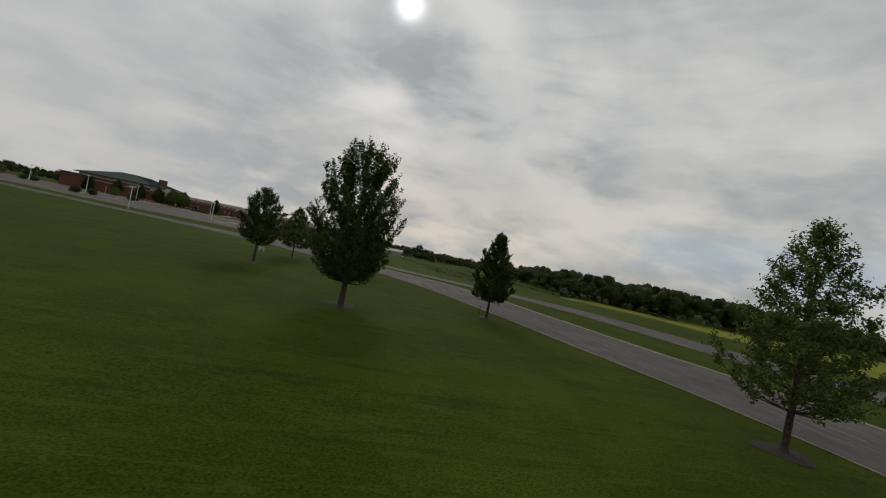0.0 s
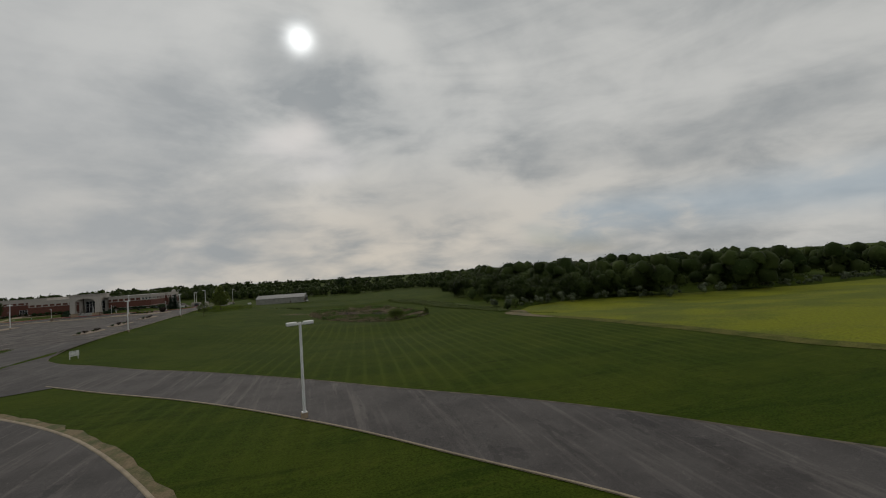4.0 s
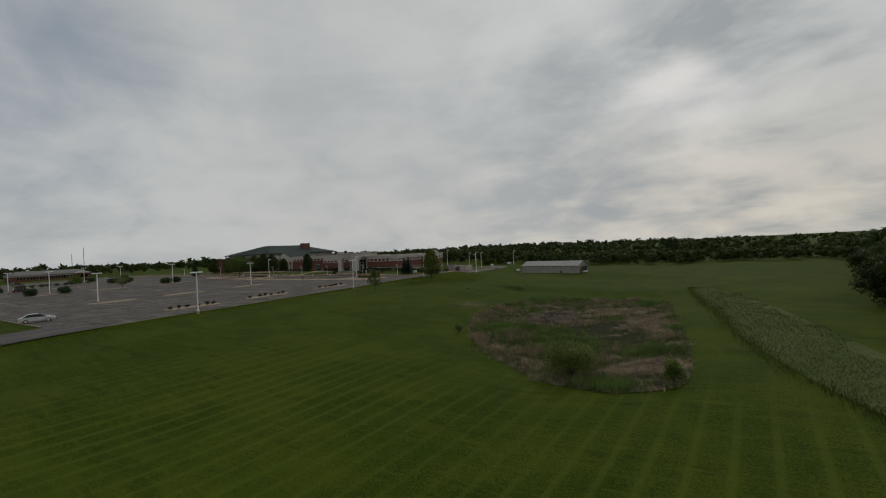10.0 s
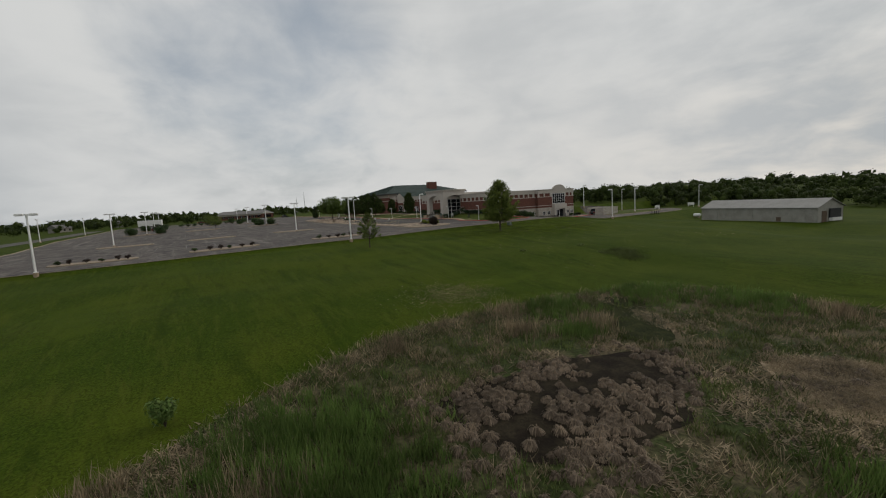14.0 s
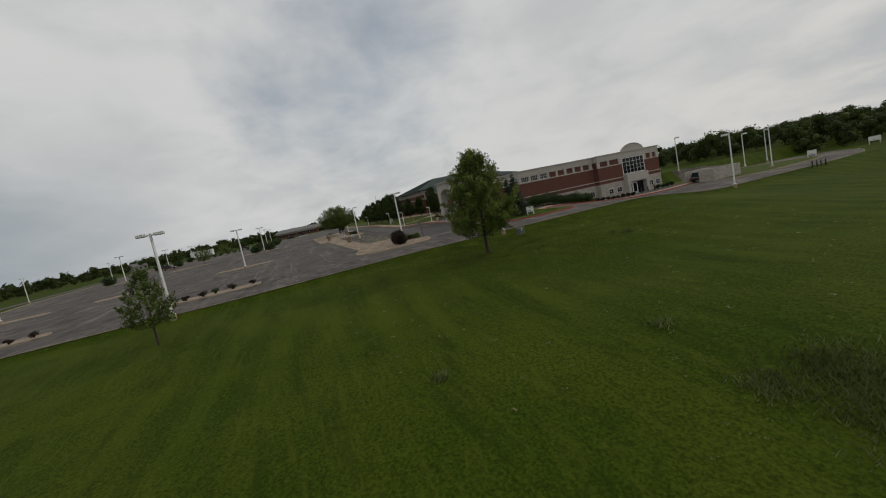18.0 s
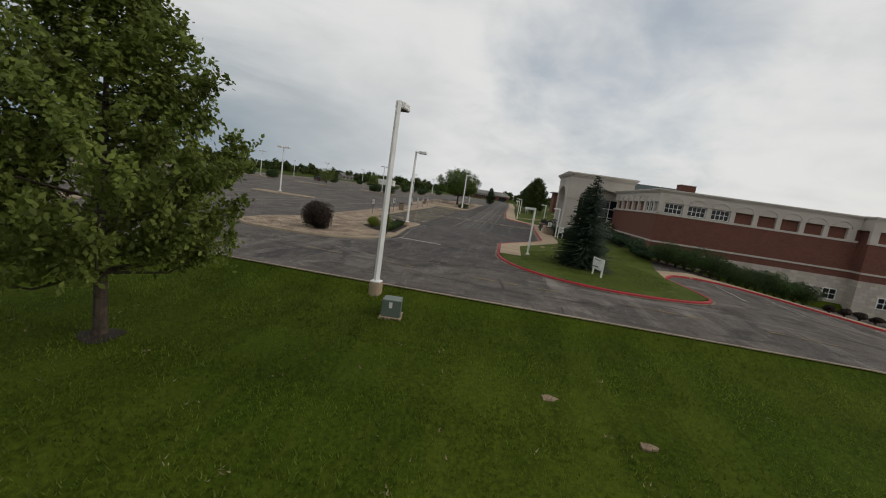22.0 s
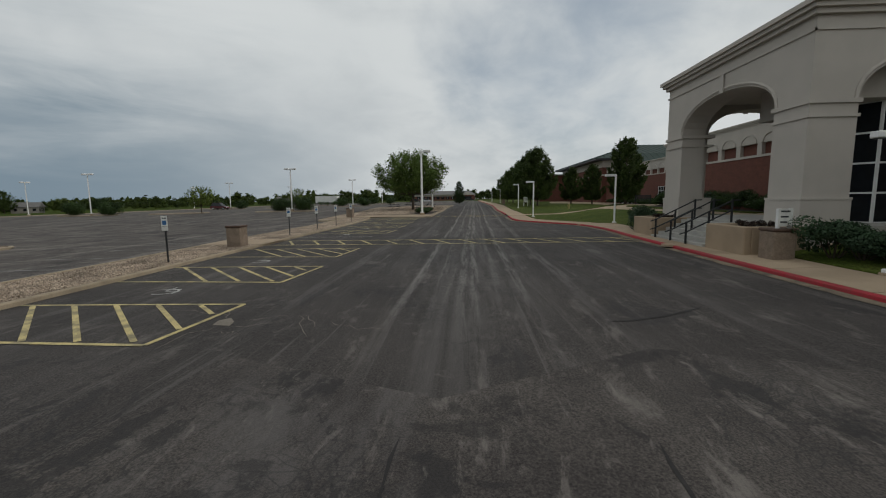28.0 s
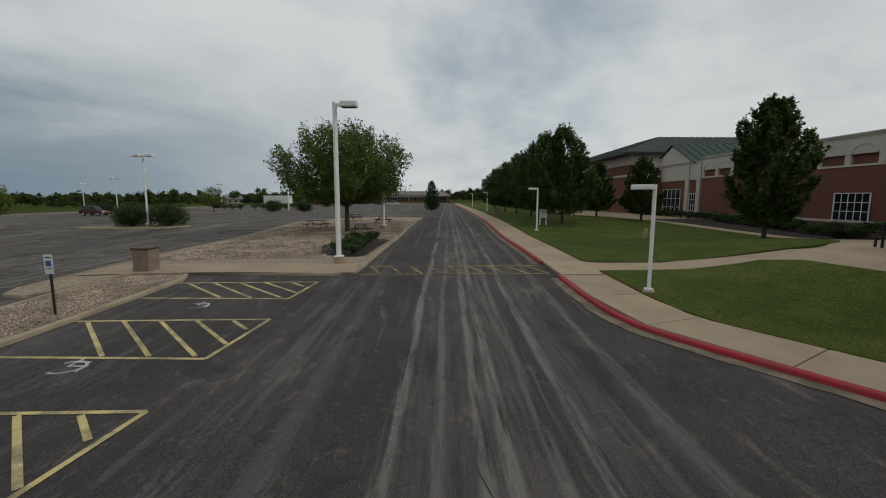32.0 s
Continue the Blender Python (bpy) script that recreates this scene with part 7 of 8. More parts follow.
# ---- greenhouse ----
gh = empty("greenhouse", pose(79.2, 41.4, -3.4, 0, 0, -14), "weathered grey greenhouse with a low pitched roof", "greenhouse")
L, Wd, eh, rh = 25.0, 7.5, 2.95, 4.6
part("side_wall", box(0, 0, 0, L, 0.12, eh), "poly", gh)
part("side_wall", box(0, Wd - 0.12, 0, L, Wd, eh), "poly", gh)
for xx in (0, L - 0.12):
    bm = bmesh.new()
    pr = [(0, 0), (Wd, 0), (Wd, eh), (Wd / 2, rh), (0, eh)]
    a = [bm.verts.new((xx, y, z)) for y, z in pr]
    b = [bm.verts.new((xx + 0.12, y, z)) for y, z in pr]
    bm.faces.new(a)
    bm.faces.new(b[::-1])
    for i in range(5):
        bm.faces.new((a[i], a[(i + 1) % 5], b[(i + 1) % 5], b[i]))
    bmesh.ops.recalc_face_normals(bm, faces=bm.faces)
    part("end_wall", bm, "poly", gh)
for s in (0, 1):
    bm = bmesh.new()
    y0, y1 = (-0.25, Wd / 2) if s == 0 else (Wd + 0.25, Wd / 2)
    vs = [bm.verts.new(p) for p in ((-0.3, y0, eh - 0.1), (L + 0.3, y0, eh - 0.1), (L + 0.3, y1, rh), (-0.3, y1, rh))]
    vt = [bm.verts.new(q.co + Vector((0, 0, 0.1))) for q in vs]
    bm.faces.new(vs)
    bm.faces.new(vt[::-1])
    for i in range(4):
        bm.faces.new((vs[i], vs[(i + 1) % 4], vt[(i + 1) % 4], vt[i]))
    bmesh.ops.recalc_face_normals(bm, faces=bm.faces)
    part("roof", bm, "polyroof", gh)
for k in range(13):
    part("rib", box(k * L / 12 - 0.05, -0.06, 0, k * L / 12 + 0.05, 0.0, eh - 0.12), "poly", gh)
part("door_panel", box(L, 1.2, 0, L + 0.08, 2.6, 2.2), "wood", gh)
part("end_vent", box(L, 3.2, 0.8, L + 0.3, 6.4, 2.6), "darkmetal", gh, "dark fan and vent unit on the end wall")
part("fan_housing", box(L, 3.4, 0.2, L + 0.6, 6.2, 0.8), "white", gh)
part("patch_panel", box(L * 0.7, -0.04, 0.1, L * 0.7 + 0.9, 0.0, 1.0), "wood", gh)
tank = empty("propane_tank", pose(75.2, 47.0, height(75.2, 47.0)), "small white propane tank beside the greenhouse", "tank")
part("body", tube([(-0.9, 0, 0.75), (-0.7, 0, 0.75), (0.7, 0, 0.75), (0.9, 0, 0.75)], [0.25, 0.45, 0.45, 0.25], 14), "white", tank)
for s in (-0.5, 0.5):
    part("foot", box(s - 0.08, -0.3, 0, s + 0.08, 0.3, 0.42), "concrete", tank)

# ---- things along the way ----
tf = empty("transformer_box", pose(70.35, -14.0, height(70.35, -14.0), 0, 0, 8), "grey-green pad-mounted transformer box on a concrete pad", "transformer")
part("pad", box(-0.42, -0.38, -0.2, 0.42, 0.38, 0.05, 0.02), "concrete", tf)
part("tank", box(-0.33, -0.31, 0.05, 0.015, 0.31, 0.62, 0.02), "transformer", tf)
hood = part("hood", box(0.026, -0.325, 0.05, 0.34, 0.325, 0.635, 0.02), "transformer", tf)
part("label_plate", box(0.341, -0.08, 0.36, 0.345, 0.03, 0.56), "sign", hood, "white warning label")
part("lid_seam", box(0.012, -0.32, 0.56, 0.03, 0.32, 0.63), "darkmetal", tf)
part("bolt", tube([(0.2, -0.32, 0.44), (0.2, -0.345, 0.44)], [0.02, 0.02], 8), "darkmetal", tf)


for bx, by in ((68.75, 37.0), (68.8, 38.0), (68.85, 38.9), (68.95, 39.8)):
    post = empty("roadside_post", pose(bx, by, height(bx, by)), "short dark steel post at the road edge", "bollard", "roadside posts")
    part("shaft", tube([(0, 0, -0.2), (0, 0, 0.95)], [0.08, 0.08], 10), "darkmetal", post)
    part("cap", tube([(0, 0, 0.95), (0, 0, 1.02)], [0.09, 0.03], 10), "darkmetal", post)


def litter_bin(x, y):
    b = empty("litter_bin", pose(x, y, height(x, y) + 0.12), "square tan aggregate litter bin with a brown lid", "litter bin", "litter bins")
    part("body", box(-0.34, -0.34, 0, 0.34, 0.34, 0.92, 0.03), "bin", b)
    part("lid", box(-0.37, -0.37, 0.92, 0.37, 0.37, 1.02, 0.03), "bin_lid", b)
    part("opening", box(-0.15, -0.15, 1.02, 0.15, 0.15, 1.025), "darkmetal", b)


for bx, by in ((24.5, -25.5), (-1.2, -27.2), (30.0, -4.9), (-1.9, 7.6), (-40, -7.2)):
    litter_bin(bx, by)


def accessible_sign(x, y):
    s = empty("parking_sign", pose(x, y, height(x, y) + 0.1, 0, 0, 0), "blue and white accessible parking sign on a dark post", "sign", "accessible parking signs")
    part("post", box(-0.025, -0.02, -0.2, 0.025, 0.02, 1.72), "darkmetal", s)
    pl = part("plate", box(0.026, -0.12, 1.32, 0.036, 0.12, 1.7, 0.004), "sign", s)
    part("blue_panel", box(0.0365, -0.075, 1.38, 0.039, 0.075, 1.53), "blue", pl)
    part("text_bar", box(0.0365, -0.08, 1.6, 0.039, 0.08, 1.635), "ink", pl)
    part("lower_plate", box(0.026, -0.12, 1.17, 0.036, 0.12, 1.3, 0.004), "sign", s)


for sx in (38.2, 29.3, 18.8, 14.05, 9.6, 5.0):
    accessible_sign(sx, -25.4)


def board_sign(x, y, w, h, clear, turn, label, bars=4, mat="sign"):
    s = empty("board_sign", pose(x, y, height(x, y) + 0.1, 0, 0, turn), label, "sign")
    for k in (-1, 1):
        part("post", box(k * w * 0.42 - 0.04, -0.04, -0.3, k * w * 0.42 + 0.04, 0.04, clear + h), "white", s)
    bd = part("board", box(-w / 2, -0.065, clear, w / 2, -0.041, clear + h, 0.005), mat, s)
    for k in range(bars):
        part("text_bar", box(-w * 0.36, -0.072, clear + h * (0.2 + 0.6 * k / max(1, bars - 1)), w * (0.12 + 0.08 * (k % 3)), -0.066, clear + h * (0.2 + 0.6 * k / max(1, bars - 1)) + (0.05 if bars < 4 else 0.022)), "ink", bd)


board_sign(57.9, -4.65, 1.3, 0.7, 0.45, 15, "low white direction sign board on two posts in the lawn", 2)
board_sign(34.4, -4.0, 0.62, 0.7, 0.72, 100, "white notice board on two white posts beside the walk", 7)
board_sign(-22.5, -5.3, 0.7, 0.8, 0.7, 95, "white notice board on two white posts beside the walk", 4)
board_sign(73.6, -117.0, 1.5, 0.85, 0.35, 60, "white board sign on posts beside the entrance road", 2)
board_sign(47.6, -105.4, 1.9, 1.1, 0.35, 70, "white board sign on the car park verge", 2)
board_sign(61.5, -170.0, 1.1, 0.6, 0.35, 40, "small white board sign on the tree lawn", 2)
board_sign(57.5, 58, 1.6, 0.8, 0.5, 60, "white board sign on the north island", 1)
board_sign(59.5, 74, 2.2, 0.9, 0.5, 60, "white board sign beside the north road", 1)
board_sign(30.2, -4.9, 0.45, 0.55, 1.1, 95, "small white no parking sign by the steps", 3)
st = empty("stop_sign", pose(53.5, -19.2, height(53.5, -19.2) + 0.1, 0, 0, 200), "weathered grey back of a stop sign on a leaning dark post", "sign")
part("post", tube([(0.0, 0, -0.2), (0.22, 0, 2.3)], [0.035, 0.035], 6), "darkmetal", st)
bm = bmesh.new()
bmesh.ops.create_cone(bm, cap_ends=True, segments=8, radius1=0.38, radius2=0.38, depth=0.02, matrix=pose(0.2, 0.05, 2.0, 90, 22.5, 0))
part("octagon_plate", bm, "transformer", st)
sp_ = empty("lane_sign", pose(63.5, -135.5, height(63.5, -135.5), 0, 0, 30), "narrow white lane sign on a dark post at the junction", "sign")
part("post", tube([(0, 0, -0.2), (0, 0, 2.6)], [0.04, 0.04], 6), "darkmetal", sp_)
part("plate", box(-0.28, -0.06, 1.75, 0.28, -0.042, 2.5, 0.005), "sign", sp_)
part("lower_plate", box(-0.22, -0.06, 1.35, 0.22, -0.042, 1.7, 0.005), "ink", sp_)


def bench(x, y, turn):
    b = empty("bench", pose(x, y, height(x, y) + 0.16, 0, 0, turn), "dark green steel slat bench on a small pad", "bench", "benches")
    for k in range(4):
        part("seat_slat", box(-0.75, -0.2 + k * 0.12, 0.42, 0.75, -0.11 + k * 0.12, 0.45), "darkmetal", b)
    for k in range(4):
        part("back_slat", box(-0.75, 0.28, 0.52 + k * 0.11, 0.75, 0.31, 0.6 + k * 0.11), "darkmetal", b)
    for s in (-0.68, 0.68):
        part("leg", box(s - 0.03, -0.2, 0, s + 0.03, -0.12, 0.42), "darkmetal", b)
        part("leg", box(s - 0.03, 0.22, 0, s + 0.03, 0.31, 0.95), "darkmetal", b)
        part("armrest", box(s - 0.03, -0.2, 0.62, s + 0.03, 0.28, 0.66), "darkmetal", b)


bench(41.65, -3.7, 338)
bench(-0.1, 3.3, 250)


def picnic_table(x, y, turn):
    b = empty("picnic_table", pose(x, y, height(x, y) + 0.13, 0, 0, turn), "dark picnic table with two benches under the locust tree", "table", "picnic tables")
    part("tabletop", box(-0.9, -0.38, 0.72, 0.9, 0.38, 0.77, 0.01), "darkmetal", b)
    for s in (-1, 1):
        part("bench_board", box(-0.9, s * 0.72 - 0.14, 0.43, 0.9, s * 0.72 + 0.14, 0.47, 0.01), "darkmetal", b)
        part("frame_leg", tube([(s * 0.6, -0.75, 0), (s * 0.6, -0.2, 0.72)], [0.03, 0.03], 6), "darkmetal", b)
        part("frame_leg", tube([(s * 0.6, 0.75, 0), (s * 0.6, 0.2, 0.72)], [0.03, 0.03], 6), "darkmetal", b)
        part("cross_bar", box(s * 0.6 - 0.03, -0.8, 0.38, s * 0.6 + 0.03, 0.8, 0.43), "darkmetal", b)


for px, py, pt in ((-16, -21, 20), (-20, -25.5, 80), (-25, -20.5, 10), (-28, -24, 60)):
    picnic_table(px, py, pt)
hy = empty("hydrant", pose(-10.8, -1.5, height(-10.8, -1.5) + 0.16), "small faded yellow fire hydrant standing in the lawn", "hydrant")
part("body", tube([(0, 0, 0), (0, 0, 0.55), (0, 0, 0.66), (0, 0, 0.72)], [0.12, 0.12, 0.09, 0.03], 12), "hydrant", hy)
for s in (-1, 1):
    part("outlet", tube([(0, s * 0.1, 0.42), (0, s * 0.2, 0.42)], [0.05, 0.05], 8), "hydrant", hy)
dr = empty("storm_drain", pose(61.57, -14.05, height(61.57, -14.05) + 0.062, 0, 0, -6), "slotted iron storm drain grate set into crazed asphalt", "drain", kind="structure")
# flat dark sheet paints the shade of the pit between the bars
part("well", box(-0.29, -0.25, 0, 0.29, 0.25, 0.003), "mud", dr)
for s_ in (-1, 1):
    part("frame_bar", box(-0.31, 0.25 * s_ - 0.02, 0, 0.31, 0.25 * s_ + 0.02, 0.012), "rust", dr)
    part("frame_bar", box(0.29 * s_ - 0.02, -0.23, 0, 0.29 * s_ + 0.02, 0.23, 0.012), "rust", dr)
for k in range(9):
    part("bar", box(-0.27, -0.216 + k * 0.05, 0.004, 0.27, -0.19 + k * 0.05, 0.011), "rust", dr)
for mx, my, mr in ((45.6, -5.8, 0.3), (43.6, -4.5, 0.26), (46.1, -6.9, 0.2), (26, -6.3, 0.3), (-6, -25, 0.4)):
    mh = empty("manhole", pose(mx, my, height(mx, my) + 0.17), "round pale concrete manhole cover in the ground", "manhole")
    part("cover", tube([(0, 0, -0.05), (0, 0, 0.03)], [mr, mr], 20), "concrete", mh)
sh = empty("refuse_enclosure", Matrix(), "pale concrete block refuse enclosure beside the lower road", "enclosure")
for x0, y0, x1, y1 in ((51.0, 33.0, 51.2, 38.5), (54.6, 32.0, 57.4, 32.2), (57.2, 32.2, 57.4, 38.5), (51.2, 38.3, 57.2, 38.5), (54.6, 32.2, 54.8, 35.0)):
    part("wall", box(x0, y0, -2.2, x1, y1, 0.75), "stone", sh)


def car(x, y, turn, mat, label, suv=False):
    c = empty("car", pose(x, y, height(x, y) + 0.06, 0, 0, turn), label, "car")
    h = 1.72 if suv else 1.45
    low = [(-2.3, 0.35), (-2.3, 0.8), (-2.1, 0.95), (-1.5, 1.0), (1.2, 0.92), (2.1, 0.78), (2.3, 0.6), (2.3, 0.35)]
    cab = [(-2.0 if suv else -1.75, 0.98), (-1.75 if suv else -1.0, h), (0.25, h), (1.15, 0.93)]

    def extrude(prof, half, inset):
        bm = bmesh.new()
        rows = [[bm.verts.new((px, s * (half - (inset if pz > 1.1 else 0)), pz)) for px, pz in prof] for s in (-1, 1)]
        bm.faces.new(rows[0])
        bm.faces.new(rows[1][::-1])
        n = len(prof)
        for i in range(n):
            j = (i + 1) % n
            bm.faces.new((rows[0][i], rows[1][i], rows[1][j], rows[0][j]))
        bmesh.ops.recalc_face_normals(bm, faces=bm.faces)
        bmesh.ops.bevel(bm, geom=bm.edges[:], offset=0.05, segments=2, affect='EDGES')
        return bm
    part("body", extrude(low, 0.9, 0), mat, c)
    part("cabin", extrude(cab, 0.82, 0.14), "glass", c, "dark glazed cabin")
    part("roof", box(cab[1][0] + 0.1, -0.62, h - 0.02, cab[2][0] - 0.05, 0.62, h + 0.03, 0.02), mat, c)
    for wx in (-1.4, 1.4):
        for s in (-1, 1):
            w = part("wheel", tube([(wx, s * 0.72, 0.33), (wx, s * 0.9, 0.33)], [0.33, 0.33], 18), "rubber", c)
            part("rim", tube([(wx, s * 0.895, 0.33), (wx, s * 0.915, 0.33)], [0.2, 0.2], 12), "silver", w)
    for s in (-1, 1):
        part("headlight", box(2.2, s * 0.78 - 0.14, 0.6, 2.31, s * 0.78 + 0.1, 0.74), "sign", c)
        part("tail_light", box(-2.31, s * 0.72 - 0.14, 0.66, -2.24, s * 0.72 + 0.14, 0.84), "lamp_red", c)


car(46.6, -99.3, 80, "silver", "silver saloon car parked by the car park exit")
car(-60.4, -77.4, 85, "maroon", "dark red sport utility car parked far across the lot", True)
car(53.0, 35.0, 90, "black", "black car parked beside the refuse enclosure", True)
for k, (cx, cy, mt) in enumerate(((-150, -13, "black"), (-120, -30, "silver"), (-135, -36, "black"), (-145, -60, "maroon"))):
    car(cx, cy, 90, mt, "parked car far off at the end of the lot")

# ---- distance: far college hall, houses ----
fh = empty("far_hall", pose(-215, 0, height(-215, -26)), "long brick college hall with a pale frieze and grey roof", "building")
part("wall", box(-22, -46, -0.5, 0, -9, 3.4), "brick", fh)
part("frieze", box(-22.1, -46.1, 2.5, 0.1, -8.9, 3.5), "stucco", fh, "pale stucco frieze")
bm = bmesh.new()
lo = [bm.verts.new(p) for p in ((-23, -47, 3.5), (1.2, -47, 3.5), (1.2, -8, 3.5), (-23, -8, 3.5))]
hi = [bm.verts.new(p) for p in ((-11, -43, 6.0), (-11, -12, 6.0))]
for q in ((lo[0], lo[1], hi[0]), (lo[1], lo[2], hi[1], hi[0]), (lo[2], lo[3], hi[1]), (lo[3], lo[0], hi[0], hi[1]), (lo[3], lo[2], lo[1], lo[0])):
    bm.faces.new(q)
bmesh.ops.recalc_face_normals(bm, faces=bm.faces)
part("roof", bm, "shingle", fh)
for k in range(9):
    y = -44.6 + k * 3.0
    wd = part("window", box(0.0, y, 0.7, 0.06, y + 2.0, 2.4), "glass", fh)
    part("mullion", box(0.06, y + 0.95, 0.7, 0.1, y + 1.05, 2.4), "white", wd)
part("porch", box(0.12, -17.5, -0.5, 3.0, -9.4, 3.2), "brick", fh)
bm = bmesh.new()
pr = [(-18, 3.2), (-8.9, 3.2), (-13.45, 5.0)]
a = [bm.verts.new((0.2, py, pz)) for py, pz in pr]
b = [bm.verts.new((3.4, py, pz)) for py, pz in pr]
bm.faces.new(a)
bm.faces.new(b[::-1])
for i in range(3):
    bm.faces.new((a[i], a[(i + 1) % 3], b[(i + 1) % 3], b[i]))
bmesh.ops.recalc_face_normals(bm, faces=bm.faces)
part("gable", bm, "stucco", fh, "pale stucco gable")
part("porch_window", box(3.0, -16, 0.4, 3.06, -11, 2.4), "glass", fh)


def house(x, y, w, d, turn, seed):
    h = empty("house", pose(x, y, height(x, y), 0, 0, turn), "small pale single-storey house with a grey pitched roof", "house", "far houses")
    part("wall", box(-w / 2, -d / 2, -0.5, w / 2, d / 2, 3.0), "siding", h)
    bm = bmesh.new()
    pr = [(-d / 2 - 0.5, 2.9), (d / 2 + 0.5, 2.9), (0, 5.2)]
    a = [bm.verts.new((-w / 2 - 0.4, py, pz)) for py, pz in pr]
    b = [bm.verts.new((w / 2 + 0.4, py, pz)) for py, pz in pr]
    bm.faces.new(a)
    bm.faces.new(b[::-1])
    for i in range(3):
        bm.faces.new((a[i], a[(i + 1) % 3], b[(i + 1) % 3], b[i]))
    bmesh.ops.recalc_face_normals(bm, faces=bm.faces)
    part("roof", bm, "shingle", h)
    for k in range(3):
        part("window", box(-w / 3 + k * w / 3 - 0.6, -d / 2 - 0.04, 1.0, -w / 3 + k * w / 3 + 0.6, -d / 2, 2.2), "glass", h)
        part("window", box(w / 2, -d / 3 + k * d / 3 - 0.5, 1.0, w / 2 + 0.04, -d / 3 + k * d / 3 + 0.5, 2.2), "glass", h)


for k, (hx, hy_) in enumerate(((-22, -222), (-52, -216), (-64, -214), (-80, -212), (-99, -226), (-125, -226), (-146, -224), (-240, -140), (-282, -112))):
    house(hx, hy_, 10, 7, 20 * k, k)
shed = empty("white_trailer", pose(-170, -86, height(-170, -86), 0, 0, 80), "long white site trailer beyond the car park", "trailer")
part("body", box(-6, -1.5, 0.6, 6, 1.5, 4.0, 0.05), "sign", shed)
part("skirt", box(-5.9, -1.4, 0, 5.9, 1.4, 0.6), "shingle", shed)
for mx, my, mh in ((-635, 118, 38), (-638, 105, 29)):
    ms = empty("radio_mast", pose(mx, my, 0), "thin lattice radio mast on the horizon", "mast")
    part("mast", tube([(0, 0, 0), (0, 0, mh)], [0.5, 0.25], 4), "transformer", ms)

# ---- woods and hedgerows ----


def lumps(cs, rs, rng):
    """Rounded uneven masses of foliage, one round each centre."""
    ring = [(math.cos(q * math.pi / 3.5), math.sin(q * math.pi / 3.5)) for q in range(7)]
    unit = np.array([(0, 0, 1)] + [(c * r, s * r, z) for r, z in ((0.7, 0.7), (1.0, 0.1), (0.8, -0.6)) for c, s in ring])
    tri = [(0, 1 + q, 1 + (q + 1) % 7, 1 + (q + 1) % 7) for q in range(7)]
    quad = [(1 + k * 7 + q, 8 + k * 7 + q, 8 + k * 7 + (q + 1) % 7, 1 + k * 7 + (q + 1) % 7) for k in range(2) for q in range(7)]
    m = len(cs)
    v = unit[None] * np.array(rs)[:, None, None] * rng.uniform(0.72, 1.2, (m, len(unit), 1)) + np.array(cs)[:, None]
    f3 = (np.array([t[:3] for t in tri])[None] + (np.arange(m) * len(unit))[:, None, None]).reshape(-1, 3)
    f4 = (np.array(quad)[None] + (np.arange(m) * len(unit))[:, None, None]).reshape(-1, 4)
    return v.reshape(-1, 3), f3, f4


def woods(name, spots, label, mat, per, leaf, seed, mass=0.57):
    """Many small trees and bushes as one leafy mass: spots of (x, y, height, width)."""
    rng = np.random.default_rng(seed)
    vs, ac, ar = [], [], []
    for x, y, h, w in spots:
        m = 6
        z = height(x, y)
        cs = [(x + rng.uniform(-0.3, 0.3) * w, y + rng.uniform(-0.3, 0.3) * w, z + h * rng.uniform(0.2, 0.8)) for _ in range(m)]
        rs = [min(w, h) * rng.uniform(0.2, 0.34) for _ in range(m)]
        v, f = leaf_cloud(cs, [r * 1.04 for r in rs], per, leaf * (0.6 + 0.4 * h / 8), rng, 0.9, 0.9)
        vs.append(v)
        ac += cs
        ar += [r * mass for r in rs]
    root = empty(name, Matrix(), label, "woods", kind="stuff")
    v = np.concatenate(vs)
    fast_mesh("leaves", v, np.arange(len(v)).reshape(-1, 4), mat, root)
    v, f3, f4 = lumps(ac, ar, rng)
    f = np.concatenate([np.concatenate([f3, f3[:, 2:]], 1)[:0], f4])
    ob = mesh_part("foliage_mass", [tuple(p) for p in v], [tuple(int(q) for q in t) for t in f3] + [tuple(int(q) for q in t) for t in f4], mat, root, smooth=True)
    return root


R = random.Random(11)


def fill(x0, x1, y0, y1, n, h0, h1, ok=lambda x, y: True):
    out = []
    while len(out) < n:
        x, y = R.uniform(x0, x1), R.uniform(y0, y1)
        if ok(x, y):
            h = R.uniform(h0, h1)
            out.append((x, y, h, h * R.uniform(0.8, 1.25)))
    return out


def in_east(x, y):
    return x > 167 + 0.18 * max(0, y + 40) - 4 * math.sin(y * 0.11) and not (x > 165 and y < -92 - 0.05 * (x - 184))


woods("woods_near", fill(160, 215, -92, 70, 180, 5.0, 9.4, in_east), "dense dark green scrub woods beyond the bank", "woods", 2400, 0.19, 21, 0.55)
woods("woods_east", fill(195, 330, -112, 120, 260, 11, 15, in_east), "dense dark green woods east of the bank", "woods", 700, 0.26, 22, 0.82)
woods("woods_meadow", [(x, -91 - 0.055 * (x - 184) + R.uniform(-3, 4), R.uniform(2.0, 4.2), R.uniform(2.5, 4.5)) for x in range(160, 330, 4)], "grey-green bushes along the meadow's north edge", "woods_pale", 420, 0.16, 23)
woods("woods_north", fill(-40, 210, 60, 150, 420, 4.6, 7.4, lambda x, y: (y > 74 + 0.25 * max(0, x - 45) and (x < 66 or x > 112 or y > 92)) or (x < 36 and y > 60)), "dark green woods north of the college", "woods", 420, 0.27, 24)
woods("woods_north_far", fill(-300, 420, 150, 330, 300, 7, 11), "dark green woods on the northern rise", "woods", 160, 0.6, 25)
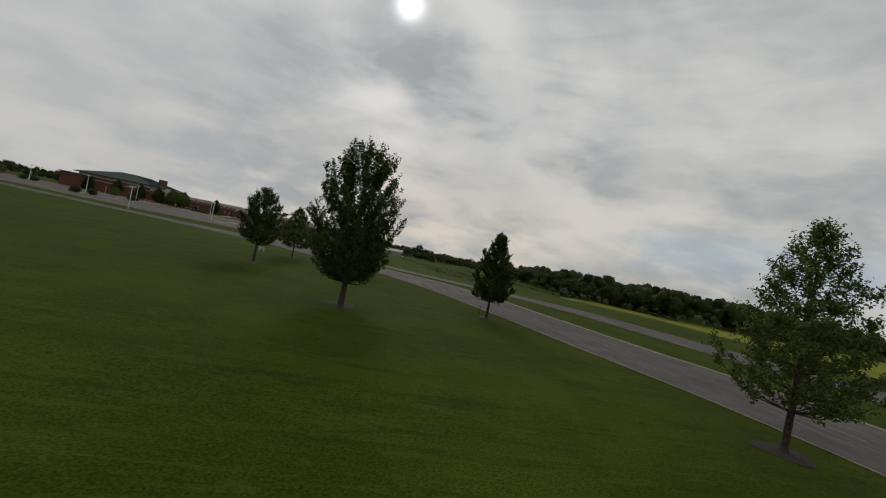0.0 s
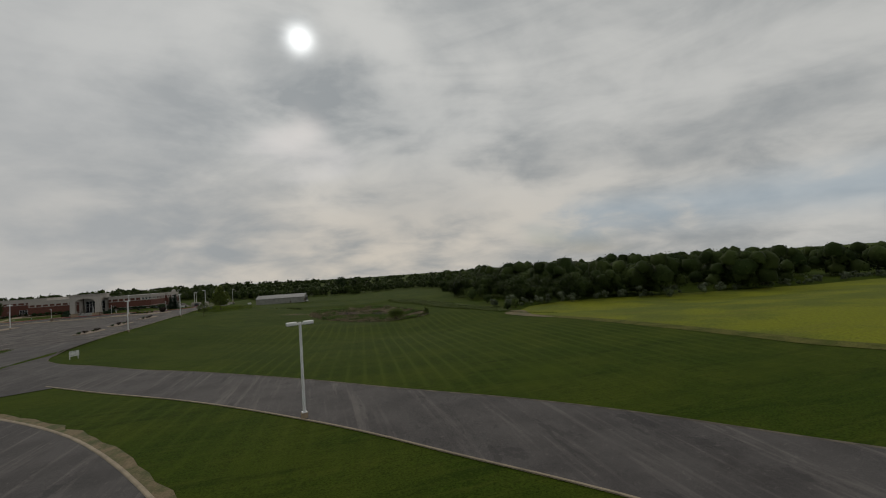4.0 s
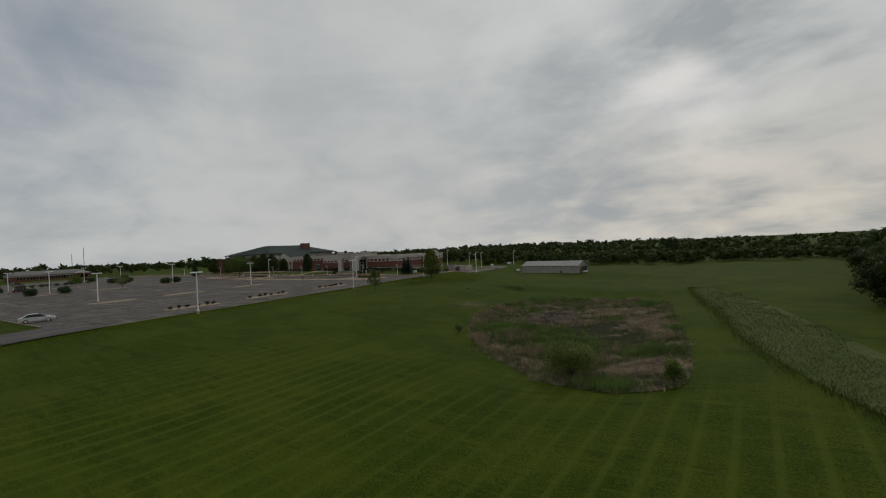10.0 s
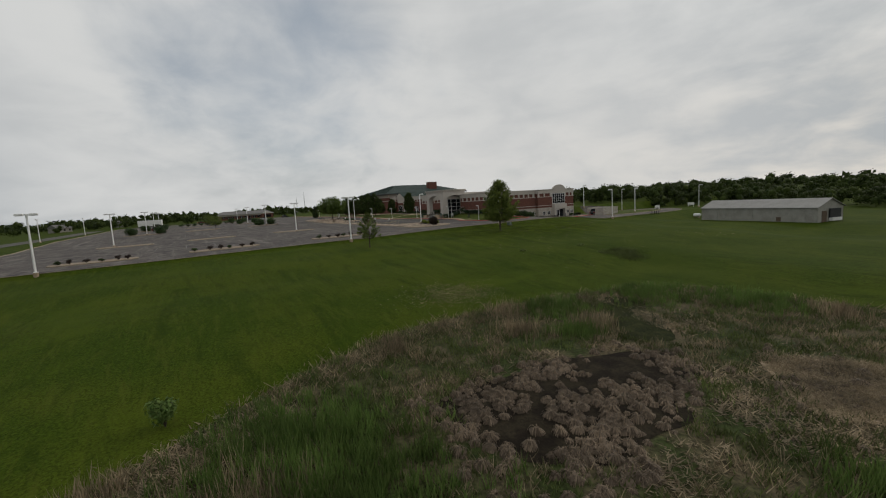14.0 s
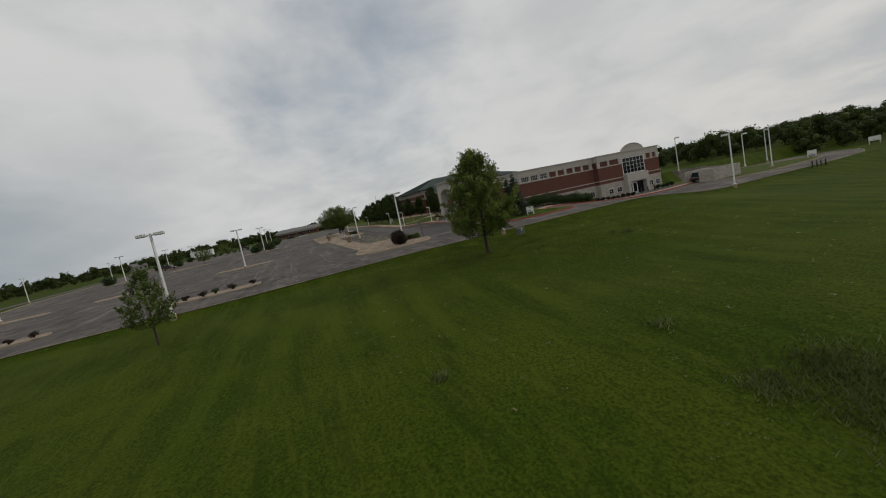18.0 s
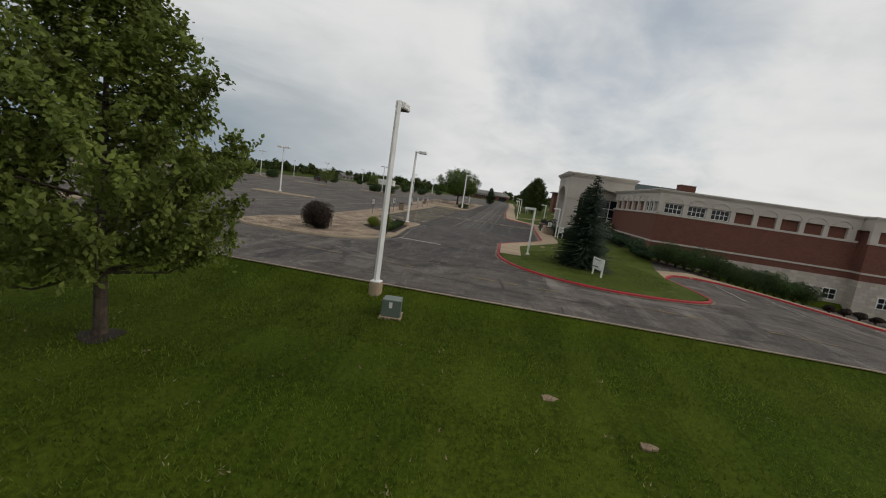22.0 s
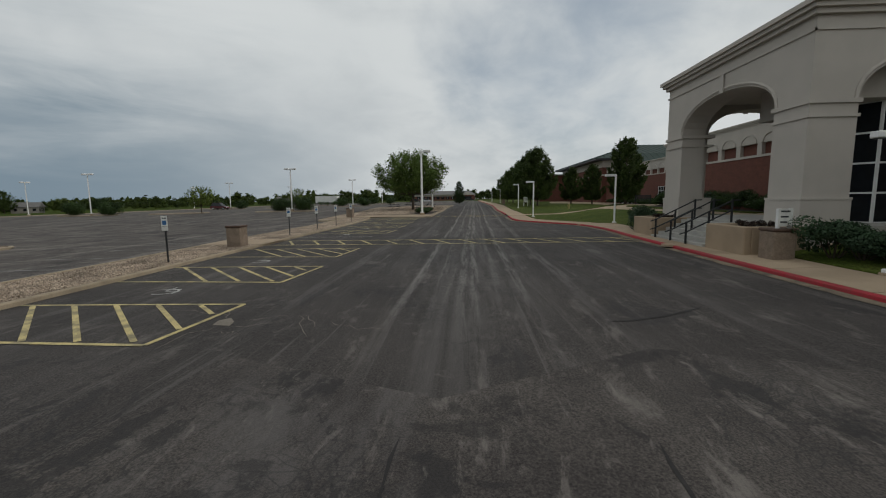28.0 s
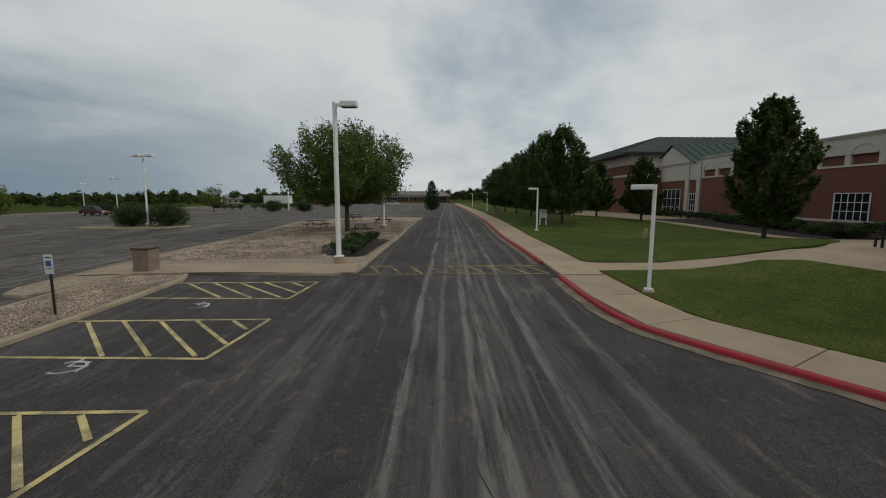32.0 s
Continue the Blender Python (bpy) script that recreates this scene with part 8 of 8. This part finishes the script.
woods("woods_south_east", fill(330, 560, -260, 60, 240, 7, 12), "dark green woods on the eastern horizon", "woods", 160, 0.6, 26)
woods("woods_west", fill(-420, -190, -300, -60, 190, 5, 9.5) + fill(-420, -250, -60, 160, 110, 5, 9), "scattered dark green trees west of the car park", "woods", 260, 0.45, 27)
woods("woods_south_west", fill(-190, 30, -420, -250, 130, 5, 10) + fill(-175, 20, -262, -234, 34, 5, 8), "scattered dark green trees round far houses", "woods", 260, 0.45, 28)
ring = []
for k in range(1500):
    a = R.uniform(0, 2 * math.pi)
    d = R.uniform(430, 1500)
    x, y = 60 + d * math.cos(a), -60 + d * math.sin(a)
    h = R.uniform(7, 13)
    ring.append((x, y, h, h * 2.2))
woods("woods_horizon", ring, "low dark green tree line on the horizon", "woods", 34, 2.2, 29)
SCRUB = [(163.5, -62, 4.5, 3.6), (164.5, -57, 5.0, 4.0), (162.5, -78, 3.2, 2.6), (160.7, -88, 2.2, 2.0), (159.2, -99.5, 2.3, 1.8), (163.5, -95.5, 2.6, 2.2), (166, -88, 3.0, 3.0)]
for k, (x, y, h, w) in enumerate(SCRUB):
    bush(x, y, w, h, 900 + k, "leaf_light" if k % 2 else "leaf", "loose green bush on the rough bank", count=2600, size=0.13, lumps=12)
bush(132.4, -83.4, 5.6, 3.7, 950, "willow", "loose light green willow bush at the marsh edge", count=9000, size=0.085, lumps=22)
bush(141.0, -84.5, 1.5, 2.0, 951, "willow", "small light green sapling at the marsh edge", count=1400, size=0.1)
bush(113.0, -70.5, 1.3, 1.3, 952, "rush", "small light green sapling on the marsh bank", count=700, size=0.09)

# ---- marsh plants, grass blades ----


def blades(name, pts, h0, h1, w, label, mat, seed, lean=0.35, category="grass"):
    rng = np.random.default_rng(seed)
    p = np.array(pts)
    n = len(p)
    a = rng.uniform(0, 2 * math.pi, n)
    h = rng.uniform(h0, h1, n)
    side = np.stack([np.cos(a), np.sin(a), np.zeros(n)], 1) * (w * rng.uniform(0.6, 1.3, n))[:, None]
    b = rng.uniform(0, 2 * math.pi, n)
    tip = p + np.stack([np.cos(b) * h * lean, np.sin(b) * h * lean, h], 1)
    v = np.stack([p - side, p + side, tip], 1).reshape(-1, 3)
    ob = fast_mesh(name, v, np.arange(n * 3).reshape(-1, 3), mat)
    return tagged(ob, label, category, kind="stuff")


def scatter(n, x0, x1, y0, y1, rng, lift=0.0, ok=None):
    out = []
    while len(out) < n:
        x, y = rng.uniform(x0, x1), rng.uniform(y0, y1)
        if ok is None or ok(x, y):
            out.append((x, y, height(x, y) + lift))
    return out


RG = random.Random(5)


def in_poly(x, y, poly):
    hit = False
    for (ax, ay), (bx, by) in zip(poly, poly[1:] + poly[:1]):
        if (ay > y) != (by > y) and x < (bx - ax) * (y - ay) / (by - ay) + ax:
            hit = not hit
    return hit


def in_marsh(x, y, k=1.0):
    return in_poly(x, y, MARSH)


DEAD = [[(118.6, -60), (117.6, -50), (121, -46.5), (125.6, -51), (126, -57), (123, -60.5)], [(124, -42.5), (133, -36.6), (135, -44), (128, -48)], [(133.6, -60), (139.4, -62), (138.6, -47.5), (133, -49)],
        [(134, -84), (141.2, -82.5), (141, -77), (136, -78)]]


def dead(x, y):
    x, y = x + 3.0 * noise.noise((x * 0.35, y * 0.35, 1.0)), y + 3.0 * noise.noise((x * 0.35, y * 0.35, 5.0))
    return any(in_poly(x, y, q) for q in DEAD)


BOG = [[(124.5, -61), (128, -57.5), (130, -54.5), (132.2, -53), (133, -58), (134.4, -60.5), (137, -65), (138.5, -67.5), (134, -69), (130, -66), (126, -65)], [(111.5, -39), (113.2, -37.5), (118, -41), (121, -44), (118.5, -46.5), (114, -42)]]


def boggy(x, y):
    x, y = x + 1.6 * noise.noise((x * 0.5, y * 0.5, 3.0)), y + 1.6 * noise.noise((x * 0.5, y * 0.5, 6.0))
    return any(in_poly(x, y, q) for q in BOG)


for poly in BOG:
    sheet("bog", smooth_ring([(x + 0.5 * math.sin(y * 2.3), y + 0.5 * math.sin(x * 1.9)) for x, y in poly], 1.4), "bog", 0.10, 1.25, "dark damp low growth in the marsh", "marsh")


def tuft_points(n, cover, rng, test, spread=0.22):
    pts = []
    while n > 0:
        x, y = rng.uniform(106, 143), rng.uniform(-89, -23)
        if not in_marsh(x, y) or not test(x, y, noise.noise((x * 0.16, y * 0.16, 2.0)), noise.noise((x * 0.4, y * 0.4, 7.0))):
            continue
        n -= 1
        for _ in range(cover):
            u, v = x + rng.gauss(0, spread), y + rng.gauss(0, spread)
            pts.append((u, v, height(u, v) + 0.04))
    return pts


def clumps(spots, n, rng, spread=0.12):
    """Points gathered in tufts round given centres (x, y, radius)."""
    pts = []
    for cx, cy, r in spots:
        for _ in range(int(n * r * r)):
            x, y = cx + rng.gauss(0, r * 0.55), cy + rng.gauss(0, r * 0.55)
            if in_marsh(x, y) and not in_poly(x, y, DEAD[0]):
                for _ in range(14):
                    u, v = x + rng.gauss(0, spread), y + rng.gauss(0, spread)
                    pts.append((u, v, height(u, v) + 0.04))
    return pts


RUSH = [(117.5, -66, 3.5), (122.5, -66, 4.5), (128, -71, 4.5), (138, -73, 2.5), (140.3, -60, 1.5), (139.2, -52, 1.5), (112, -35, 3.5), (119, -31, 3), (134, -32, 2.5), (116, -48, 1.5), (111, -45, 2.5), (136, -86, 2), (130.5, -52, 1.4)]
REED = [(111.5, -59, 1.2), (113.5, -51, 1.5), (115.5, -46, 1.3), (121, -69, 2.6), (117.5, -73.5, 1.8), (126, -75, 2.2), (133, -77, 1.8), (109.8, -49, 1.2), (124, -30, 1.6), (131, -27, 1.6), (138.5, -66, 1.4), (122, -80, 1.4)]
blades("marsh_grass", tuft_points(3300, 16, RG, lambda x, y, a, b: not dead(x, y) and not in_poly(x, y, DEAD[0]) and (not boggy(x, y) or b > 0.25)), 0.16, 0.42, 0.03, "thick green marsh grass tufts", "marsh_blade", 31, 0.5)
blades("marsh_rushes", clumps(RUSH, 26, RG), 0.4, 0.85, 0.028, "bright green rushes in the marsh", "rush", 38, 0.3)
blades("marsh_reeds", clumps(REED, 17, RG, 0.2), 0.5, 1.15, 0.022, "dry tan reeds standing in the marsh", "reed", 32, 0.25)
blades("marsh_litter", tuft_points(3000, 14, RG, lambda x, y, a, b: (dead(x, y) or a < -0.22) and not in_poly(x, y, DEAD[0]), 0.3), 0.06, 0.22, 0.045, "flattened dry tan grass in the marsh", "reed", 33, 2.2)
for poly in DEAD[1:]:
    sheet("dead_grass_mat", smooth_ring([(x + 0.4 * math.sin(y * 2.1), y + 0.4 * math.sin(x * 1.7)) for x, y in poly], 1.5), "deadgrass", 0.13, 1.25, "flattened pale dead grass lying in the marsh", "dead grass")
blades("dry_tufts", tuft_points(1050, 22, RG, lambda x, y, a, b: a + b * 0.6 > 0.02 and not in_poly(x, y, DEAD[0]) and not boggy(x, y), 0.24), 0.15, 0.5, 0.022, "dry tan grass tufts among the green marsh grass", "reed", 48, 0.7)
blades("dead_grass", [(x, y, z + 0.08) for x, y, z in tuft_points(3600, 16, RG, lambda x, y, a, b: any(in_poly(x, y, q) for q in DEAD[1:]), 0.35)], 0.06, 0.26, 0.02, "tangled pale dead grass in the marsh", "reed", 45, 1.8)
fringe = []
for p in resample(MARSH + MARSH[:1], 520):
    if p[0] < 132 and noise.noise((p[0] * 0.3, p[1] * 0.3, 9.0)) > -0.18:
        f = RG.uniform(0.0, 0.16)
        cx, cy = p[0] + (POND[0] - p[0]) * f, p[1] + (POND[1] - p[1]) * f
        for _ in range(34):
            u, v = cx + RG.gauss(0, 0.5), cy + RG.gauss(0, 0.5)
            fringe.append((u, v, height(u, v) + 0.04))
blades("marsh_fringe", fringe, 0.12, 0.5, 0.03, "dry tan grass fringing the marsh edge", "reed", 44, 1.1)
blades("thatch_litter", [(x, y, height(x, y) + 0.01) for x, y in ((RG.gauss(104, 1.7), RG.gauss(-49.5, 2.2)) for _ in range(2600))], 0.02, 0.07, 0.035, "loose brown thatch on the mown slope", "reed", 39, 2.5)
for k, (x, y) in enumerate(((131.9, -50.5), (132.4, -51.4), (133.3, -49.6))):
    st_ = empty("marsh_stake", pose(x, y, height(x, y), 4, 3, 40 * k), "thin rusty metal stake standing in the marsh", "stake", "marsh stakes")
    part("post", tube([(0, 0, -0.2), (0, 0, 1.3)], [0.025, 0.025], 6), "iron", st_)
hum_v, hum_f, HUMS = [], [], []
for cx, cy, rx, ry, n in ((119.4, -58.5, 1.7, 1.9, 42), (118.9, -54, 1.1, 3.2, 40), (124.4, -56.5, 1.6, 2.2, 40), (123.6, -51.5, 1.6, 2.8, 55), (121, -47.5, 2.4, 1.6, 40), (121.5, -60.5, 3.0, 1.0, 30), (121.8, -55, 2.4, 3.6, 52), (125.8, -58.5, 1.5, 1.5, 22), (135.4, -58, 2.2, 3.4, 80), (137.2, -50.5, 1.8, 3.6, 80), (133.4, -53.5, 1.4, 2.4, 26), (128.5, -44, 5, 4, 46), (138.5, -80, 2.5, 2.5, 34)):
    for _ in range(int(n * 1.5)):
        x, y = cx + RG.gauss(0, rx * 0.55), cy + RG.gauss(0, ry * 0.55)
        r = RG.uniform(0.15, 0.36)
        z = height(x, y)
        HUMS.append((x, y, z, r))
        base = len(hum_v)
        for ring_k, (rr, zz) in enumerate(((1.0, 0.0), (0.85, 0.4), (0.45, 0.65))):
            for q in range(7):
                a = 2 * math.pi * q / 7 + RG.uniform(-0.3, 0.3)
                k2 = r * rr * RG.uniform(0.75, 1.2)
                hum_v.append((x + k2 * math.cos(a), y + k2 * math.sin(a), z + r * zz * RG.uniform(0.8, 1.2)))
        hum_v.append((x, y, z + r * 0.75))
        for ring_k in range(2):
            for q in range(7):
                hum_f.append((base + ring_k * 7 + q, base + ring_k * 7 + (q + 1) % 7, base + (ring_k + 1) * 7 + (q + 1) % 7, base + (ring_k + 1) * 7 + q))
        for q in range(7):
            hum_f.append((base + 14 + q, base + 14 + (q + 1) % 7, base + 21))
hum = mesh_part("reed_hummocks", hum_v, hum_f, "mat", smooth=True)
tagged(hum, "tan hummocks of matted dead reeds in the mud", "reeds", kind="stuff")
mv, rng_m = [], np.random.default_rng(77)
for x, y, z, r in HUMS:
    m = 54
    a = rng_m.uniform(0, 2 * math.pi, m)
    ln = r * rng_m.uniform(0.55, 1.25, m)
    lie = rng_m.uniform(0, 2 * math.pi)
    a = np.where(rng_m.uniform(0, 1, m) < 0.6, lie + 0.8 * rng_m.normal(size=m), a)
    for q in range(m):
        dx, dy = math.cos(a[q]), math.sin(a[q])
        sx, sy = -dy * 0.011, dx * 0.011
        up = 0.75 + rng_m.uniform(-0.15, 0.3)
        p = [(x + dx * ln[q] * f, y + dy * ln[q] * f, z + r * g) for f, g in ((0.0, up * 0.85), (0.45, up), (0.85, up * 0.62), (1.05, 0.02))]
        for u, v in zip(p, p[1:]):
            mv += [(u[0] - sx, u[1] - sy, u[2]), (u[0] + sx, u[1] + sy, u[2]), (v[0] + sx, v[1] + sy, v[2]), (v[0] - sx, v[1] - sy, v[2])]
mops = fast_mesh("drooping_reeds", np.array(mv), np.arange(len(mv)).reshape(-1, 4), "mop")
tagged(mops, "drooping dry tan grass over the hummocks", "reeds", kind="stuff")
ditch = []
for p, q in zip(resample(smooth_line([(140.5, -17), (144, -45), (147, -70), (150.5, -85), (157, -100), (166, -112)]), 900), range(900)):
    for _ in range(6):
        u, v = p[0] + RG.gauss(0, 0.5), p[1] + RG.gauss(0, 0.4)
        ditch.append((u, v, height(u, v)))
blades("ditch_grass", ditch, 0.18, 0.42, 0.026, "tall rough grass along the ditch", "bank_blade", 34)
DITCH = [(-100, 157), (-85, 150.5), (-70, 147), (-45, 144), (-17, 140.5)]
blades("bank_grass", scatter(26000, 141, 164, -98, -18, RG, 0.03, lambda x, y: 0.2 < x - lerp_table(y, DITCH) < 8.0 - 0.09 * max(0, y + 60) + 2.0 * noise.noise((x * 0.3, y * 0.3, 0.0))), 0.07, 0.22, 0.02, "rough unmown grass on the bank", "bank_blade", 35, 0.8)
blades("verge_grass", scatter(70000, 68.5, 92, -34, 8, RG, 0.0, lambda x, y: RG.random() < 1.25 - math.hypot((x - 69) / 16, (y + 14) / 18)), 0.05, 0.13, 0.016, "short dense grass blades on the bank", "blade", 36, 0.6)
blades("corner_grass", scatter(42000, 46, 62, -9.8, 0.8, RG, 0.16, lambda x, y: (x - 52) / 12 < 1 and math.hypot((x - 54.6) / 6.6, (y + 4.4) / 4.8) < 1 and (x > 54.8 or y > -8.3)), 0.03, 0.065, 0.007, "short dense grass blades on the corner lawn", "blade", 37, 0.6)
for k, (x, y, r) in enumerate(((73.73, -8.9, 0.14), (74.96, -6.88, 0.13), (81.75, -9.65, 0.11), (80.6, -9.45, 0.06))):
    edge = [(x + r * (1 + 0.35 * math.sin(3 * q + k)) * math.cos(q * 0.628), y + 1.5 * r * (1 + 0.3 * math.cos(2 * q + k)) * math.sin(q * 0.628)) for q in range(10)]
    sheet("soil_spot", edge, "molehill", 0.05, 0.5, "small bare spot of dry tan soil in the grass", "soil", drop=0.1)
flecks = []
for _ in range(420):
    x, y = RG.uniform(72, 104), RG.uniform(-34, 2)
    for _ in range(RG.randint(2, 7)):
        u, v = x + RG.gauss(0, 0.07), y + RG.gauss(0, 0.07)
        flecks.append((u, v, height(u, v) + 0.05))
blades("dry_clippings", flecks, 0.02, 0.07, 0.02, "scattered pale dry clippings on the mown bank", "reed", 46, 1.6)
weeds = []
for x, y, r, m in ((81.2, -10.4, 0.45, 260), (79.9, -11.0, 0.3, 120), (101.6, -22.3, 1.9, 2600), (103.3, -23.4, 1.6, 1700), (100.2, -24.2, 0.8, 420), (95.6, -23.1, 0.5, 160), (93.6, -31.9, 0.4, 120)):
    for _ in range(m):
        u, v = x + RG.gauss(0, r * 0.5), y + RG.gauss(0, r * 0.5)
        weeds.append((u, v, height(u, v)))
blades("bank_weeds", weeds, 0.08, 0.3, 0.028, "darker taller weeds in the mown bank", "marsh_blade", 47, 0.7, "weeds")


def stones(name, spots, label, r0, r1, seed):
    rng = np.random.default_rng(seed)
    p = np.array([(x, y, height(x, y) + 0.14) for x, y in spots])
    n = len(p)
    r = rng.uniform(r0, r1, n)
    octa = np.array([(1, 0, 0), (0, 1, 0), (-1, 0, 0), (0, -1, 0), (0, 0, 0.8), (0, 0, -0.6)])
    o = octa[None] * r[:, None, None] * rng.uniform(0.6, 1.3, (n, 6, 1))
    a = rng.uniform(0, 6.28, n)
    c, s = np.cos(a)[:, None], np.sin(a)[:, None]
    x, y = o[..., 0] * c - o[..., 1] * s, o[..., 0] * s + o[..., 1] * c
    v = (np.stack([x, y, o[..., 2]], -1) + p[:, None]).reshape(-1, 3)
    f0 = np.array([(0, 1, 4), (1, 2, 4), (2, 3, 4), (3, 0, 4), (1, 0, 5), (2, 1, 5), (3, 2, 5), (0, 3, 5)])
    f = (f0[None] + (np.arange(n) * 6)[:, None, None]).reshape(-1, 3)
    ob = fast_mesh(name, v, f, "gravel_stone")
    return tagged(ob, label, "gravel", kind="stuff")


M["gravel_stone"] = leaf_material("gravel_stone", (0.16, 0.122, 0.09), (0.46, 0.37, 0.285), 0.0)


ISLE = [(41.2, -19.3), (46.5, -19.45), (54, -18.7), (57.0, -19.7), (58.6, -21.3), (59.3, -24), (58.9, -27.0), (57.2, -28.7), (54, -28.5), (50, -27.45), (-0.1, -27.55), (-0.2, -24.9), (40.8, -24.9)]
BED = [(45.0, -19.5), (52.3, -18.95), (52.6, -20.2), (50.5, -22.3), (47.5, -21.8), (45.2, -21.0)]
sp = []
while len(sp) < 80000:
    x, y = RG.uniform(-0.2, 59.6), RG.uniform(-28.8, -18.5)
    if in_poly(x, y, ISLE) and not in_poly(x, y, BED) and not (21.3 < x < 23.9 and y < -24.4):
        sp.append((x, y))
sp2 = []
while len(sp2) < 26000:
    x, y = RG.uniform(-30, -1.8), RG.uniform(-29.3, -17.3)
    if in_poly(x, y, [(-4, -18.6), (-30, -17.3), (-30, -29.2), (-3.6, -29.2)]) and not (-11 < x < -3.5 and y > -20.6):
        sp2.append((x, y))
stones("gravel_stones", sp2, "loose pale gravel stones under the locust tree", 0.03, 0.065, 42)
stones("gravel_stones", sp, "loose pale gravel stones on the island", 0.018, 0.042, 41)
sheet("island_walk_west", [(-2.4, -18.5), (-0.4, -18.45), (-0.55, -24.5), (-0.35, -29.5), (-2.6, -29.5), (-2.6, -24)], "concrete", 0.165, 1.5, "tan concrete walk across the gravel island", "pavement")
sheet("island_walk", [(21.4, -27.9), (23.8, -27.9), (23.8, -24.5), (21.4, -24.5)], "concrete", 0.16, 1.5, "tan concrete walk across the gravel strip", "pavement")
